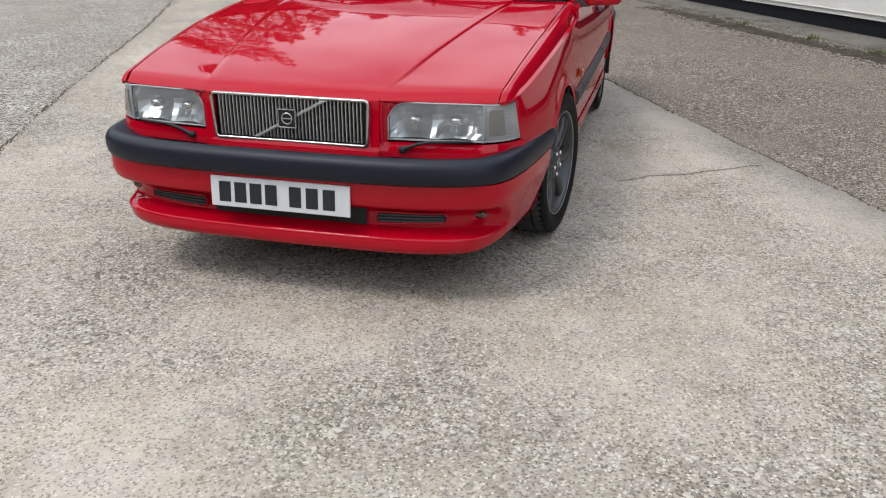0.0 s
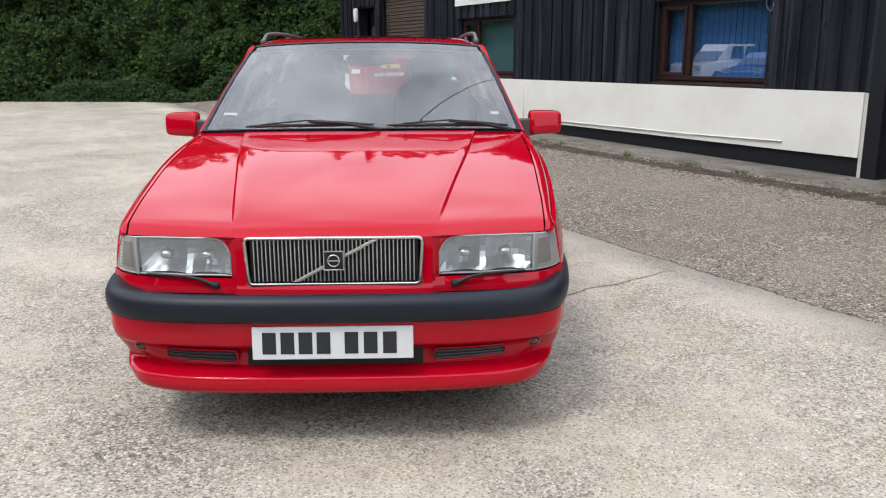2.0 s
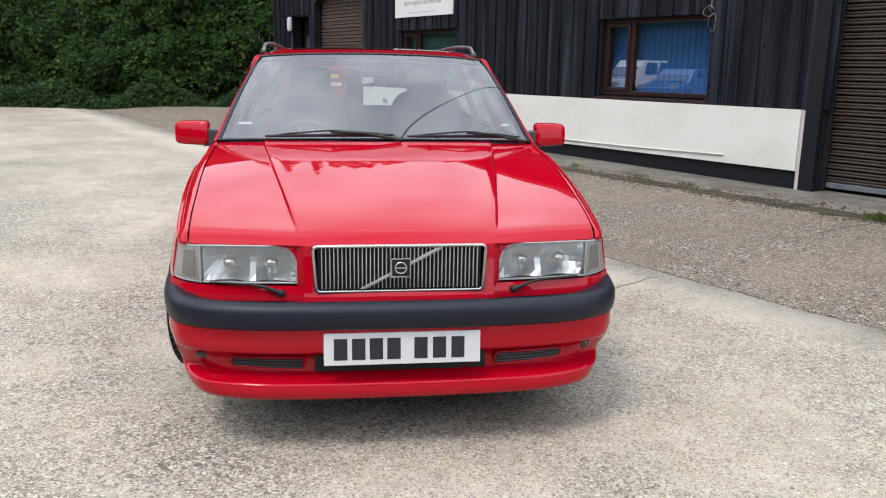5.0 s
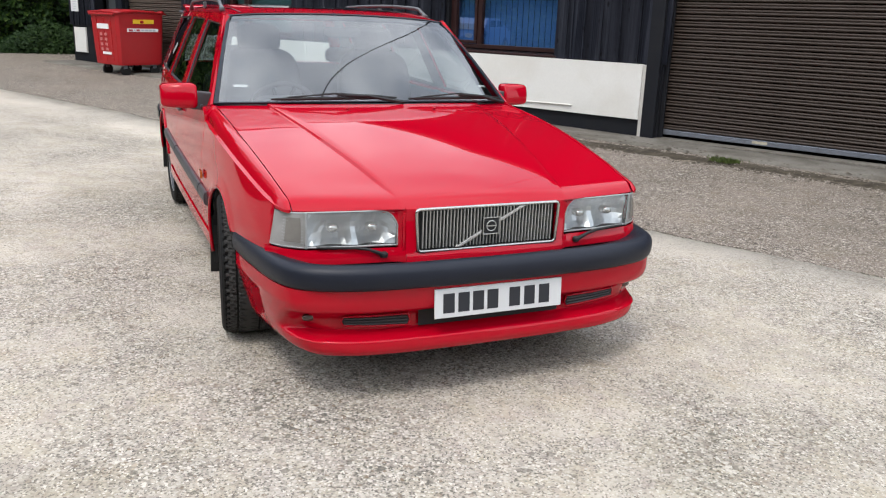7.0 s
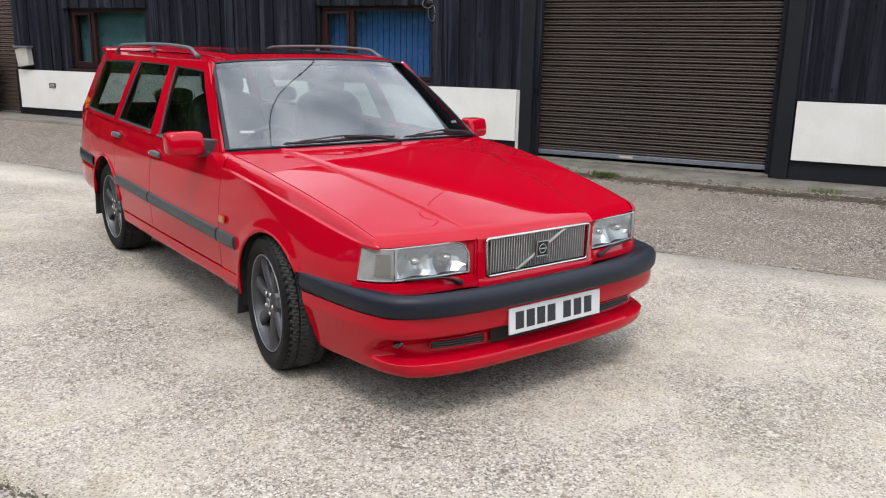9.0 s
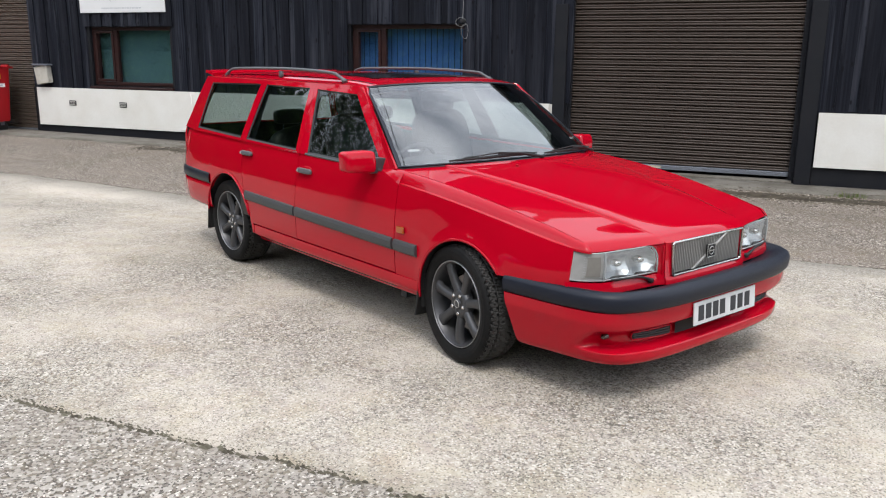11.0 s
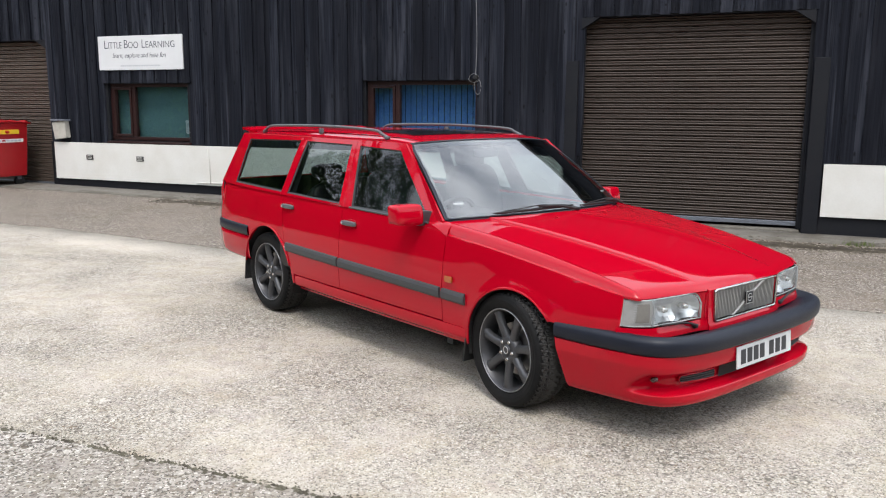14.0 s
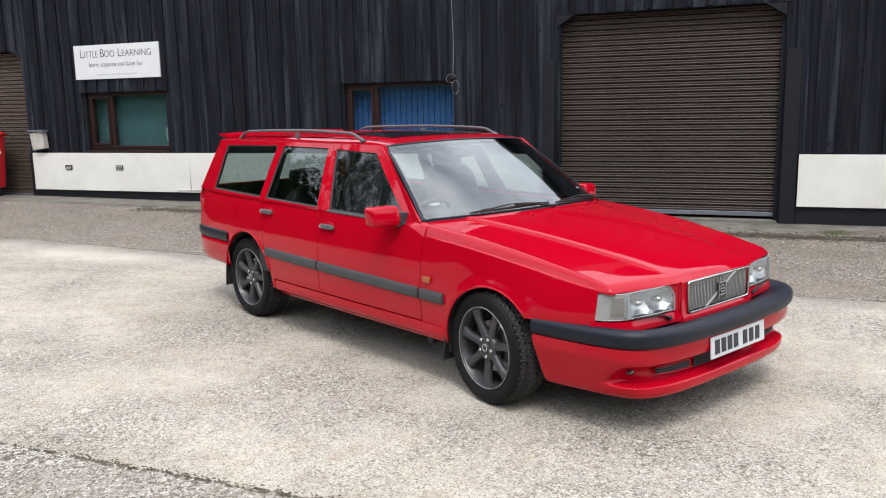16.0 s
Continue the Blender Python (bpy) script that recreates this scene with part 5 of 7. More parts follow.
# front bumper
half_path = [(0, -0.040), (0.18, -0.038), (0.36, -0.031), (0.50, -0.016), (0.62, 0.014), (0.70, 0.052), (0.755, 0.105), (0.790, 0.180), (0.816, 0.285), (0.838, 0.43), (0.853, 0.56), (0.859, 0.63)]
full = [(-x, y) for x, y in half_path[:0:-1]] + half_path
bpath = [Vector((p.x, p.y)) for p in catmull([(x, y, 0) for x, y in full], 9)]
fb = part("front_bumper", sweep(bpath, lambda i, p: [(-0.17, 0.500), (-0.10, 0.528), (-0.046, 0.545), (-0.026, 0.545), (-0.009, 0.535), (-0.001, 0.518), (0.0, 0.495), (-0.004, 0.470), (-0.012, 0.458), (-0.045, 0.455)]), M_TRIM, car, "dark blue-grey rubber bumper strip", smooth=True)
def front01(p): return smooth01(0.12, -0.03, p.y)
SKIRT_Z = [0.456, 0.4545, 0.440, 0.425, 0.412, 0.402, 0.394, 0.386, 0.377, 0.366, 0.352, 0.336, 0.320, 0.305, 0.292, 0.282, 0.275, 0.270, 0.266, 0.262, 0.257, 0.250, 0.240, 0.228, 0.214, 0.202, 0.194, 0.191]
skirt_side = lerp_table([(0.191, 0.125), (0.194, 0.100), (0.202, 0.082), (0.214, 0.070), (0.23, 0.062), (0.25, 0.056), (0.29, 0.044), (0.33, 0.033), (0.37, 0.022), (0.41, 0.012), (0.4545, 0.012)])
skirt_nose = lerp_table([(0.191, 0.120), (0.194, 0.078), (0.202, 0.056), (0.214, 0.045), (0.23, 0.040), (0.25, 0.041), (0.29, 0.043), (0.33, 0.043), (0.37, 0.038), (0.41, 0.032), (0.4545, 0.032)])
def low_section(i, p):
    """The red skirt: a smooth flank, and across the front a scoop over a rounded lip, shallow towards its ends."""
    r, e = front01(p), smooth01(0.270, 0.110, p.y)
    out = []
    for z in SKIRT_Z:
        o = skirt_side(z) + (skirt_nose(z) - skirt_side(z)) * r
        top = 0.298 + 0.074 * e
        o += 0.064 * e * smooth01(top, top - 0.030, z) * smooth01(0.258, 0.280, z)
        out.append((-0.070 if z == 0.456 else -o, z))
    return out
low = part("bumper_skirt", sweep(bpath, low_section), M_PAINT, fb, "red lower bumper with spoiler lip", smooth=True)
for v_ in low.data.vertices:
    if v_.co.y > 0.40: v_.co.y -= (0.456 - v_.co.z) * 0.20 * smooth01(0.40, 0.63, v_.co.y)
md = low.modifiers.new("edge", "EDGE_SPLIT"); md.split_angle = radians(50)
# air intakes, lamps and mouth under the number plate
rec_pts = []
for k in range(1, len(bpath) - 1):
    t_ = (bpath[k + 1] - bpath[k - 1]).normalized(); n_ = Vector((t_.y, -t_.x))
    if bpath[k].y < 0.10 and bpath[k].x > -0.05: rec_pts.append((bpath[k].x - 0.104 * n_.x, bpath[k].y - 0.104 * n_.y))
rec_y = lerp_table(rec_pts)
def skirt_at(x, z):
    """The point of the skirt at x and height z, and its outward normal."""
    best = None
    for k in range(1, len(bpath) - 1):
        t_ = (bpath[k + 1] - bpath[k - 1]).normalized(); n_ = Vector((t_.y, -t_.x))
        o = -lerp_table(sorted((b, a) for a, b in low_section(k, bpath[k])))(z)
        c = bpath[k] - n_ * o
        if c.y < 0.3 and (best is None or abs(c.x - x) < abs(best[0].x - x)): best = (c, n_)
    return best
def slot_at(s, u, v):
    """A point of a side intake: u along, v up, on the recessed face."""
    x = 0.328 + 0.240 * u
    return (s * x, rec_y(x) - 0.012, 0.294 + 0.010 * u + (0.044 - 0.010 * u) * v)
def mouth_pt(x, z): return (x, rec_y(abs(x)) - 0.010, z)
# flat near-black sheets stand in for the shade inside the intake openings
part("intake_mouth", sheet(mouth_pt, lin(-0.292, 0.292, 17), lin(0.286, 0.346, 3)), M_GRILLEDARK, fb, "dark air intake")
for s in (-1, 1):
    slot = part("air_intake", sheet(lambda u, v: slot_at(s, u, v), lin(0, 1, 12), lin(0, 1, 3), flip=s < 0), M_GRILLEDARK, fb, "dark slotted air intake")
    for k in range(3):
        v = 0.22 + 0.28 * k
        part("bar", tube([(p[0], p[1] - 0.003, p[2]) for p in (slot_at(s, u, v) for u in lin(0.03, 0.97, 8))], 0.0026, 5), M_TRIM2, slot)
    loop = [slot_at(s, u, 0) for u in lin(0.02, 0.98, 8)] + [slot_at(s, 1.02, 0.5)] + [slot_at(s, u, 1) for u in lin(0.98, 0.02, 8)] + [slot_at(s, -0.02, 0.5)]
    part("surround", tube(loop, 0.0042, 5, closed=True), M_PAINT, slot, smooth=True)
    c_, n_ = skirt_at(0.672, 0.326)
    part("fog_lamp_blank", pillow((s * c_.x, c_.y, 0.326), (0.050, 0.026, 0.030), 2.4), M_SMOKE, fb, "round smoked fog lamp", smooth=True)
# number plate with bars in place of its characters
pl = empty("number_plate", pose(0, 0, 0), "", ""); pl.parent = car
for k in ("label", "category"):
    if k in pl: del pl[k]
pl["label"] = "white plate with dark bars"
plate_m = pose(0, -0.012, 0.3875, -4)
p = part("plate_panel", box(-0.26, 0.26, -0.004, 0.004, -0.0545, 0.0545), M_PLATE, pl, bevel=0.003); p.matrix_basis = plate_m
xs = [-0.205, -0.146, -0.088, -0.030, 0.060, 0.122, 0.184]
for i, x in enumerate(xs):
    p = part("bar", box(x - 0.022, x + 0.022, -0.0056, -0.0035, -0.036, 0.036), M_PLATEINK, pl); p.matrix_basis = plate_m

# nose: red panel round the grille and under the lamps
def nose_y(x):
    a = abs(x)
    return lerp_table([(0.0, 0.110), (0.20, 0.113), (0.32, 0.124), (0.36, 0.142), (0.50, 0.156), (0.67, 0.186), (0.74, 0.232), (0.785, 0.295)])(a)
bm = sheet(lambda x, z: (x, nose_y(x) - 0.010 + 0.03 * smooth01(0.70, 0.735, z) - 0.012 * (1 - smooth01(0.53, 0.56, z)), z), [-0.325, -0.31, -0.30, -0.289] + lin(-0.26, 0.26, 21) + [0.289, 0.30, 0.31, 0.325], [0.515, 0.53, 0.54, 0.551, 0.7085, 0.711, 0.713, 0.715], flip=False)
bmesh.ops.delete(bm, geom=[f for f in bm.faces if abs(f.calc_center_median().x) < 0.288 and 0.552 < f.calc_center_median().z < 0.708], context="FACES")
shell("grille_surround", bm, M_PAINT, bonnet, 0.012)
for s in (-1, 1):
    bm = sheet(lambda x, z: (s * x, nose_y(x) - 0.004 - 0.010 * (1 - smooth01(0.53, 0.57, z)), z), lin(0.318, 0.795, 30), [0.515, 0.53, 0.545, 0.555, 0.562, 0.566], flip=s < 0)
    shell("lamp_filler_panel", bm, M_PAINT, car, 0.012)
    bm = sheet(lambda y, z: (s * 0.335, y, z), lin(nose_y(0.30), 0.20, 4), lin(0.53, 0.694, 6), flip=s > 0)
    shell("nose_cheek", bm, M_PAINT, bonnet, 0.018)

# grille
GY = 0.102
# near-black backing stands in for the shade between the grille bars
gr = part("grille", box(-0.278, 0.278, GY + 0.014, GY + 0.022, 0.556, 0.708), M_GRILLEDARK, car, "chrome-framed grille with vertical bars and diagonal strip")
co = []
for cx, cz, a0 in ((0.278, 0.694, 0), (-0.278, 0.694, 90), (-0.270, 0.566, 180), (0.270, 0.566, 270)):
    for k in range(5):
        a = radians(a0 + 22.5 * k); co.append((cx + 0.014 * math.cos(a), GY, cz + 0.014 * math.sin(a)))
part("grille_frame", tube(co, 0.0065, 6, closed=True), M_CHROME, gr, "chrome frame", smooth=True)
bar = box(-0.0018, 0.0018, -0.006, 0.003, 0.562, 0.702)
me = bpy.data.meshes.new("bar"); bar.to_mesh(me); bar.free(); me.materials.append(M_BRIGHT)
for k in range(40):
    x = -0.264 + 0.528 * k / 39
    b = new("bar", me); b.parent = gr; b.location = (x, GY + 0.008, 0)
part("diagonal_strip", extrude_poly([(-0.138, 0.562), (-0.116, 0.562), (0.146, 0.702), (0.124, 0.702)], "y", GY - 0.008, GY + 0.002), M_BRIGHT, gr, "bright diagonal strip", bevel=0.002)
em = part("emblem", box(-0.032, 0.032, GY - 0.016, GY - 0.004, 0.605, 0.667), M_GRILLEDARK, gr, "square dark emblem", bevel=0.003)
part("emblem_frame", tube([(-0.032, GY - 0.016, 0.605), (0.032, GY - 0.016, 0.605), (0.032, GY - 0.016, 0.667), (-0.032, GY - 0.016, 0.667)], 0.003, 5, closed=True), M_BRIGHT, em)
part("emblem_ring", tube([(0.019 * math.cos(radians(a)), GY - 0.017, 0.636 + 0.019 * math.sin(radians(a))) for a in range(0, 360, 20)], 0.0020, 5, closed=True), M_BRIGHT, em)
part("emblem_bar", box(-0.021, 0.021, GY - 0.0192, GY - 0.0165, 0.634, 0.638), M_BRIGHT, em)

# headlamps
for s in (-1, 1):
    z0, z1 = 0.572, 0.701
    hl = part("headlamp", sheet(lambda x, z: (s * x, nose_y(x) + 0.075, z), lin(0.345, 0.775, 20), lin(z0, z1, 4), flip=s < 0), M_LAMPGREY, car, "clear glass headlamp with side indicator")
    def lens_top(x): return z1 - 0.070 * (1 - math.sqrt(max(0, 1 - (max(0, 0.410 - x) / 0.064) ** 2))) - 0.006 * smooth01(0.60, 0.78, x)
    def lean_in(x, v): return s * (x - 0.022 * v * smooth01(0.69, 0.785, x))
    def lens_pt(x, v): return (lean_in(x, v), nose_y(x) + 0.004 - 0.008 * math.sin(math.pi * v), z0 + 0.002 + (lens_top(x) - z0 - 0.002) * v)
    L = part("lens", sheet(lambda x, v: (lens_pt(x, v)[0], lens_pt(x, v)[1] + 0.0012 * abs(math.sin(x * 420)), lens_pt(x, v)[2]), lin(0.348, 0.668, 150), lin(0, 1, 8), flip=s < 0), M_LENS, hl, "clear fluted lamp glass", smooth=True); L.visible_shadow = False
    # red corner between lamp and grille
    def corner_lo(x): return 0.560 if x < 0.3475 else lens_top(x) + 0.002
    bm = sheet(lambda x, v: (s * x, nose_y(x) + 0.001 + 0.012 * v * v * smooth01(0.33, 0.38, x), corner_lo(x) + (0.703 - corner_lo(x)) * v), [0.316, 0.325, 0.335, 0.347, 0.348] + lin(0.352, 0.402, 10), lin(0, 1, 6), flip=s < 0)
    shell("lamp_corner_panel", bm, M_PAINT, bonnet, 0.010)
    # two reflector bowls
    def bowl(x, v):
        z = z0 + 0.006 + (lens_top(x) - z0 - 0.012) * v
        d = 0.0
        for cx, w in ((0.435, 0.085), (0.575, 0.095)):
            q = ((x - cx) / w) ** 2 + ((z - 0.638) / 0.075) ** 2
            if q < 1: d = max(d, 0.065 * (1 - q))
        facet = 0.006 * math.sin(x * 60) * math.sin(v * 7)
        return (s * x, nose_y(x) + 0.012 + d + facet, z)
    part("reflector", sheet(bowl, lin(0.352, 0.664, 17), lin(0, 1, 7), flip=s < 0), M_REFLECT, hl, "bright faceted reflector")
    for cx in (0.435, 0.575):
        part("bulb_shield", pillow((s * cx, nose_y(cx) + 0.035, 0.638), (0.045, 0.05, 0.032), 2.5), M_CHROME, hl, smooth=True)
    part("indicator", sheet(lambda x, v: (lean_in(x, v), nose_y(x) + 0.003 - 0.006 * math.sin(math.pi * v), z0 + 0.002 + (lens_top(x) - z0 - 0.002) * v), lin(0.676, 0.781, 14), lin(0, 1, 6), flip=s < 0), M_INDIC, hl, "clear ribbed indicator lens", smooth=True)
    part("bulb_window", sheet(lambda x, v: (lean_in(x, 0.1 + 0.8 * v), nose_y(x) + 0.0005 - 0.006 * math.sin(math.pi * (0.15 + 0.7 * v)), z0 + 0.020 + (lens_top(x) - z0 - 0.036) * v), lin(0.690, 0.742, 8), lin(0, 1, 6), flip=s < 0), M_BULBGREY, hl, "darker window over the bulb", smooth=True)
    for k in range(9):
        v = 0.14 + 0.09 * k
        z = z0 + 0.002 + (lens_top(0.72) - z0 - 0.002) * v
        part("rib", tube([(lean_in(x, v), nose_y(x) + 0.0015 - 0.006 * math.sin(math.pi * v), z) for x in lin(0.684, 0.752, 6)], 0.0008, 4), M_LAMPGREY, hl)
    part("lamp_edge", tube([lens_pt(x, 0) for x in lin(0.348, 0.778, 20)] + [lens_pt(x, 1) for x in lin(0.778, 0.348, 24)], 0.0035, 5, closed=True), M_LAMPGREY, hl)
    part("divider", tube([(s * 0.672, nose_y(0.672) - 0.003, z0), (s * 0.672, nose_y(0.672) - 0.006, 0.64), (s * 0.672, nose_y(0.672) - 0.003, lens_top(0.672))], 0.0045, 5), M_LAMPGREY, hl)
    wp = part("lamp_wiper", tube([(s * 0.640, nose_y(0.64) - 0.012, 0.577), (s * 0.50, nose_y(0.5) - 0.016, 0.573), (s * 0.455, nose_y(0.455) - 0.022, 0.566), (s * 0.405, nose_y(0.4) - 0.018, 0.545)], [0.0045, 0.006, 0.006, 0.009], 6), M_RUBBER, hl, "black lamp wiper")
    part("pivot", pillow((s * 0.402, nose_y(0.4) - 0.012, 0.543), (0.03, 0.03, 0.022), 3), M_RUBBER, wp)

# rear bumper
rpath_half = [(0.866, 3.86), (0.862, 4.0), (0.848, 4.25), (0.822, 4.42), (0.775, 4.54), (0.68, 4.605), (0.45, 4.64), (0, 4.655)]
rfull = rpath_half + [(-x, y) for x, y in rpath_half[-2::-1]]
rpath = [Vector((p.x, p.y)) for p in catmull([(x, y, 0) for x, y in rfull], 4)]
rb = part("rear_bumper", sweep(rpath, lambda i, p: [(-0.06, 0.648), (-0.010, 0.646), (0.002, 0.632), (0.004, 0.60), (0.0, 0.572), (-0.012, 0.563), (-0.04, 0.562)]), M_TRIM, car, "dark rubber rear bumper strip", smooth=True)
part("bumper_skirt", sweep(rpath, lambda i, p: [(-0.04, 0.563), (-0.008, 0.561), (-0.006, 0.53), (-0.009, 0.46), (-0.016, 0.40), (-0.028, 0.372), (-0.055, 0.362), (-0.15, 0.36)]), M_PAINT, rb, "red rear bumper skirt", smooth=True)

# underside and bulkheads keep daylight out
part("underbody", box(-0.66, 0.66, 0.35, 3.2, 0.205, 0.30), M_UNDER, car)
part("engine_bay", box(-0.36, 0.36, 0.19, 1.40, 0.30, 0.66), M_UNDER, car)
for s in (-1, 1):
    part("inner_wing", box(*sorted((s * 0.37, s * 0.42)), 0.25, 1.45, 0.25, 0.68), M_UNDER, car)
part("rear_floor", box(-0.60, 0.60, 3.2, 4.3, 0.42, 0.46), M_UNDER, car)
part("valance", box(-0.62, 0.62, 0.16, 0.30, 0.22, 0.50), M_UNDER, car)
part("bulkhead", box(-0.80, 0.80, 1.45, 1.50, 0.22, 0.86), M_CABIN, car)


# wheels
def lathe(prof, n=64, bm=None):
    bm = bm or bmesh.new(); g = []
    for j in range(n):
        a = 2 * math.pi * j / n
        g.append([bm.verts.new((x, r * math.cos(a), r * math.sin(a))) for x, r in prof])
    for j in range(n):
        A, B = g[j], g[(j + 1) % n]
        for i in range(len(prof) - 1): bm.faces.new((A[i], A[i + 1], B[i + 1], B[i]))
    return bm


def build_wheel():
    """A wheel whose outer face looks along -x."""
    R = HUBZ
    w = empty("wheel", pose(0, 0, 0), "", "")
    for k in ("label", "category"):
        if k in w: del w[k]
    w["label"] = "dark grey seven-spoke alloy wheel with low tyre"
    # tyre with grooved tread
    n = 336
    bm = bmesh.new(); g = []
    prof = [(-0.088, 0.222), (-0.098, 0.232), (-0.106, 0.252), (-0.108, 0.272), (-0.103, 0.288), (-0.095, 0.298)]
    tread = [-0.088, -0.076, -0.062, -0.050, -0.048, -0.040, -0.038, -0.022, -0.006, 0.0, 0.006, 0.022, 0.038, 0.040, 0.048, 0.050, 0.062, 0.076, 0.088]
    for j in range(n):
        a = 2 * math.pi * j / n; c, s_ = math.cos(a), math.sin(a)
        col = [(x, r) for x, r in prof]
        for x in tread:
            r = R - 0.006 * (abs(x) / 0.088) ** 3
            d = 0.0
            if 0.040 <= abs(x) <= 0.048: d = 0.009
            ph = (j / n * 56 + x * 30) % 1
            if ph < 0.22 and abs(x) > 0.010: d = 0.008
            col.append((x, r - d))
        col += [(-x, r) for x, r in reversed(prof)]
        g.append([bm.verts.new((x, r * c, r * s_)) for x, r in col])
    for j in range(n):
        A, B = g[j], g[(j + 1) % n]
        for i in range(len(A) - 1): bm.faces.new((A[i], B[i], B[i + 1], A[i + 1]))
    ty = part("tyre", bm, M_TYRE, w, "black tyre with slanted tread grooves")
    ty.data.materials.append(M_TREAD)
    for p_ in ty.data.polygons:
        if abs(p_.center.x) < 0.089 and math.hypot(p_.center.y, p_.center.z) > R - 0.0078: p_.material_index = 1
    # rim barrel
    rim = part("rim", lathe([(-0.090, 0.224), (-0.096, 0.224), (-0.097, 0.218), (-0.090, 0.213), (-0.070, 0.207), (-0.04, 0.196), (0.05, 0.190), (0.085, 0.210), (0.088, 0.222)], 72), M_ALLOY, w, "dark grey alloy rim", smooth=True)
    part("rim_edge", tube([(-0.0965, 0.2200 * math.cos(radians(a)), 0.2200 * math.sin(radians(a))) for a in range(0, 360, 6)], 0.0026, 6, closed=True), M_RIMEDGE, rim, "brighter machined rim edge", smooth=True)
    # seven tapered spokes
    sp = bmesh.new()
    rows = [(0.036, 0.030, -0.070, 0.026), (0.07, 0.024, -0.074, 0.020), (0.12, 0.021, -0.081, 0.017), (0.17, 0.023, -0.085, 0.016), (0.197, 0.029, -0.083, 0.016), (0.214, 0.037, -0.080, 0.012)]
    gg = []
    for r, hw, x, dp in rows:
        gg.append([sp.verts.new(p) for p in ((x + dp + 0.014, -hw, r), (x + dp * 0.5, -hw, r), (x, -hw * 0.62, r), (x - 0.002, 0, r), (x, hw * 0.62, r), (x + dp * 0.5, hw, r), (x + dp + 0.014, hw, r))])
    for A, B in zip(gg, gg[1:]):
        for i in range(6): sp.faces.new((A[i], B[i], B[i + 1], A[i + 1]))
    bmesh.ops.recalc_face_normals(sp, faces=sp.faces)
    if sum(f.normal.x for f in sp.faces) > 0: bmesh.ops.reverse_faces(sp, faces=sp.faces)
    first = part("spoke", sp, M_ALLOY, rim, smooth=True)
    for k in range(1, 7):
        o = new("spoke", first.data); o.parent = rim; o.rotation_euler = (2 * math.pi * k / 7, 0, 0)
    part("hub", lathe([(-0.072, 0.0001), (-0.074, 0.026), (-0.080, 0.030), (-0.076, 0.066), (-0.066, 0.076), (-0.03, 0.078)], 40), M_ALLOY, rim, smooth=True)
    part("centre_cap", lathe([(-0.086, 0.0001), (-0.086, 0.024), (-0.080, 0.029), (-0.07, 0.030)], 28), M_ALLOY, rim, smooth=True)
    part("cap_ring", tube([(-0.087, 0.019 * math.cos(radians(a)), 0.019 * math.sin(radians(a))) for a in range(0, 360, 24)], 0.0028, 5, closed=True), M_BRIGHT, rim)
    bolt = lathe([(-0.088, 0.0001), (-0.088, 0.008), (-0.084, 0.0105), (-0.07, 0.0105)], 10)
    me = bpy.data.meshes.new("bolt"); bolt.normal_update(); bolt.to_mesh(me); bolt.free(); me.materials.append(M_CHROME)
    for k in range(5):
        a = radians(20 + 72 * k)
        o = new("bolt", me); o.parent = rim; o.location = (0, 0.050 * math.cos(a), 0.050 * math.sin(a))
    part("brake_disc", lathe([(-0.02, 0.06), (-0.022, 0.14), (0.0, 0.141), (0.002, 0.06)], 48), M_DISC, w)
    part("caliper", box(-0.035, 0.03, 0.07, 0.155, -0.05, 0.06), M_UNDER, w, bevel=0.008)
    part("inner_dark", lathe([(0.02, 0.0001), (0.02, 0.188)], 40), M_UNDER, w)
    return w


wheel = build_wheel()
wheel.parent = car
wheel.matrix_basis = pose(-0.758, F_AX, HUBZ, 0, 0, -7) @ pose(0, 0, 0, 25)
for x, y, rz, rx in ((0.758, F_AX, 173, 40), (-0.722, R_AX, 0, 35), (0.722, R_AX, 180, 0)):
    copy_thing(wheel, pose(x, y, HUBZ, 0, 0, rz) @ pose(0, 0, 0, rx))

# cabin
part("cabin_floor", box(-0.74, 0.74, 1.48, 3.15, 0.30, 0.34), M_CABIN, car)
part("load_floor", box(-0.62, 0.62, 3.15, 4.45, 0.56, 0.60), M_CABIN, car)
part("headlining", sheet(lambda a, t: (roof_pt(a * 0.93, t)[0], roof_pt(a, 0.03 + 0.95 * t)[1], roof_pt(a * 0.9, t)[2] - 0.03), lin(-1, 1, 9), lin(0, 1, 12), flip=True), M_LINING, car, "pale grey headlining")
dash = part("dashboard", sheet(lambda u, v: (u * 0.74, 1.50 + 0.42 * v - 0.06 * (1 - u * u) * (1 - v), 0.895 + 0.012 * math.sin(math.pi * v) - 0.13 * smooth01(0.8, 1.0, v)), lin(-1, 1, 17), lin(0, 1, 10)), M_CABIN, car, "dark grey dashboard top", smooth=True)
part("binnacle", pillow((-0.36, 1.80, 0.905), (0.36, 0.20, 0.08), 3.5), M_CABIN, dash, smooth=True)
for s in (-1, 1):
    part("door_card", skin(lin(1.52, 4.4, 24), lambda y: 0.34 if y < 3.1 else 0.70, lambda y: belt(y) - 0.01, s, lambda y, z: side_x(min(y, 4.3), z) - 0.055, 4), M_CABIN, car)
sw = Matrix.Translation((-0.36, 1.99, 0.83)) @ Matrix.Rotation(radians(-65), 4, "X")
st = part("steering_wheel", tube([sw @ Vector((0.187 * math.cos(radians(a)), 0.187 * math.sin(radians(a)), 0)) for a in range(0, 360, 12)], 0.015, 8, closed=True), M_SEAT, car, "dark steering wheel", smooth=True)
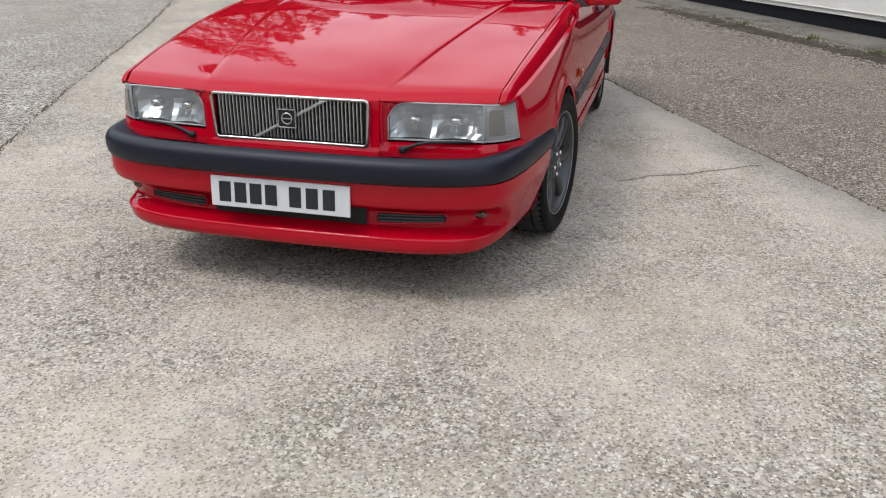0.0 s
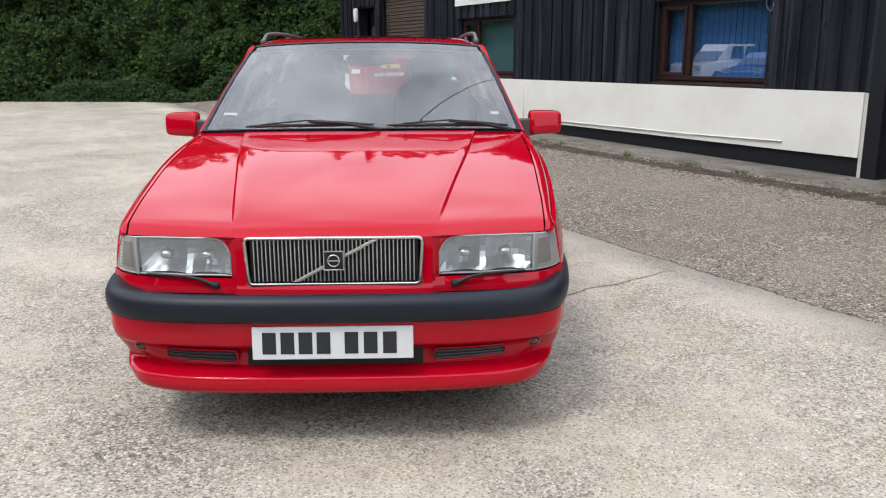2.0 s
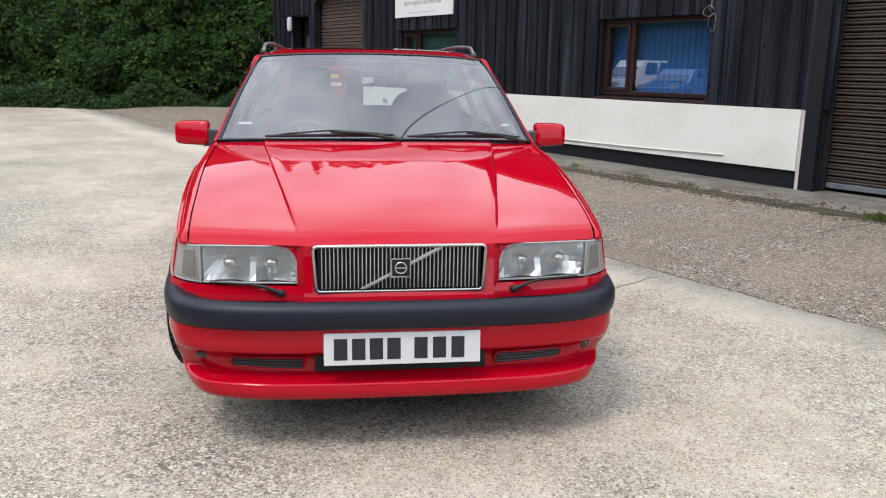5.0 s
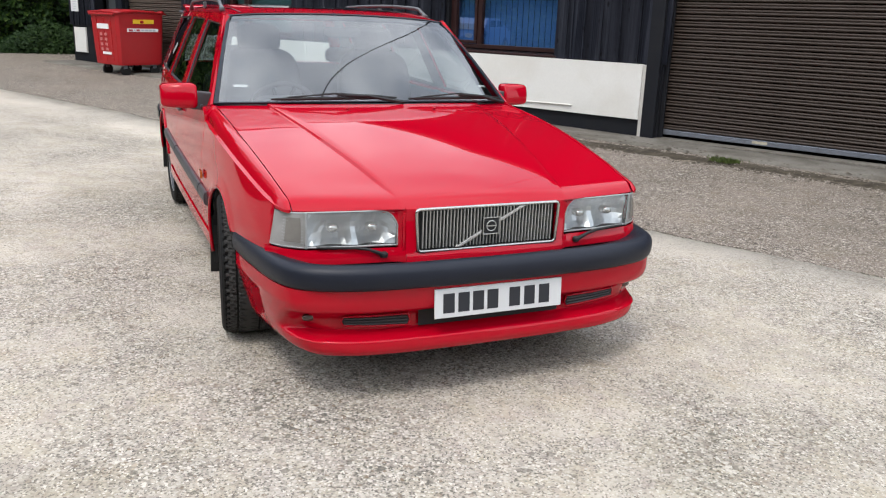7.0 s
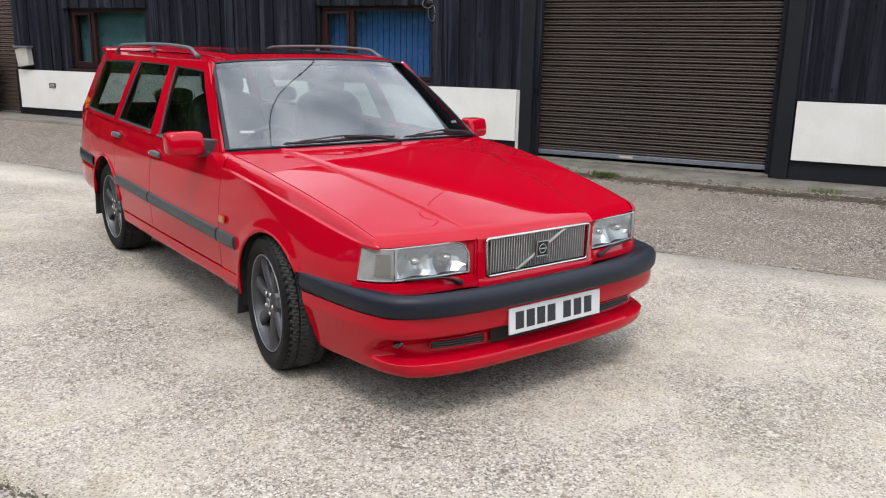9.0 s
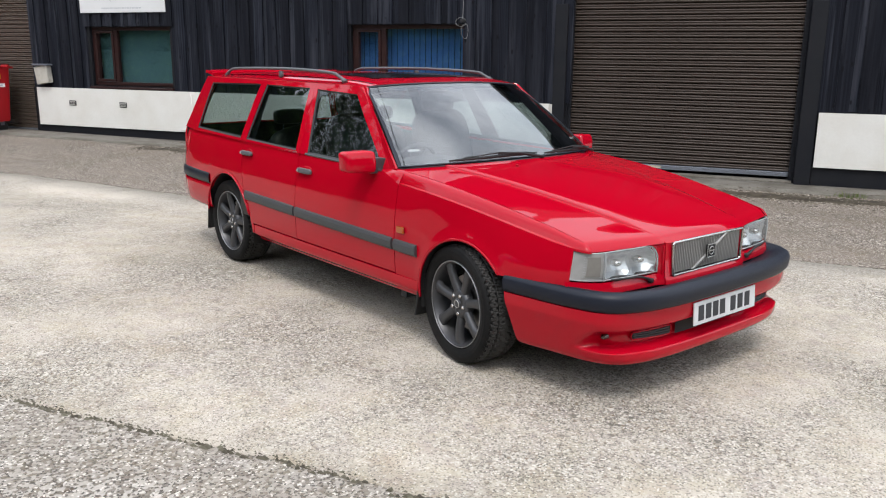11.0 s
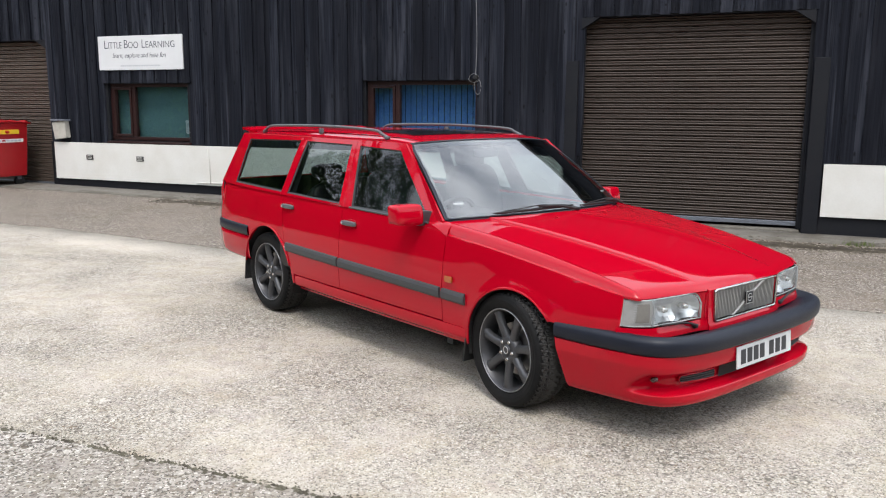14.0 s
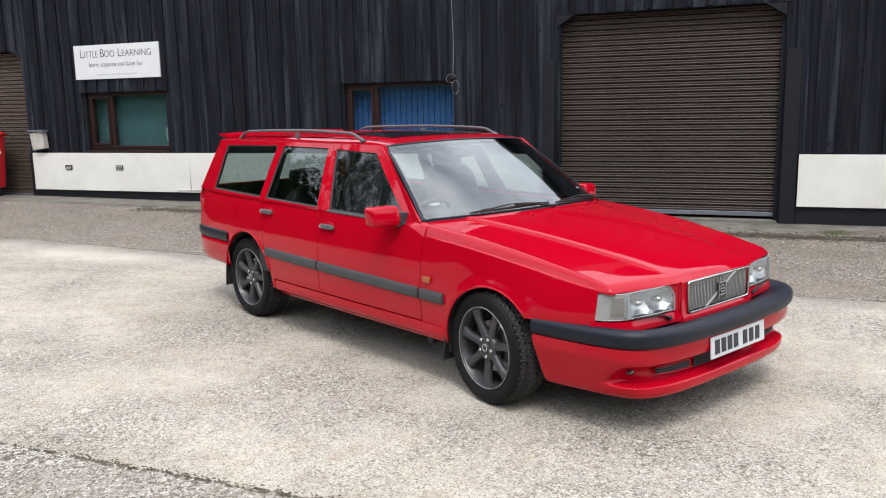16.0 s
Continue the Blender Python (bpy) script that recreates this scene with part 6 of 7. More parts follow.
p = part("steering_boss", pillow((0, 0, -0.01), (0.20, 0.16, 0.05), 3), M_CABIN, st, smooth=True); p.matrix_basis = sw
for a in (0, 180, 250, 290):
    part("spoke", tube([sw @ Vector((0.05 * math.cos(radians(a)), 0.05 * math.sin(radians(a)), -0.005)), sw @ Vector((0.18 * math.cos(radians(a)), 0.18 * math.sin(radians(a)), 0))], 0.013, 6), M_CABIN, st)
def seat(x, y, w, name, head, top=1.16):
    base = part(name, pillow((x, y, 0.52), (w, 0.52, 0.20), 4), M_SEAT, car, "dark leather seat", smooth=True)
    part("backrest", pillow((x, y + 0.32, top / 2 + 0.25), (w * 0.96, 0.17, top - 0.50), 4, tilt=-14), M_SEAT, base, smooth=True)
    for hx in head:
        part("headrest", pillow((hx, y + 0.40, top + 0.05), (0.26, 0.10, 0.17 if top > 1.1 else 0.11), 3.5, tilt=-10), M_SEAT, base, smooth=True)
        for d in (-0.06, 0.06): part("headrest_post", tube([(hx + d, y + 0.385, top - 0.08), (hx + d, y + 0.395, top)], 0.006, 6), M_CHROME, base)
seat(-0.36, 2.22, 0.50, "front_seat", (-0.36,))
seat(0.36, 2.22, 0.50, "front_seat", (0.36,))
seat(0.0, 3.02, 1.28, "rear_seat", (-0.40, 0.40), 1.03)
part("rear_mirror", pillow((0, 2.06, 1.27), (0.22, 0.03, 0.06), 4), M_CABIN, car, smooth=True)
for s in (-1, 1):
    part("pillar_trim", patch([(2.50, 0.93), (2.60, 0.93), (2.68, 1.32), (2.56, 1.32)], s, glass_x, 0.035), M_CABIN, car)
    part("pillar_trim", patch([(3.22, 0.94), (3.38, 0.94), (3.36, 1.33), (3.24, 1.33)], s, glass_x, 0.035), M_CABIN, car)

# ---- hedge and trees ----
def hedge(name, face, height, depth, seed, n, size, label, material, peak=None):
    """A tall leafy bank along a line of (x, y) points, its leaves facing one side."""
    rnd = random.Random(seed)
    pts = [Vector((p[0], p[1], 0)) for p in face]
    seg = [(pts[i + 1] - pts[i]).length for i in range(len(pts) - 1)]
    total = sum(seg)
    def at(s):
        for i, L in enumerate(seg):
            if s <= L or i == len(seg) - 1:
                d = (pts[i + 1] - pts[i]).normalized(); return pts[i] + d * s, Vector((d.y, -d.x, 0))
            s -= L
    def bulge(s, z):
        return 0.9 * noise.noise((s * 0.35, z * 0.5, seed)) + 0.45 * noise.noise((s * 1.1, z * 1.2, seed + 7)) + 0.2 * noise.noise((s * 3, z * 3, seed))
    def surf(s, z):
        p, nrm = at(s)
        lean = depth * (z / height) ** 1.5
        return p - nrm * (lean - bulge(s, z) * min(1, 0.3 + z)) + Vector((0, 0, z)), nrm
    spots = []
    for _ in range(n):
        s = rnd.uniform(0, total); top = height * (0.80 + 0.30 * noise.noise((s * 0.22, seed, 0)) + 0.20 * noise.noise((s * 0.9, seed, 5)) + 0.12 * noise.noise((s * 2.3, seed, 5)))
        if peak: top *= 1 + peak[2] * math.exp(-((s - peak[0]) / peak[1]) ** 2)
        z = top * rnd.random() ** 0.85
        p, nrm = surf(s, z)
        # leaves gather in sprays, with gaps between
        c = noise.noise((s * 2.3, z * 2.6, seed + 3))
        if c < -0.12 and rnd.random() < 0.8: p = p - nrm * rnd.uniform(0.2, 0.5)
        else: p = p + nrm * (rnd.uniform(-0.12, 0.12) + 0.22 * max(0, c))
        spots.append((p, nrm))
    base = empty(name, pose(0, 0, 0), label, "hedge", kind="stuff")
    lv = leaves("foliage", spots, size, material, "", "", seed); lv.parent = base
    # dark sheet behind the leaves paints in the shade deep inside the hedge
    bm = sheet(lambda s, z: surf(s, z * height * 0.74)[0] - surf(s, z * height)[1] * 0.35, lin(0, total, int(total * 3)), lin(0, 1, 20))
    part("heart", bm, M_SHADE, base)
    return base


hedge("hedge", [(-34, 27.5), (-20, 24.6), (-11.8, 23.0), (-5, 21.25), (-1.5, 20.8), (3, 20.6), (9, 20.4)], 12.5, 1.8, 11, 330000, 0.118,
      "tall dense green hedge bank of ivy and brambles", M_LEAF, (17.0, 4.5, 0.75))
# nettles and grasses along its foot
rnd = random.Random(8)
spots = []
for _ in range(38000):
    x = rnd.uniform(-32, 0.5)
    y = lerp_table([(-34, 27.3), (-20, 24.4), (-11.8, 22.8), (-5, 21.0), (-1.5, 20.5), (9, 20.1)])(x) + rnd.uniform(-0.5, 0.35)
    h = max(0.05, 1.15 * (0.55 + 0.6 * noise.noise((x * 0.7, 3, 0))))
    spots.append(((x, y + 0.1, rnd.random() ** 1.3 * h), (0, -1, 0.3)))
base = empty("nettles", pose(0, 0, 0), "green nettles and grasses at the hedge foot", "weeds", kind="stuff")
leaves("foliage", spots, 0.095, M_LEAF2, "", "", 5).parent = base
# the yard's other sides, seen in glass and paint
# this stretch is raised in height to keep sky light off the car's front
hedge("hedge", [(10, -21), (2, -21), (-6, -20), (-14, -16)], 11.0, 1.5, 23, 30000, 0.26, "tall green hedge across the yard", M_LEAF)
hedge("hedge", [(-14, -16), (-20, -8), (-24, 4), (-27, 18), (-32, 28)], 12.0, 1.5, 29, 60000, 0.30, "tall green trees along the yard's open side", M_LEAF)


# ---- things on the wall ----
def sign():
    a, b, z0, z1 = -10.87, -9.09, 2.165, 2.725
    base = empty("sign", WALL @ pose(0, -0.032, 0), "white company signboard with dark lettering", "sign")
    part("panel", box(a, b, -0.012, 0.008, z0, z1), M_SIGN, base, bevel=0.002)
    def words(s, size, x, z, material, shear=0.0, wide=1.0):
        cu = bpy.data.curves.new("lettering", "FONT")
        cu.body, cu.size, cu.align_x, cu.extrude, cu.shear, cu.offset = s, size, "CENTER", 0.0008, shear, -0.0012
        cu.materials.append(material)
        t = new("lettering", cu); t.parent = base
        t.location = (x, -0.0135, z); t.rotation_euler = (radians(90), 0, 0); t.scale = (wide, 1, 1)
    m = (a + b) / 2
    words("L", 0.200, m - 0.722, 2.520, M_INK, wide=0.85)
    words("ITTLE", 0.155, m - 0.521, 2.520, M_INK, wide=0.80)
    words("B", 0.200, m - 0.285, 2.520, M_INK, wide=0.85)
    words("OO", 0.155, m - 0.128, 2.520, M_INK, wide=0.90)
    words("L", 0.200, m + 0.085, 2.520, M_INK, wide=0.85)
    words("EARNING", 0.155, m + 0.435, 2.520, M_INK, wide=0.92)
    words("learn, explore and have fun", 0.118, m - 0.02, 2.365, M_INK, shear=0.25, wide=0.87)
    # the last line is too small to read
    x = m - 0.42
    r2 = random.Random(3)
    while x < m + 0.42:
        w = r2.uniform(0.02, 0.05)
        part("bar", box(x, x + w, -0.0135, -0.0115, 2.222, 2.245), M_INK2, base)
        x += w + 0.012
sign()


# ---- fixtures and small things ----
def post_box():
    base = empty("post_box", WALL @ pose(-11.80, -0.03, 1.16), "cream metal letter box tilted on timber wall", "letter box")
    part("body", extrude_poly([(-0.14, -0.17), (0.14, -0.17), (0.15, 0.13), (-0.15, 0.13)], "y", -0.10, 0.0), mat("cream_letterbox", (0.44, 0.42, 0.37), 0.55, var=0.5, scale=8, dark=(0.27, 0.25, 0.21)), base, bevel=0.006).rotation_euler = (0, radians(-8), 0)
    part("lid", box(-0.175, 0.175, -0.13, 0.004, 0.135, 0.165), M_GALV, base, bevel=0.008)
post_box()


def air_brick(u, z):
    base = empty("air_brick", WALL @ pose(u, -0.062, z), "small dark grated vent set in white plinth", "vent", "vents in the plinth")
    part("frame", box(-0.075, 0.075, -0.006, 0.012, -0.042, 0.042), M_BLACK, base, bevel=0.003)
    for r in range(3):
        part("bar", box(-0.06, 0.06, -0.010, -0.005, -0.028 + r * 0.024, -0.019 + r * 0.024), mat("vent_grey", (0.50, 0.49, 0.45), 0.8) if r == 0 and "vent_grey" not in bpy.data.materials else bpy.data.materials["vent_grey"], base)
air_brick(-11.20, 0.675); air_brick(-10.08, 0.675)

# white pipe along the foot of the plinth
pts = catmull([(-8.9, -0.068, 0.315), (-8.2, -0.07, 0.33), (-7.2, -0.07, 0.335), (-6.1, -0.07, 0.34), (-5.0, -0.07, 0.345), (-4.0, -0.07, 0.365), (-3.66, -0.07, 0.372)], 6)
p = obj("pipe", tube([tuple(q) for q in pts], 0.0085, 8), mat("white_plastic_pipe", (0.62, 0.60, 0.55), 0.6), smooth=True); p.matrix_world = WALL
tagged(p, "thin white plastic pipe along the plinth", "pipe")
p = obj("pipe", tube([(-8.62, -0.066, 0.30), (-8.63, -0.066, 0.60), (-8.66, -0.066, 0.90)], 0.008, 8), M_WHITE, smooth=True); p.matrix_world = WALL
tagged(p, "thin white painted pipe upright on plinth", "pipe")

# cable drop with a coil beside the blue-blind window
cab = empty("cable", WALL @ pose(0, -0.04, 0), "pale cable with a loose coil on the black boards", "cable")
r2 = random.Random(6)
def drop(t): return (-4.01 + 0.012 * math.sin(t * 9) + 0.02 * t, -0.01, 2.02 + 2.1 * t)
part("drop_cable", tube([drop(t) for t in lin(0, 1, 24)], 0.0036, 6), mat("pale_cable", (0.26, 0.26, 0.26), 0.5), cab, smooth=True)
for k in range(3):
    cx, cz, rx, rz = [(-4.03, 1.985, 0.075, 0.06), (-4.00, 1.96, 0.055, 0.075), (-3.97, 1.86, 0.05, 0.10)][k]
    P = [(cx + rx * math.cos(a), -0.02 - 0.012 * math.sin(a * 2 + k), cz + rz * math.sin(a)) for a in lin(0, 2 * math.pi * 0.96, 22)]
    part("coil", tube(P, 0.0026, 6), bpy.data.materials["pale_cable"] if k != 1 else M_RUBBER, cab, smooth=True)
part("junction_box", pillow((-4.0, -0.02, 2.0), (0.07, 0.05, 0.05), 4), M_RUBBER, cab)

# left end of the building: recess with a door, lamp and notices
ob = obj("door_3", box(D2[0] - 1.14, D2[0] - 0.29, 0.30, 0.34, 0.05, 2.34), M_BLACK); ob.matrix_world = WALL
tagged(ob, "plain black recessed entrance door", "door", kind="structure")
part("door_panel", box(D2[0] - 1.02, D2[0] - 0.45, 0.288, 0.299, 1.15, 1.95), mat("dull_panel", (0.05, 0.055, 0.06), 0.4), ob, bevel=0.005)
part("white_panel", box(-16.17, -15.70, -0.012, 0.028, 0.38, 0.90), M_WHITE, wall, bevel=0.004)
lamp = empty("wall_lamp", WALL @ pose(-15.27, -0.03, 2.20), "white oblong bulkhead lamp on black wall", "wall lamp")
part("diffuser", pillow((0, -0.05, 0), (0.11, 0.09, 0.30), 4), M_SIGN, lamp, smooth=True)
part("back_plate", box(-0.065, 0.065, -0.02, 0.01, -0.165, 0.165), M_BLACK, lamp)
nt_ = empty("notice", WALL @ pose(-16.03, -0.03, 1.36), "white printed notice fixed to the wall", "notice")
part("card", box(-0.15, 0.15, -0.004, 0.006, -0.135, 0.135), M_SIGN, nt_)
for k in range(4): part("bar", box(-0.07, 0.07 - 0.02 * (k % 2), -0.0055, -0.0035, 0.06 - 0.05 * k, 0.075 - 0.05 * k), M_INK2, nt_)


def waste_bin():
    """A four-wheeled bin: tapered body, hinged lid, trunnions, castors."""
    w0, w1, d0, d1, h = 0.415, 0.465, 0.445, 0.485, 1.12
    base = empty("waste_bin", WALL @ pose(-13.00, -0.60, 0.120, 0, 0, 0), "large red plastic four-wheeled waste bin with lid shut", "waste bin")
    bm = bmesh.new(); g = []
    for z, k in ((0.20, 0.0), (0.24, 0.15), (0.60, 0.55), (1.05, 0.97), (1.10, 1.0), (1.105, 1.06), (1.135, 1.06)):
        w, d = w0 + (w1 - w0) * k, d0 + (d1 - d0) * k
        c = 0.05
        g.append([bm.verts.new((x, y, z)) for x, y in ((-w + c, -d), (w - c, -d), (w, -d + c), (w, d - c), (w - c, d), (-w + c, d), (-w, d - c), (-w, -d + c))])
    for A, Bq in zip(g, g[1:]):
        for j in range(8): bm.faces.new((A[j], A[(j + 1) % 8], Bq[(j + 1) % 8], Bq[j]))
    bm.faces.new(g[0][::-1]); bm.faces.new(g[-1])
    body = part("body", bm, M_BINRED, base, bevel=0.008)
    for x in (-0.24, 0.0, 0.24):
        part("rib", extrude_poly([(-0.460, 0.26), (-0.440, 0.26), (-0.480, 1.04), (-0.494, 1.04)], "x", x - 0.018, x + 0.018), M_BINRED, body, bevel=0.004)
    lid = sheet(lambda a, t: (a * 0.488, -0.505 + 1.02 * t, 1.145 + 0.05 * math.sin(math.pi * (0.12 + 0.78 * t)) - 0.02 * a * a), lin(-1, 1, 11), lin(0, 1, 9))
    lidp = part("lid", lid, M_BINRED, base, "red curved lid", smooth=True)
    md = lidp.modifiers.new("thick", "SOLIDIFY"); md.thickness = 0.035
    for x in (-0.30, 0.0, 0.30): part("hinge", tube([(x - 0.07, 0.515, 1.15), (x + 0.07, 0.515, 1.15)], 0.03, 8), M_BINRED, lidp)
    part("grip", tube([(-0.42, -0.515, 1.10), (0.42, -0.515, 1.10)], 0.022, 8), M_BINRED, body)
    for s in (-1, 1): part("trunnion", tube([(s * 0.45, 0, 0.98), (s * 0.52, 0, 0.98)], 0.025, 8), M_BINRED, body)
    for x in (-0.31, 0.31):
        for y in (-0.30, 0.30):
            cs = part("castor", box(x - 0.03, x + 0.03, y - 0.03, y + 0.05, 0.13, 0.205), M_GALV, base, "steel castor fork", bevel=0.004)
            part("castor_wheel", tube([(x - 0.024, y + 0.02, 0.095), (x + 0.024, y + 0.02, 0.095)], 0.095, 18), M_RUBBER, cs)
    # labels on its end and long side; their print is too small to read
    ex = lambda z: w0 + (w1 - w0) * (0.55 + 0.42 * (z - 0.60) / 0.45)
    part("label_yellow", box(ex(0.98) - 0.004, ex(0.98) + 0.010, -0.16, 0.26, 0.945, 1.02), M_YELLOW, body, "yellow sticker")
    part("label_white", box(ex(0.83) - 0.006, ex(0.83) + 0.010, -0.28, 0.34, 0.80, 0.86), M_BINLABEL, body, "white sticker strip")
    r3 = random.Random(2)
    y = -0.25
    while y < 0.30:
        w = r3.uniform(0.03, 0.08); part("bar", box(ex(0.83) + 0.009, ex(0.83) + 0.0125, y, min(y + w, 0.32), 0.815, 0.845), M_INK2 if r3.random() < 0.7 else M_BINRED, body); y += w + 0.02
    ey = lambda z: -(d0 + (d1 - d0) * (0.55 + 0.42 * (z - 0.60) / 0.45))
    part("label_white", box(-0.22, 0.18, ey(0.88) - 0.012, ey(0.88) + 0.008, 0.84, 0.93), M_BINLABEL, body, "white sticker")
    for k in range(4):
        for j in range(2):
            z = 0.72 - 0.09 * k
            part("bar", box(-0.15 + 0.16 * j, -0.07 + 0.16 * j, ey(z) - 0.010, ey(z) + 0.012, z, z + 0.05), M_BINPRINT, body)
    part("bar", box(-0.10, 0.18, ey(0.40) - 0.012, ey(0.40) + 0.012, 0.385, 0.43), M_BINLABEL, body)
waste_bin()

# silt and weeds at the foot of the building
def silt_hi(u): return -0.80 + 0.16 * noise.noise((u * 0.8, 2, 0)) + 0.05 * noise.noise((u * 4, 2, 0))
def silt_lo(u): return silt_hi(u) - max(0.02, 0.20 + 0.22 * noise.noise((u * 0.6, 8, 0)) + 0.10 * noise.noise((u * 3, 8, 0)))
def bed_edges(u):
    w = 0.15 + 0.10 * noise.noise((u * 0.7, 21, 0)) + 0.06 * noise.noise((u * 2.9, 21, 0))
    if -1.62 < u < -1.12: w *= 0.15 + 0.85 * abs(u + 1.37) / 0.25
    c = -0.93 - 0.03 * math.sin(u * 0.9) + 0.05 * noise.noise((u * 1.3, 33, 0))
    j = [0.070 * noise.noise((u * 7, k, 5)) + 0.040 * noise.noise((u * 31, k, 5)) for k in (1, 4)]
    return c - max(0.012, w) - j[0], c + max(0.012, w) + j[1]
bed_u = lin(-8.6, 5.5, 1400)
bed = sheet(lambda u, v: (u, bed_edges(u)[0] * (1 - v) + bed_edges(u)[1] * v, rise(u, bed_edges(u)[0] * (1 - v) + bed_edges(u)[1] * v) - 0.0135 + 0.012 * math.sin(math.pi * v) ** 0.5 + (0.009 * noise.noise((u * 11, v * 4, 0)) + 0.007 * noise.noise((u * 37, v * 9, 3))) * math.sin(math.pi * v)), bed_u, lin(0, 1, 7))
bed = obj("moss_bed", bed, mat("brown_moss", (0.034, 0.024, 0.013), 0.95, var=0.9, scale=7, dark=(0.105, 0.088, 0.058), fine=0.6, fine_scale=70, bump=1.0, bump_scale=55), smooth=True)
bed.matrix_world = WALL
tagged(bed, "brown moss and soil lying along the apron", "moss", kind="stuff")
crack = obj("tarmac_crack", sheet(lambda t, v: (-1.38 + 0.05 * t + 0.035 * noise.noise((t * 6, 3, 0)) + (v - 0.5) * (0.012 + 0.010 * noise.noise((t * 15, 9, 0))), -1.85 + 0.85 * t, rise(-1.36, -1.85 + 0.85 * t) - 0.0085), lin(0, 1, 60), [0, 1]), M_SOIL)
crack.matrix_world = WALL
tagged(crack, "dark crack running across the old tarmac", "crack", kind="stuff")
def road_crack(a, b):
    """A fine wandering crack over the roadway between two places."""
    p, q = WALL.inverted() @ Vector((*a, 0)), WALL.inverted() @ Vector((*b, 0))
    side = Vector((p.y - q.y, q.x - p.x)).normalized()
    def at(t, v):
        w = 0.030 * noise.noise((t * 5, 17, 0)) + 0.010 * noise.noise((t * 24, 17, 0)) + (v - 0.5) * (0.007 + 0.005 * noise.noise((t * 18, 27, 0))) * min(1, 6 * t)
        u, n_ = p.x + (q.x - p.x) * t + side.x * w, p.y + (q.y - p.y) * t + side.y * w
        return (u, n_, rise(u, n_) + 0.003)
    ob = obj("road_crack", sheet(at, lin(0, 1, 80), [0, 1]), M_SOIL); ob.matrix_world = WALL
    tagged(ob, "fine dark crack across the pale concrete roadway", "crack", kind="stuff")
road_crack((1.00, 1.74), (1.84, 2.30))
r3 = random.Random(12)
vs, fs = [], []
for _ in range(16000):
    u = r3.uniform(-9.0, 6.0)
    lo, hi = silt_lo(u), silt_hi(u)
    n_ = (lo + hi) / 2 + r3.gauss(0, 0.42) * (hi - lo) - 0.02
    if r3.random() < 0.45:
        e0, e1 = bed_edges(u)
        n_ = (e0 + e1) / 2 + r3.gauss(0, 0.55) * (e1 - e0)
    if r3.random() > 0.75 + 0.9 * noise.noise((u * 2.2, n_ * 5, 4)): continue
    a, b, k, z_ = r3.uniform(0.012, 0.055), r3.uniform(0.006, 0.022), len(vs), rise(u, n_) + (0.016 if n_ > apron_edge(u) else -0.010)
    for i_ in range(7):
        w = 2 * math.pi * i_ / 7; q = r3.uniform(0.6, 1.25)
        vs.append((u + a * q * math.cos(w), n_ + b * q * math.sin(w), z_ - 0.007))
    vs.append((u, n_, z_ + r3.uniform(0.003, 0.008)))
    fs += [(k + i_, k + (i_ + 1) % 7, k + 7) for i_ in range(7)]
me = bpy.data.meshes.new("silt"); me.from_pydata(vs, [], fs)
me.materials.append(mat("brown_silt", (0.04, 0.0304, 0.0208), 0.95, island=0.75, dark=(0.136, 0.116, 0.088), fine=0.5, fine_scale=80, bump=0.8, bump_scale=60))
ob = new("silt", me); ob.matrix_world = WALL
tagged(ob, "dark mossy silt washed along the apron", "silt", kind="stuff")
spots = []
rnd = random.Random(31)
clumps = [(-1.35, -0.97, 0.055, 330), (-1.25, -0.93, 0.05, 120), (-4.2, -0.85, 0.07, 50), (-3.5, -0.84, 0.05, 40), (-5.2, -0.88, 0.08, 50), (0.9, -0.82, 0.10, 70), (1.9, -0.80, 0.06, 50), (-6.6, -0.86, 0.06, 40), (2.8, -0.80, 0.09, 60)]
vs, fs = [], []
for cu, cn, sz, num in clumps:
    for _ in range(num):
        u, n_ = cu + rnd.gauss(0, sz), cn + rnd.gauss(0, sz * 0.8)
        h, a, lean = rnd.uniform(0.4, 1.0) * min(0.065, 0.03 + sz * 0.42), rnd.uniform(0, 6.28), rnd.uniform(0.1, 0.6)
        z_ = rise(u, n_) + 0.012; p0 = wall_place(u, n_, z_); dx, dy = math.cos(a), math.sin(a); k = len(vs); w = 0.004
        vs += [(p0.x - dy * w, p0.y + dx * w, z_), (p0.x + dy * w, p0.y - dx * w, z_), (p0.x + dx * h * lean * 0.4 + dy * w, p0.y + dy * h * lean * 0.4 - dx * w, z_ + h * 0.6), (p0.x + dx * h * lean, p0.y + dy * h * lean, z_ + h)]
        fs += [(k, k + 1, k + 2), (k, k + 2, k + 3)]
me = bpy.data.meshes.new("weeds"); me.from_pydata(vs, [], fs); me.materials.append(M_MOSS)
tagged(new("weeds", me), "tufts of grass and weeds in the apron joint", "weeds", kind="stuff")
# loose grit on the paving
vs, fs = [], []
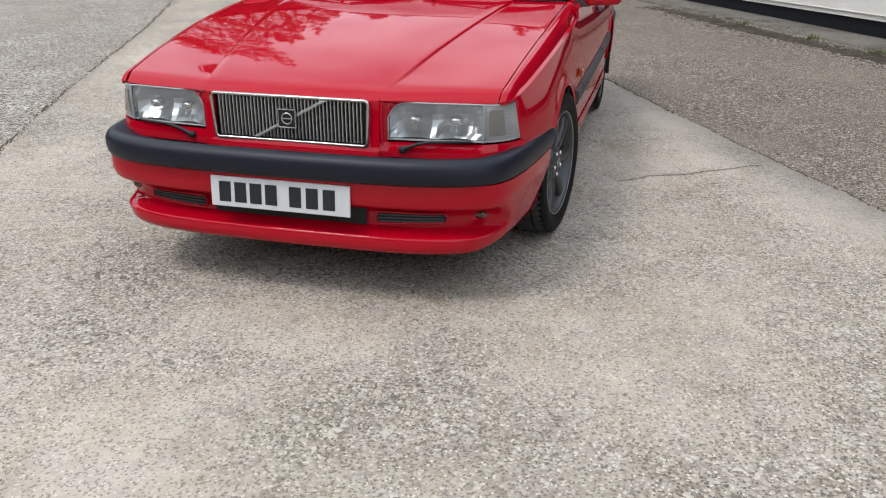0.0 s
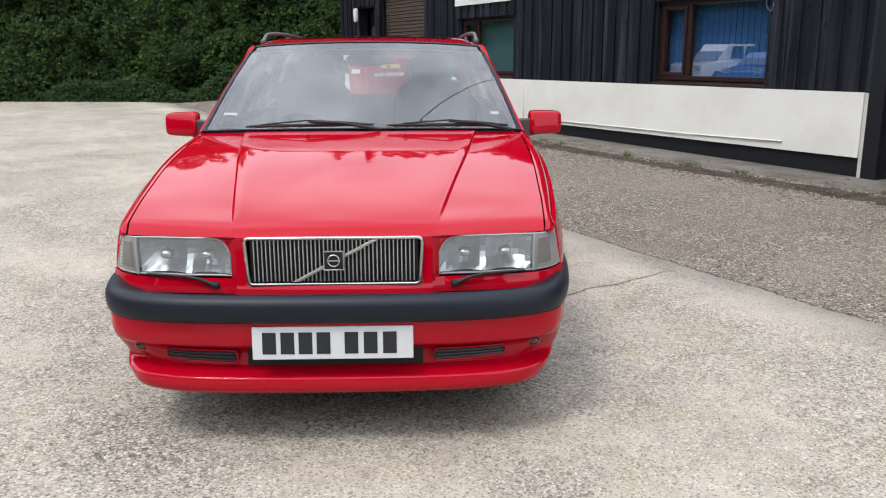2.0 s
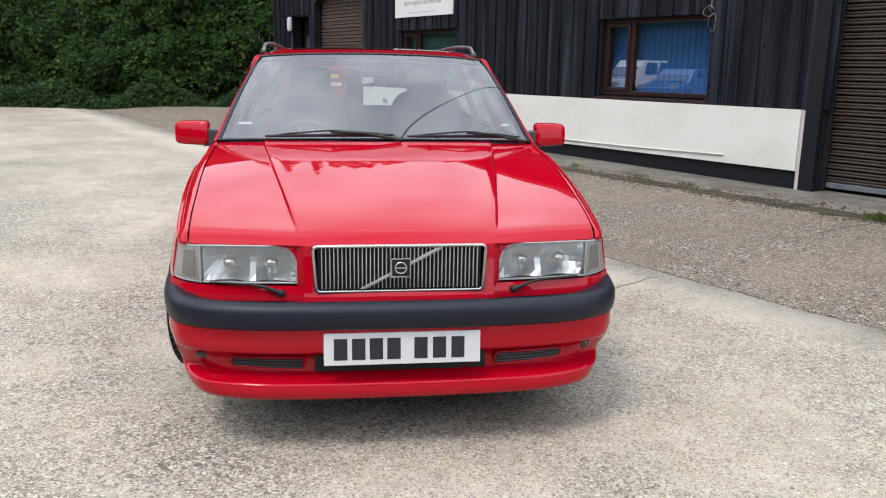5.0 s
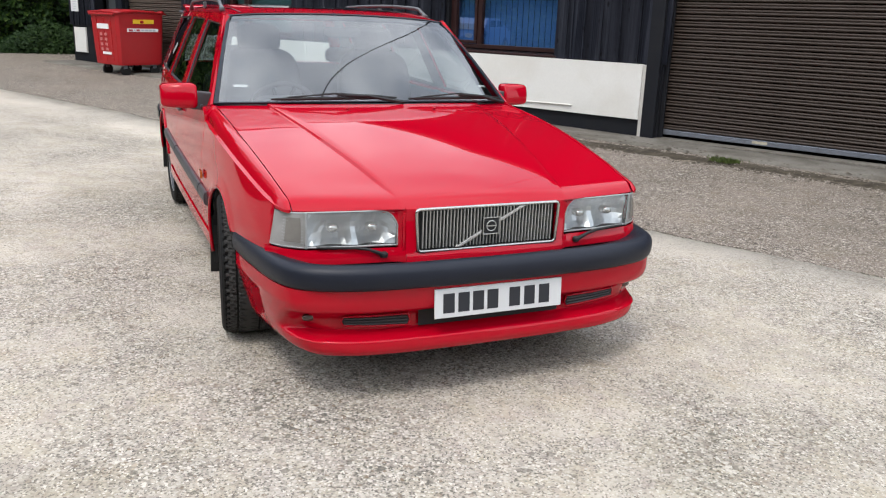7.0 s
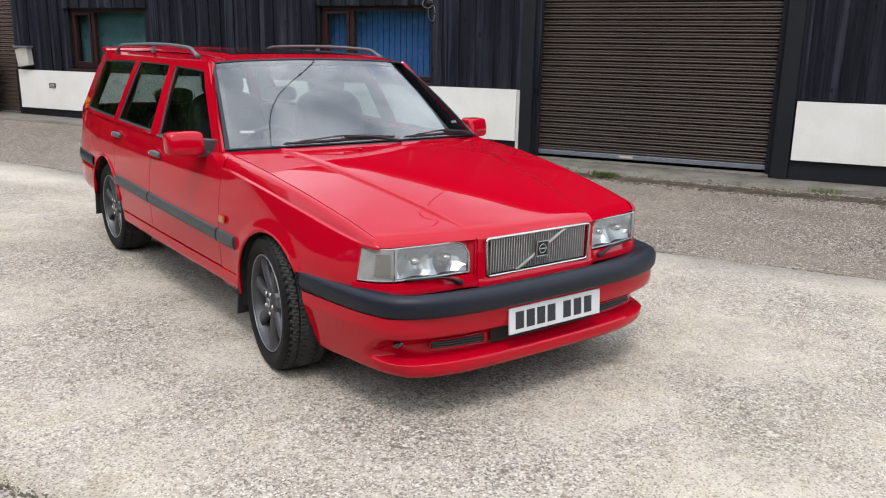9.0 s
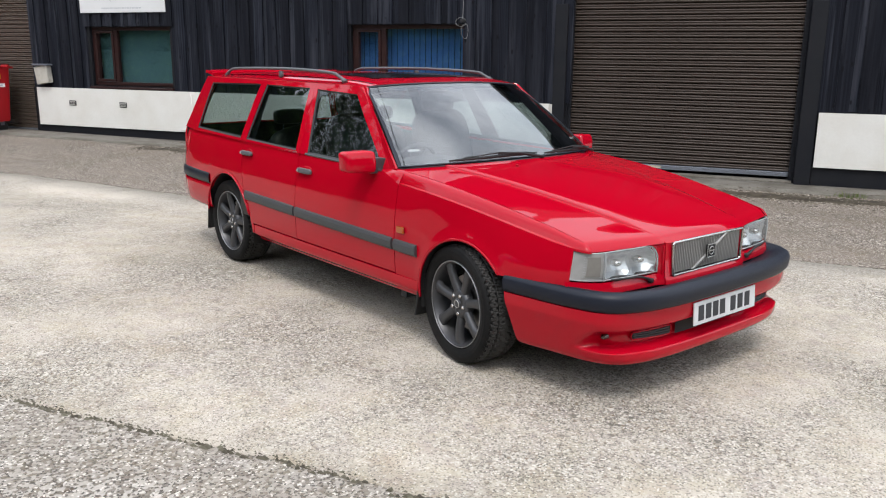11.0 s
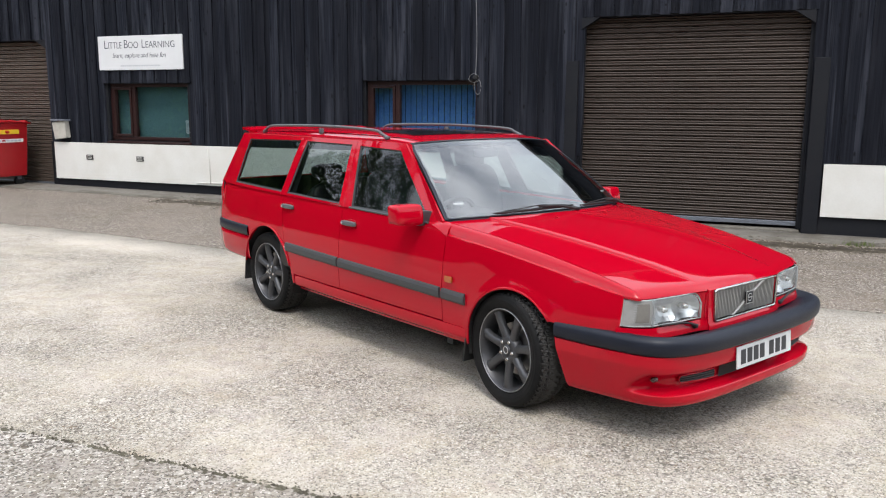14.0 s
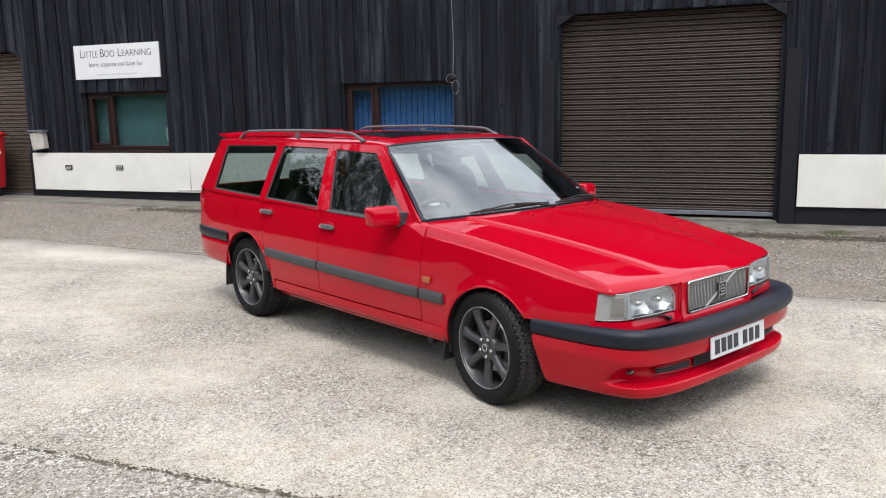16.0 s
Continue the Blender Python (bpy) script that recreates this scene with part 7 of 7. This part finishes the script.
for q_ in range(7000):
    u, n_ = rnd.uniform(-9, 6), rnd.uniform(-12.5, -3.0)
    if rnd.random() < 0.20: n_ = rnd.choice((-8.34, -3.9)) + rnd.gauss(0, 0.22)
    if q_ > 6500: n_ = rnd.uniform(silt_lo(u), silt_hi(u)) - 0.03
    p0 = wall_place(u, n_, 0); s_ = rnd.uniform(0.0025, 0.007) * (1.4 if q_ > 6500 else 1.0); k = len(vs)
    zb = rise(u, n_) + (0.0 if far_edge(u) + 0.05 < n_ < near_edge(u) - 0.05 else -0.010) + (0.010 if q_ > 6500 else 0)
    a = rnd.uniform(0, 6.28)
    for i in range(4): vs.append((p0.x + s_ * math.cos(a + i * 1.57 + rnd.uniform(-0.3, 0.3)) * rnd.uniform(0.7, 1.3), p0.y + s_ * math.sin(a + i * 1.57) * rnd.uniform(0.7, 1.3), zb))
    vs.append((p0.x, p0.y, zb + s_ * rnd.uniform(0.5, 1.0)))
    fs += [(k, k + 1, k + 4), (k + 1, k + 2, k + 4), (k + 2, k + 3, k + 4), (k + 3, k, k + 4)]
me = bpy.data.meshes.new("grit"); me.from_pydata(vs, [], fs)
me.materials.append(mat("stone_grit", (0.315, 0.285, 0.2475), 0.9, island=0.9, dark=(0.09, 0.075, 0.06375)))
tagged(new("grit", me), "loose small stones scattered on the paving", "grit", kind="stuff")
# moss and dirt collected in the open joint between roadway and tarmac
def joint(edge, seed, wid, name, u0, u1):
    r3 = random.Random(int(seed))
    vs, fs = [], []
    u = u0
    while u < u1:
        dense = 0.5 + 0.9 * noise.noise((u * 1.1, seed, 2)) + 0.5 * noise.noise((u * 5, seed, 2))
        u += r3.uniform(0.004, 0.016) if dense > 0.25 else r3.uniform(0.02, 0.08)
        c = edge(u) + rag(u, seed) + r3.gauss(0, wid * 0.55)
        a, b, k = r3.uniform(0.006, 0.030), r3.uniform(0.004, 0.012), len(vs)
        z_ = rise(u, c) + 0.002
        for i_ in range(6):
            w = 2 * math.pi * i_ / 6; q = r3.uniform(0.6, 1.2)
            vs.append((u + a * q * math.cos(w), c + b * q * math.sin(w), z_ - 0.008))
        vs.append((u, c, z_ + 0.004))
        fs += [(k + i_, k + (i_ + 1) % 6, k + 6) for i_ in range(6)]
    me = bpy.data.meshes.new(name); me.from_pydata(vs, [], fs)
    me.materials.append(mat("joint_dirt", (0.062, 0.052, 0.038), 0.95, island=0.9, dark=(0.152, 0.14, 0.1), fine=0.5, fine_scale=90, bump=0.8, bump_scale=60))
    ob = new(name, me); ob.matrix_world = WALL
    tagged(ob, "line of dirt and moss in the paving joint", "dirt", kind="stuff")
joint(far_edge, 1.0, 0.026, "joint_dirt", -16, 8)
joint(near_edge, 9.0, 0.012, "joint_dirt", -14, 7)


# ---- seen only in glass and paint: overhead cable and the vehicles parked across the yard ----
def pole(x, y, h):
    base = empty("utility_pole", pose(x, y, 0), "weathered wooden pole carrying an overhead cable", "pole", "poles of the overhead cable")
    part("post", tube([(0, 0, -0.1), (0, 0, h * 0.5), (0, 0, h)], [0.15, 0.13, 0.10], 10), M_BARK, base, smooth=True)
    part("cap", tube([(0, 0, h), (0, 0, h + 0.03)], 0.11, 10), M_GALV, base)
pole(-13.5, -10.6, 9.3); pole(13.6, 15.6, 9.3)
a, b = Vector((-13.5, -10.6, 9.1)), Vector((13.6, 15.6, 9.1))
cb = obj("overhead_cable", tube([a.lerp(b, t) - Vector((0, 0, 1.1 * 4 * t * (1 - t))) for t in lin(0, 1, 30)], 0.016, 6), M_RUBBER, smooth=True)
tagged(cb, "black overhead cable strung between two poles", "cable")


def parked(name, m, paint, label, category, profile, cab, w, wheels, glass_ranges):
    """A simple vehicle: lower body, cabin, glass, wheels; its nose points along -y."""
    base = empty(name, m, label, category)
    def body(prof, hw, inset):
        bm = bmesh.new()
        A_ = [bm.verts.new((-hw + (inset if z > 1.0 else 0), y, z)) for y, z in prof]; B_ = [bm.verts.new((hw - (inset if z > 1.0 else 0), y, z)) for y, z in prof]
        n_ = len(prof)
        bm.faces.new(A_); bm.faces.new(B_[::-1])
        for i_ in range(n_): bm.faces.new((A_[i_], B_[i_], B_[(i_ + 1) % n_], A_[(i_ + 1) % n_]))
        bmesh.ops.recalc_face_normals(bm, faces=bm.faces)
        return bm
    part("body", body(profile, w / 2, 0), paint, base, bevel=0.05)
    part("cabin", body(cab, w / 2 - 0.04, 0.14), paint, base, bevel=0.06)
    for y0, y1, z0, z1 in glass_ranges:
        for s in (-1, 1):
            part("side_window", extrude_poly([(y0, z0), (y1, z0), (y1 - 0.06, z1), (y0 + 0.12, z1)], "x", s * (w / 2 - 0.10) - 0.012, s * (w / 2 - 0.10) + 0.012), M_SUNROOF, base)
    fy = cab[0][0]
    part("front_window", extrude_poly([(cab[0][0] - 0.012, cab[0][1] + 0.06), (cab[1][0] - 0.012, cab[1][1] - 0.06), (cab[1][0] + 0.03, cab[1][1] - 0.06), (cab[0][0] + 0.03, cab[0][1] + 0.06)], "x", -w / 2 + 0.22, w / 2 - 0.22), M_SUNROOF, base)
    for y in wheels:
        for s in (-1, 1):
            wh = part("wheel", tube([(s * (w / 2 - 0.20), y, 0.33), (s * (w / 2 + 0.005), y, 0.33)], 0.33, 24), M_TYRE, base)
            part("rim", tube([(s * (w / 2), y, 0.33), (s * (w / 2 + 0.012), y, 0.33)], 0.21, 20), M_ALLOY, wh)
    for s in (-1, 1):
        part("headlamp", box(s * (w / 2 - 0.22) - 0.15, s * (w / 2 - 0.22) + 0.15, profile[1][0] - 0.02, profile[1][0] + 0.06, 0.66, 0.82), M_REFLECT, base, bevel=0.02)
M_VANWHITE = mat("white_vehicle_paint", (0.78, 0.78, 0.78), 0.35, coat=1.0, var=0.08, scale=2)
M_CARBLUE = mat("blue_vehicle_paint", (0.03, 0.10, 0.34), 0.35, coat=1.0, var=0.05, scale=2)
parked("pickup_truck", pose(-21.7, 15.6, 0.0, 0, 0, 118), M_VANWHITE, "white pickup truck parked across the yard", "pickup truck",
       [(0, 0.35), (0, 0.95), (1.1, 1.08), (5.1, 1.08), (5.15, 0.40)], [(1.05, 1.05), (1.75, 1.78), (3.35, 1.78), (3.55, 1.05)], 1.85, (0.9, 4.0), ((1.75, 2.55, 1.16, 1.68), (2.62, 3.35, 1.16, 1.68)))
parked("hatchback", pose(-17.6, 12.3, 0.0, 0, 0, 105), M_CARBLUE, "blue hatchback car parked across the yard", "car",
       [(0, 0.30), (0, 0.72), (1.05, 0.92), (3.9, 0.95), (3.95, 0.35)], [(0.95, 0.90), (1.75, 1.42), (3.1, 1.42), (3.8, 0.92)], 1.72, (0.8, 3.25), ((1.7, 2.4, 0.98, 1.34), (2.47, 3.2, 0.98, 1.34)))
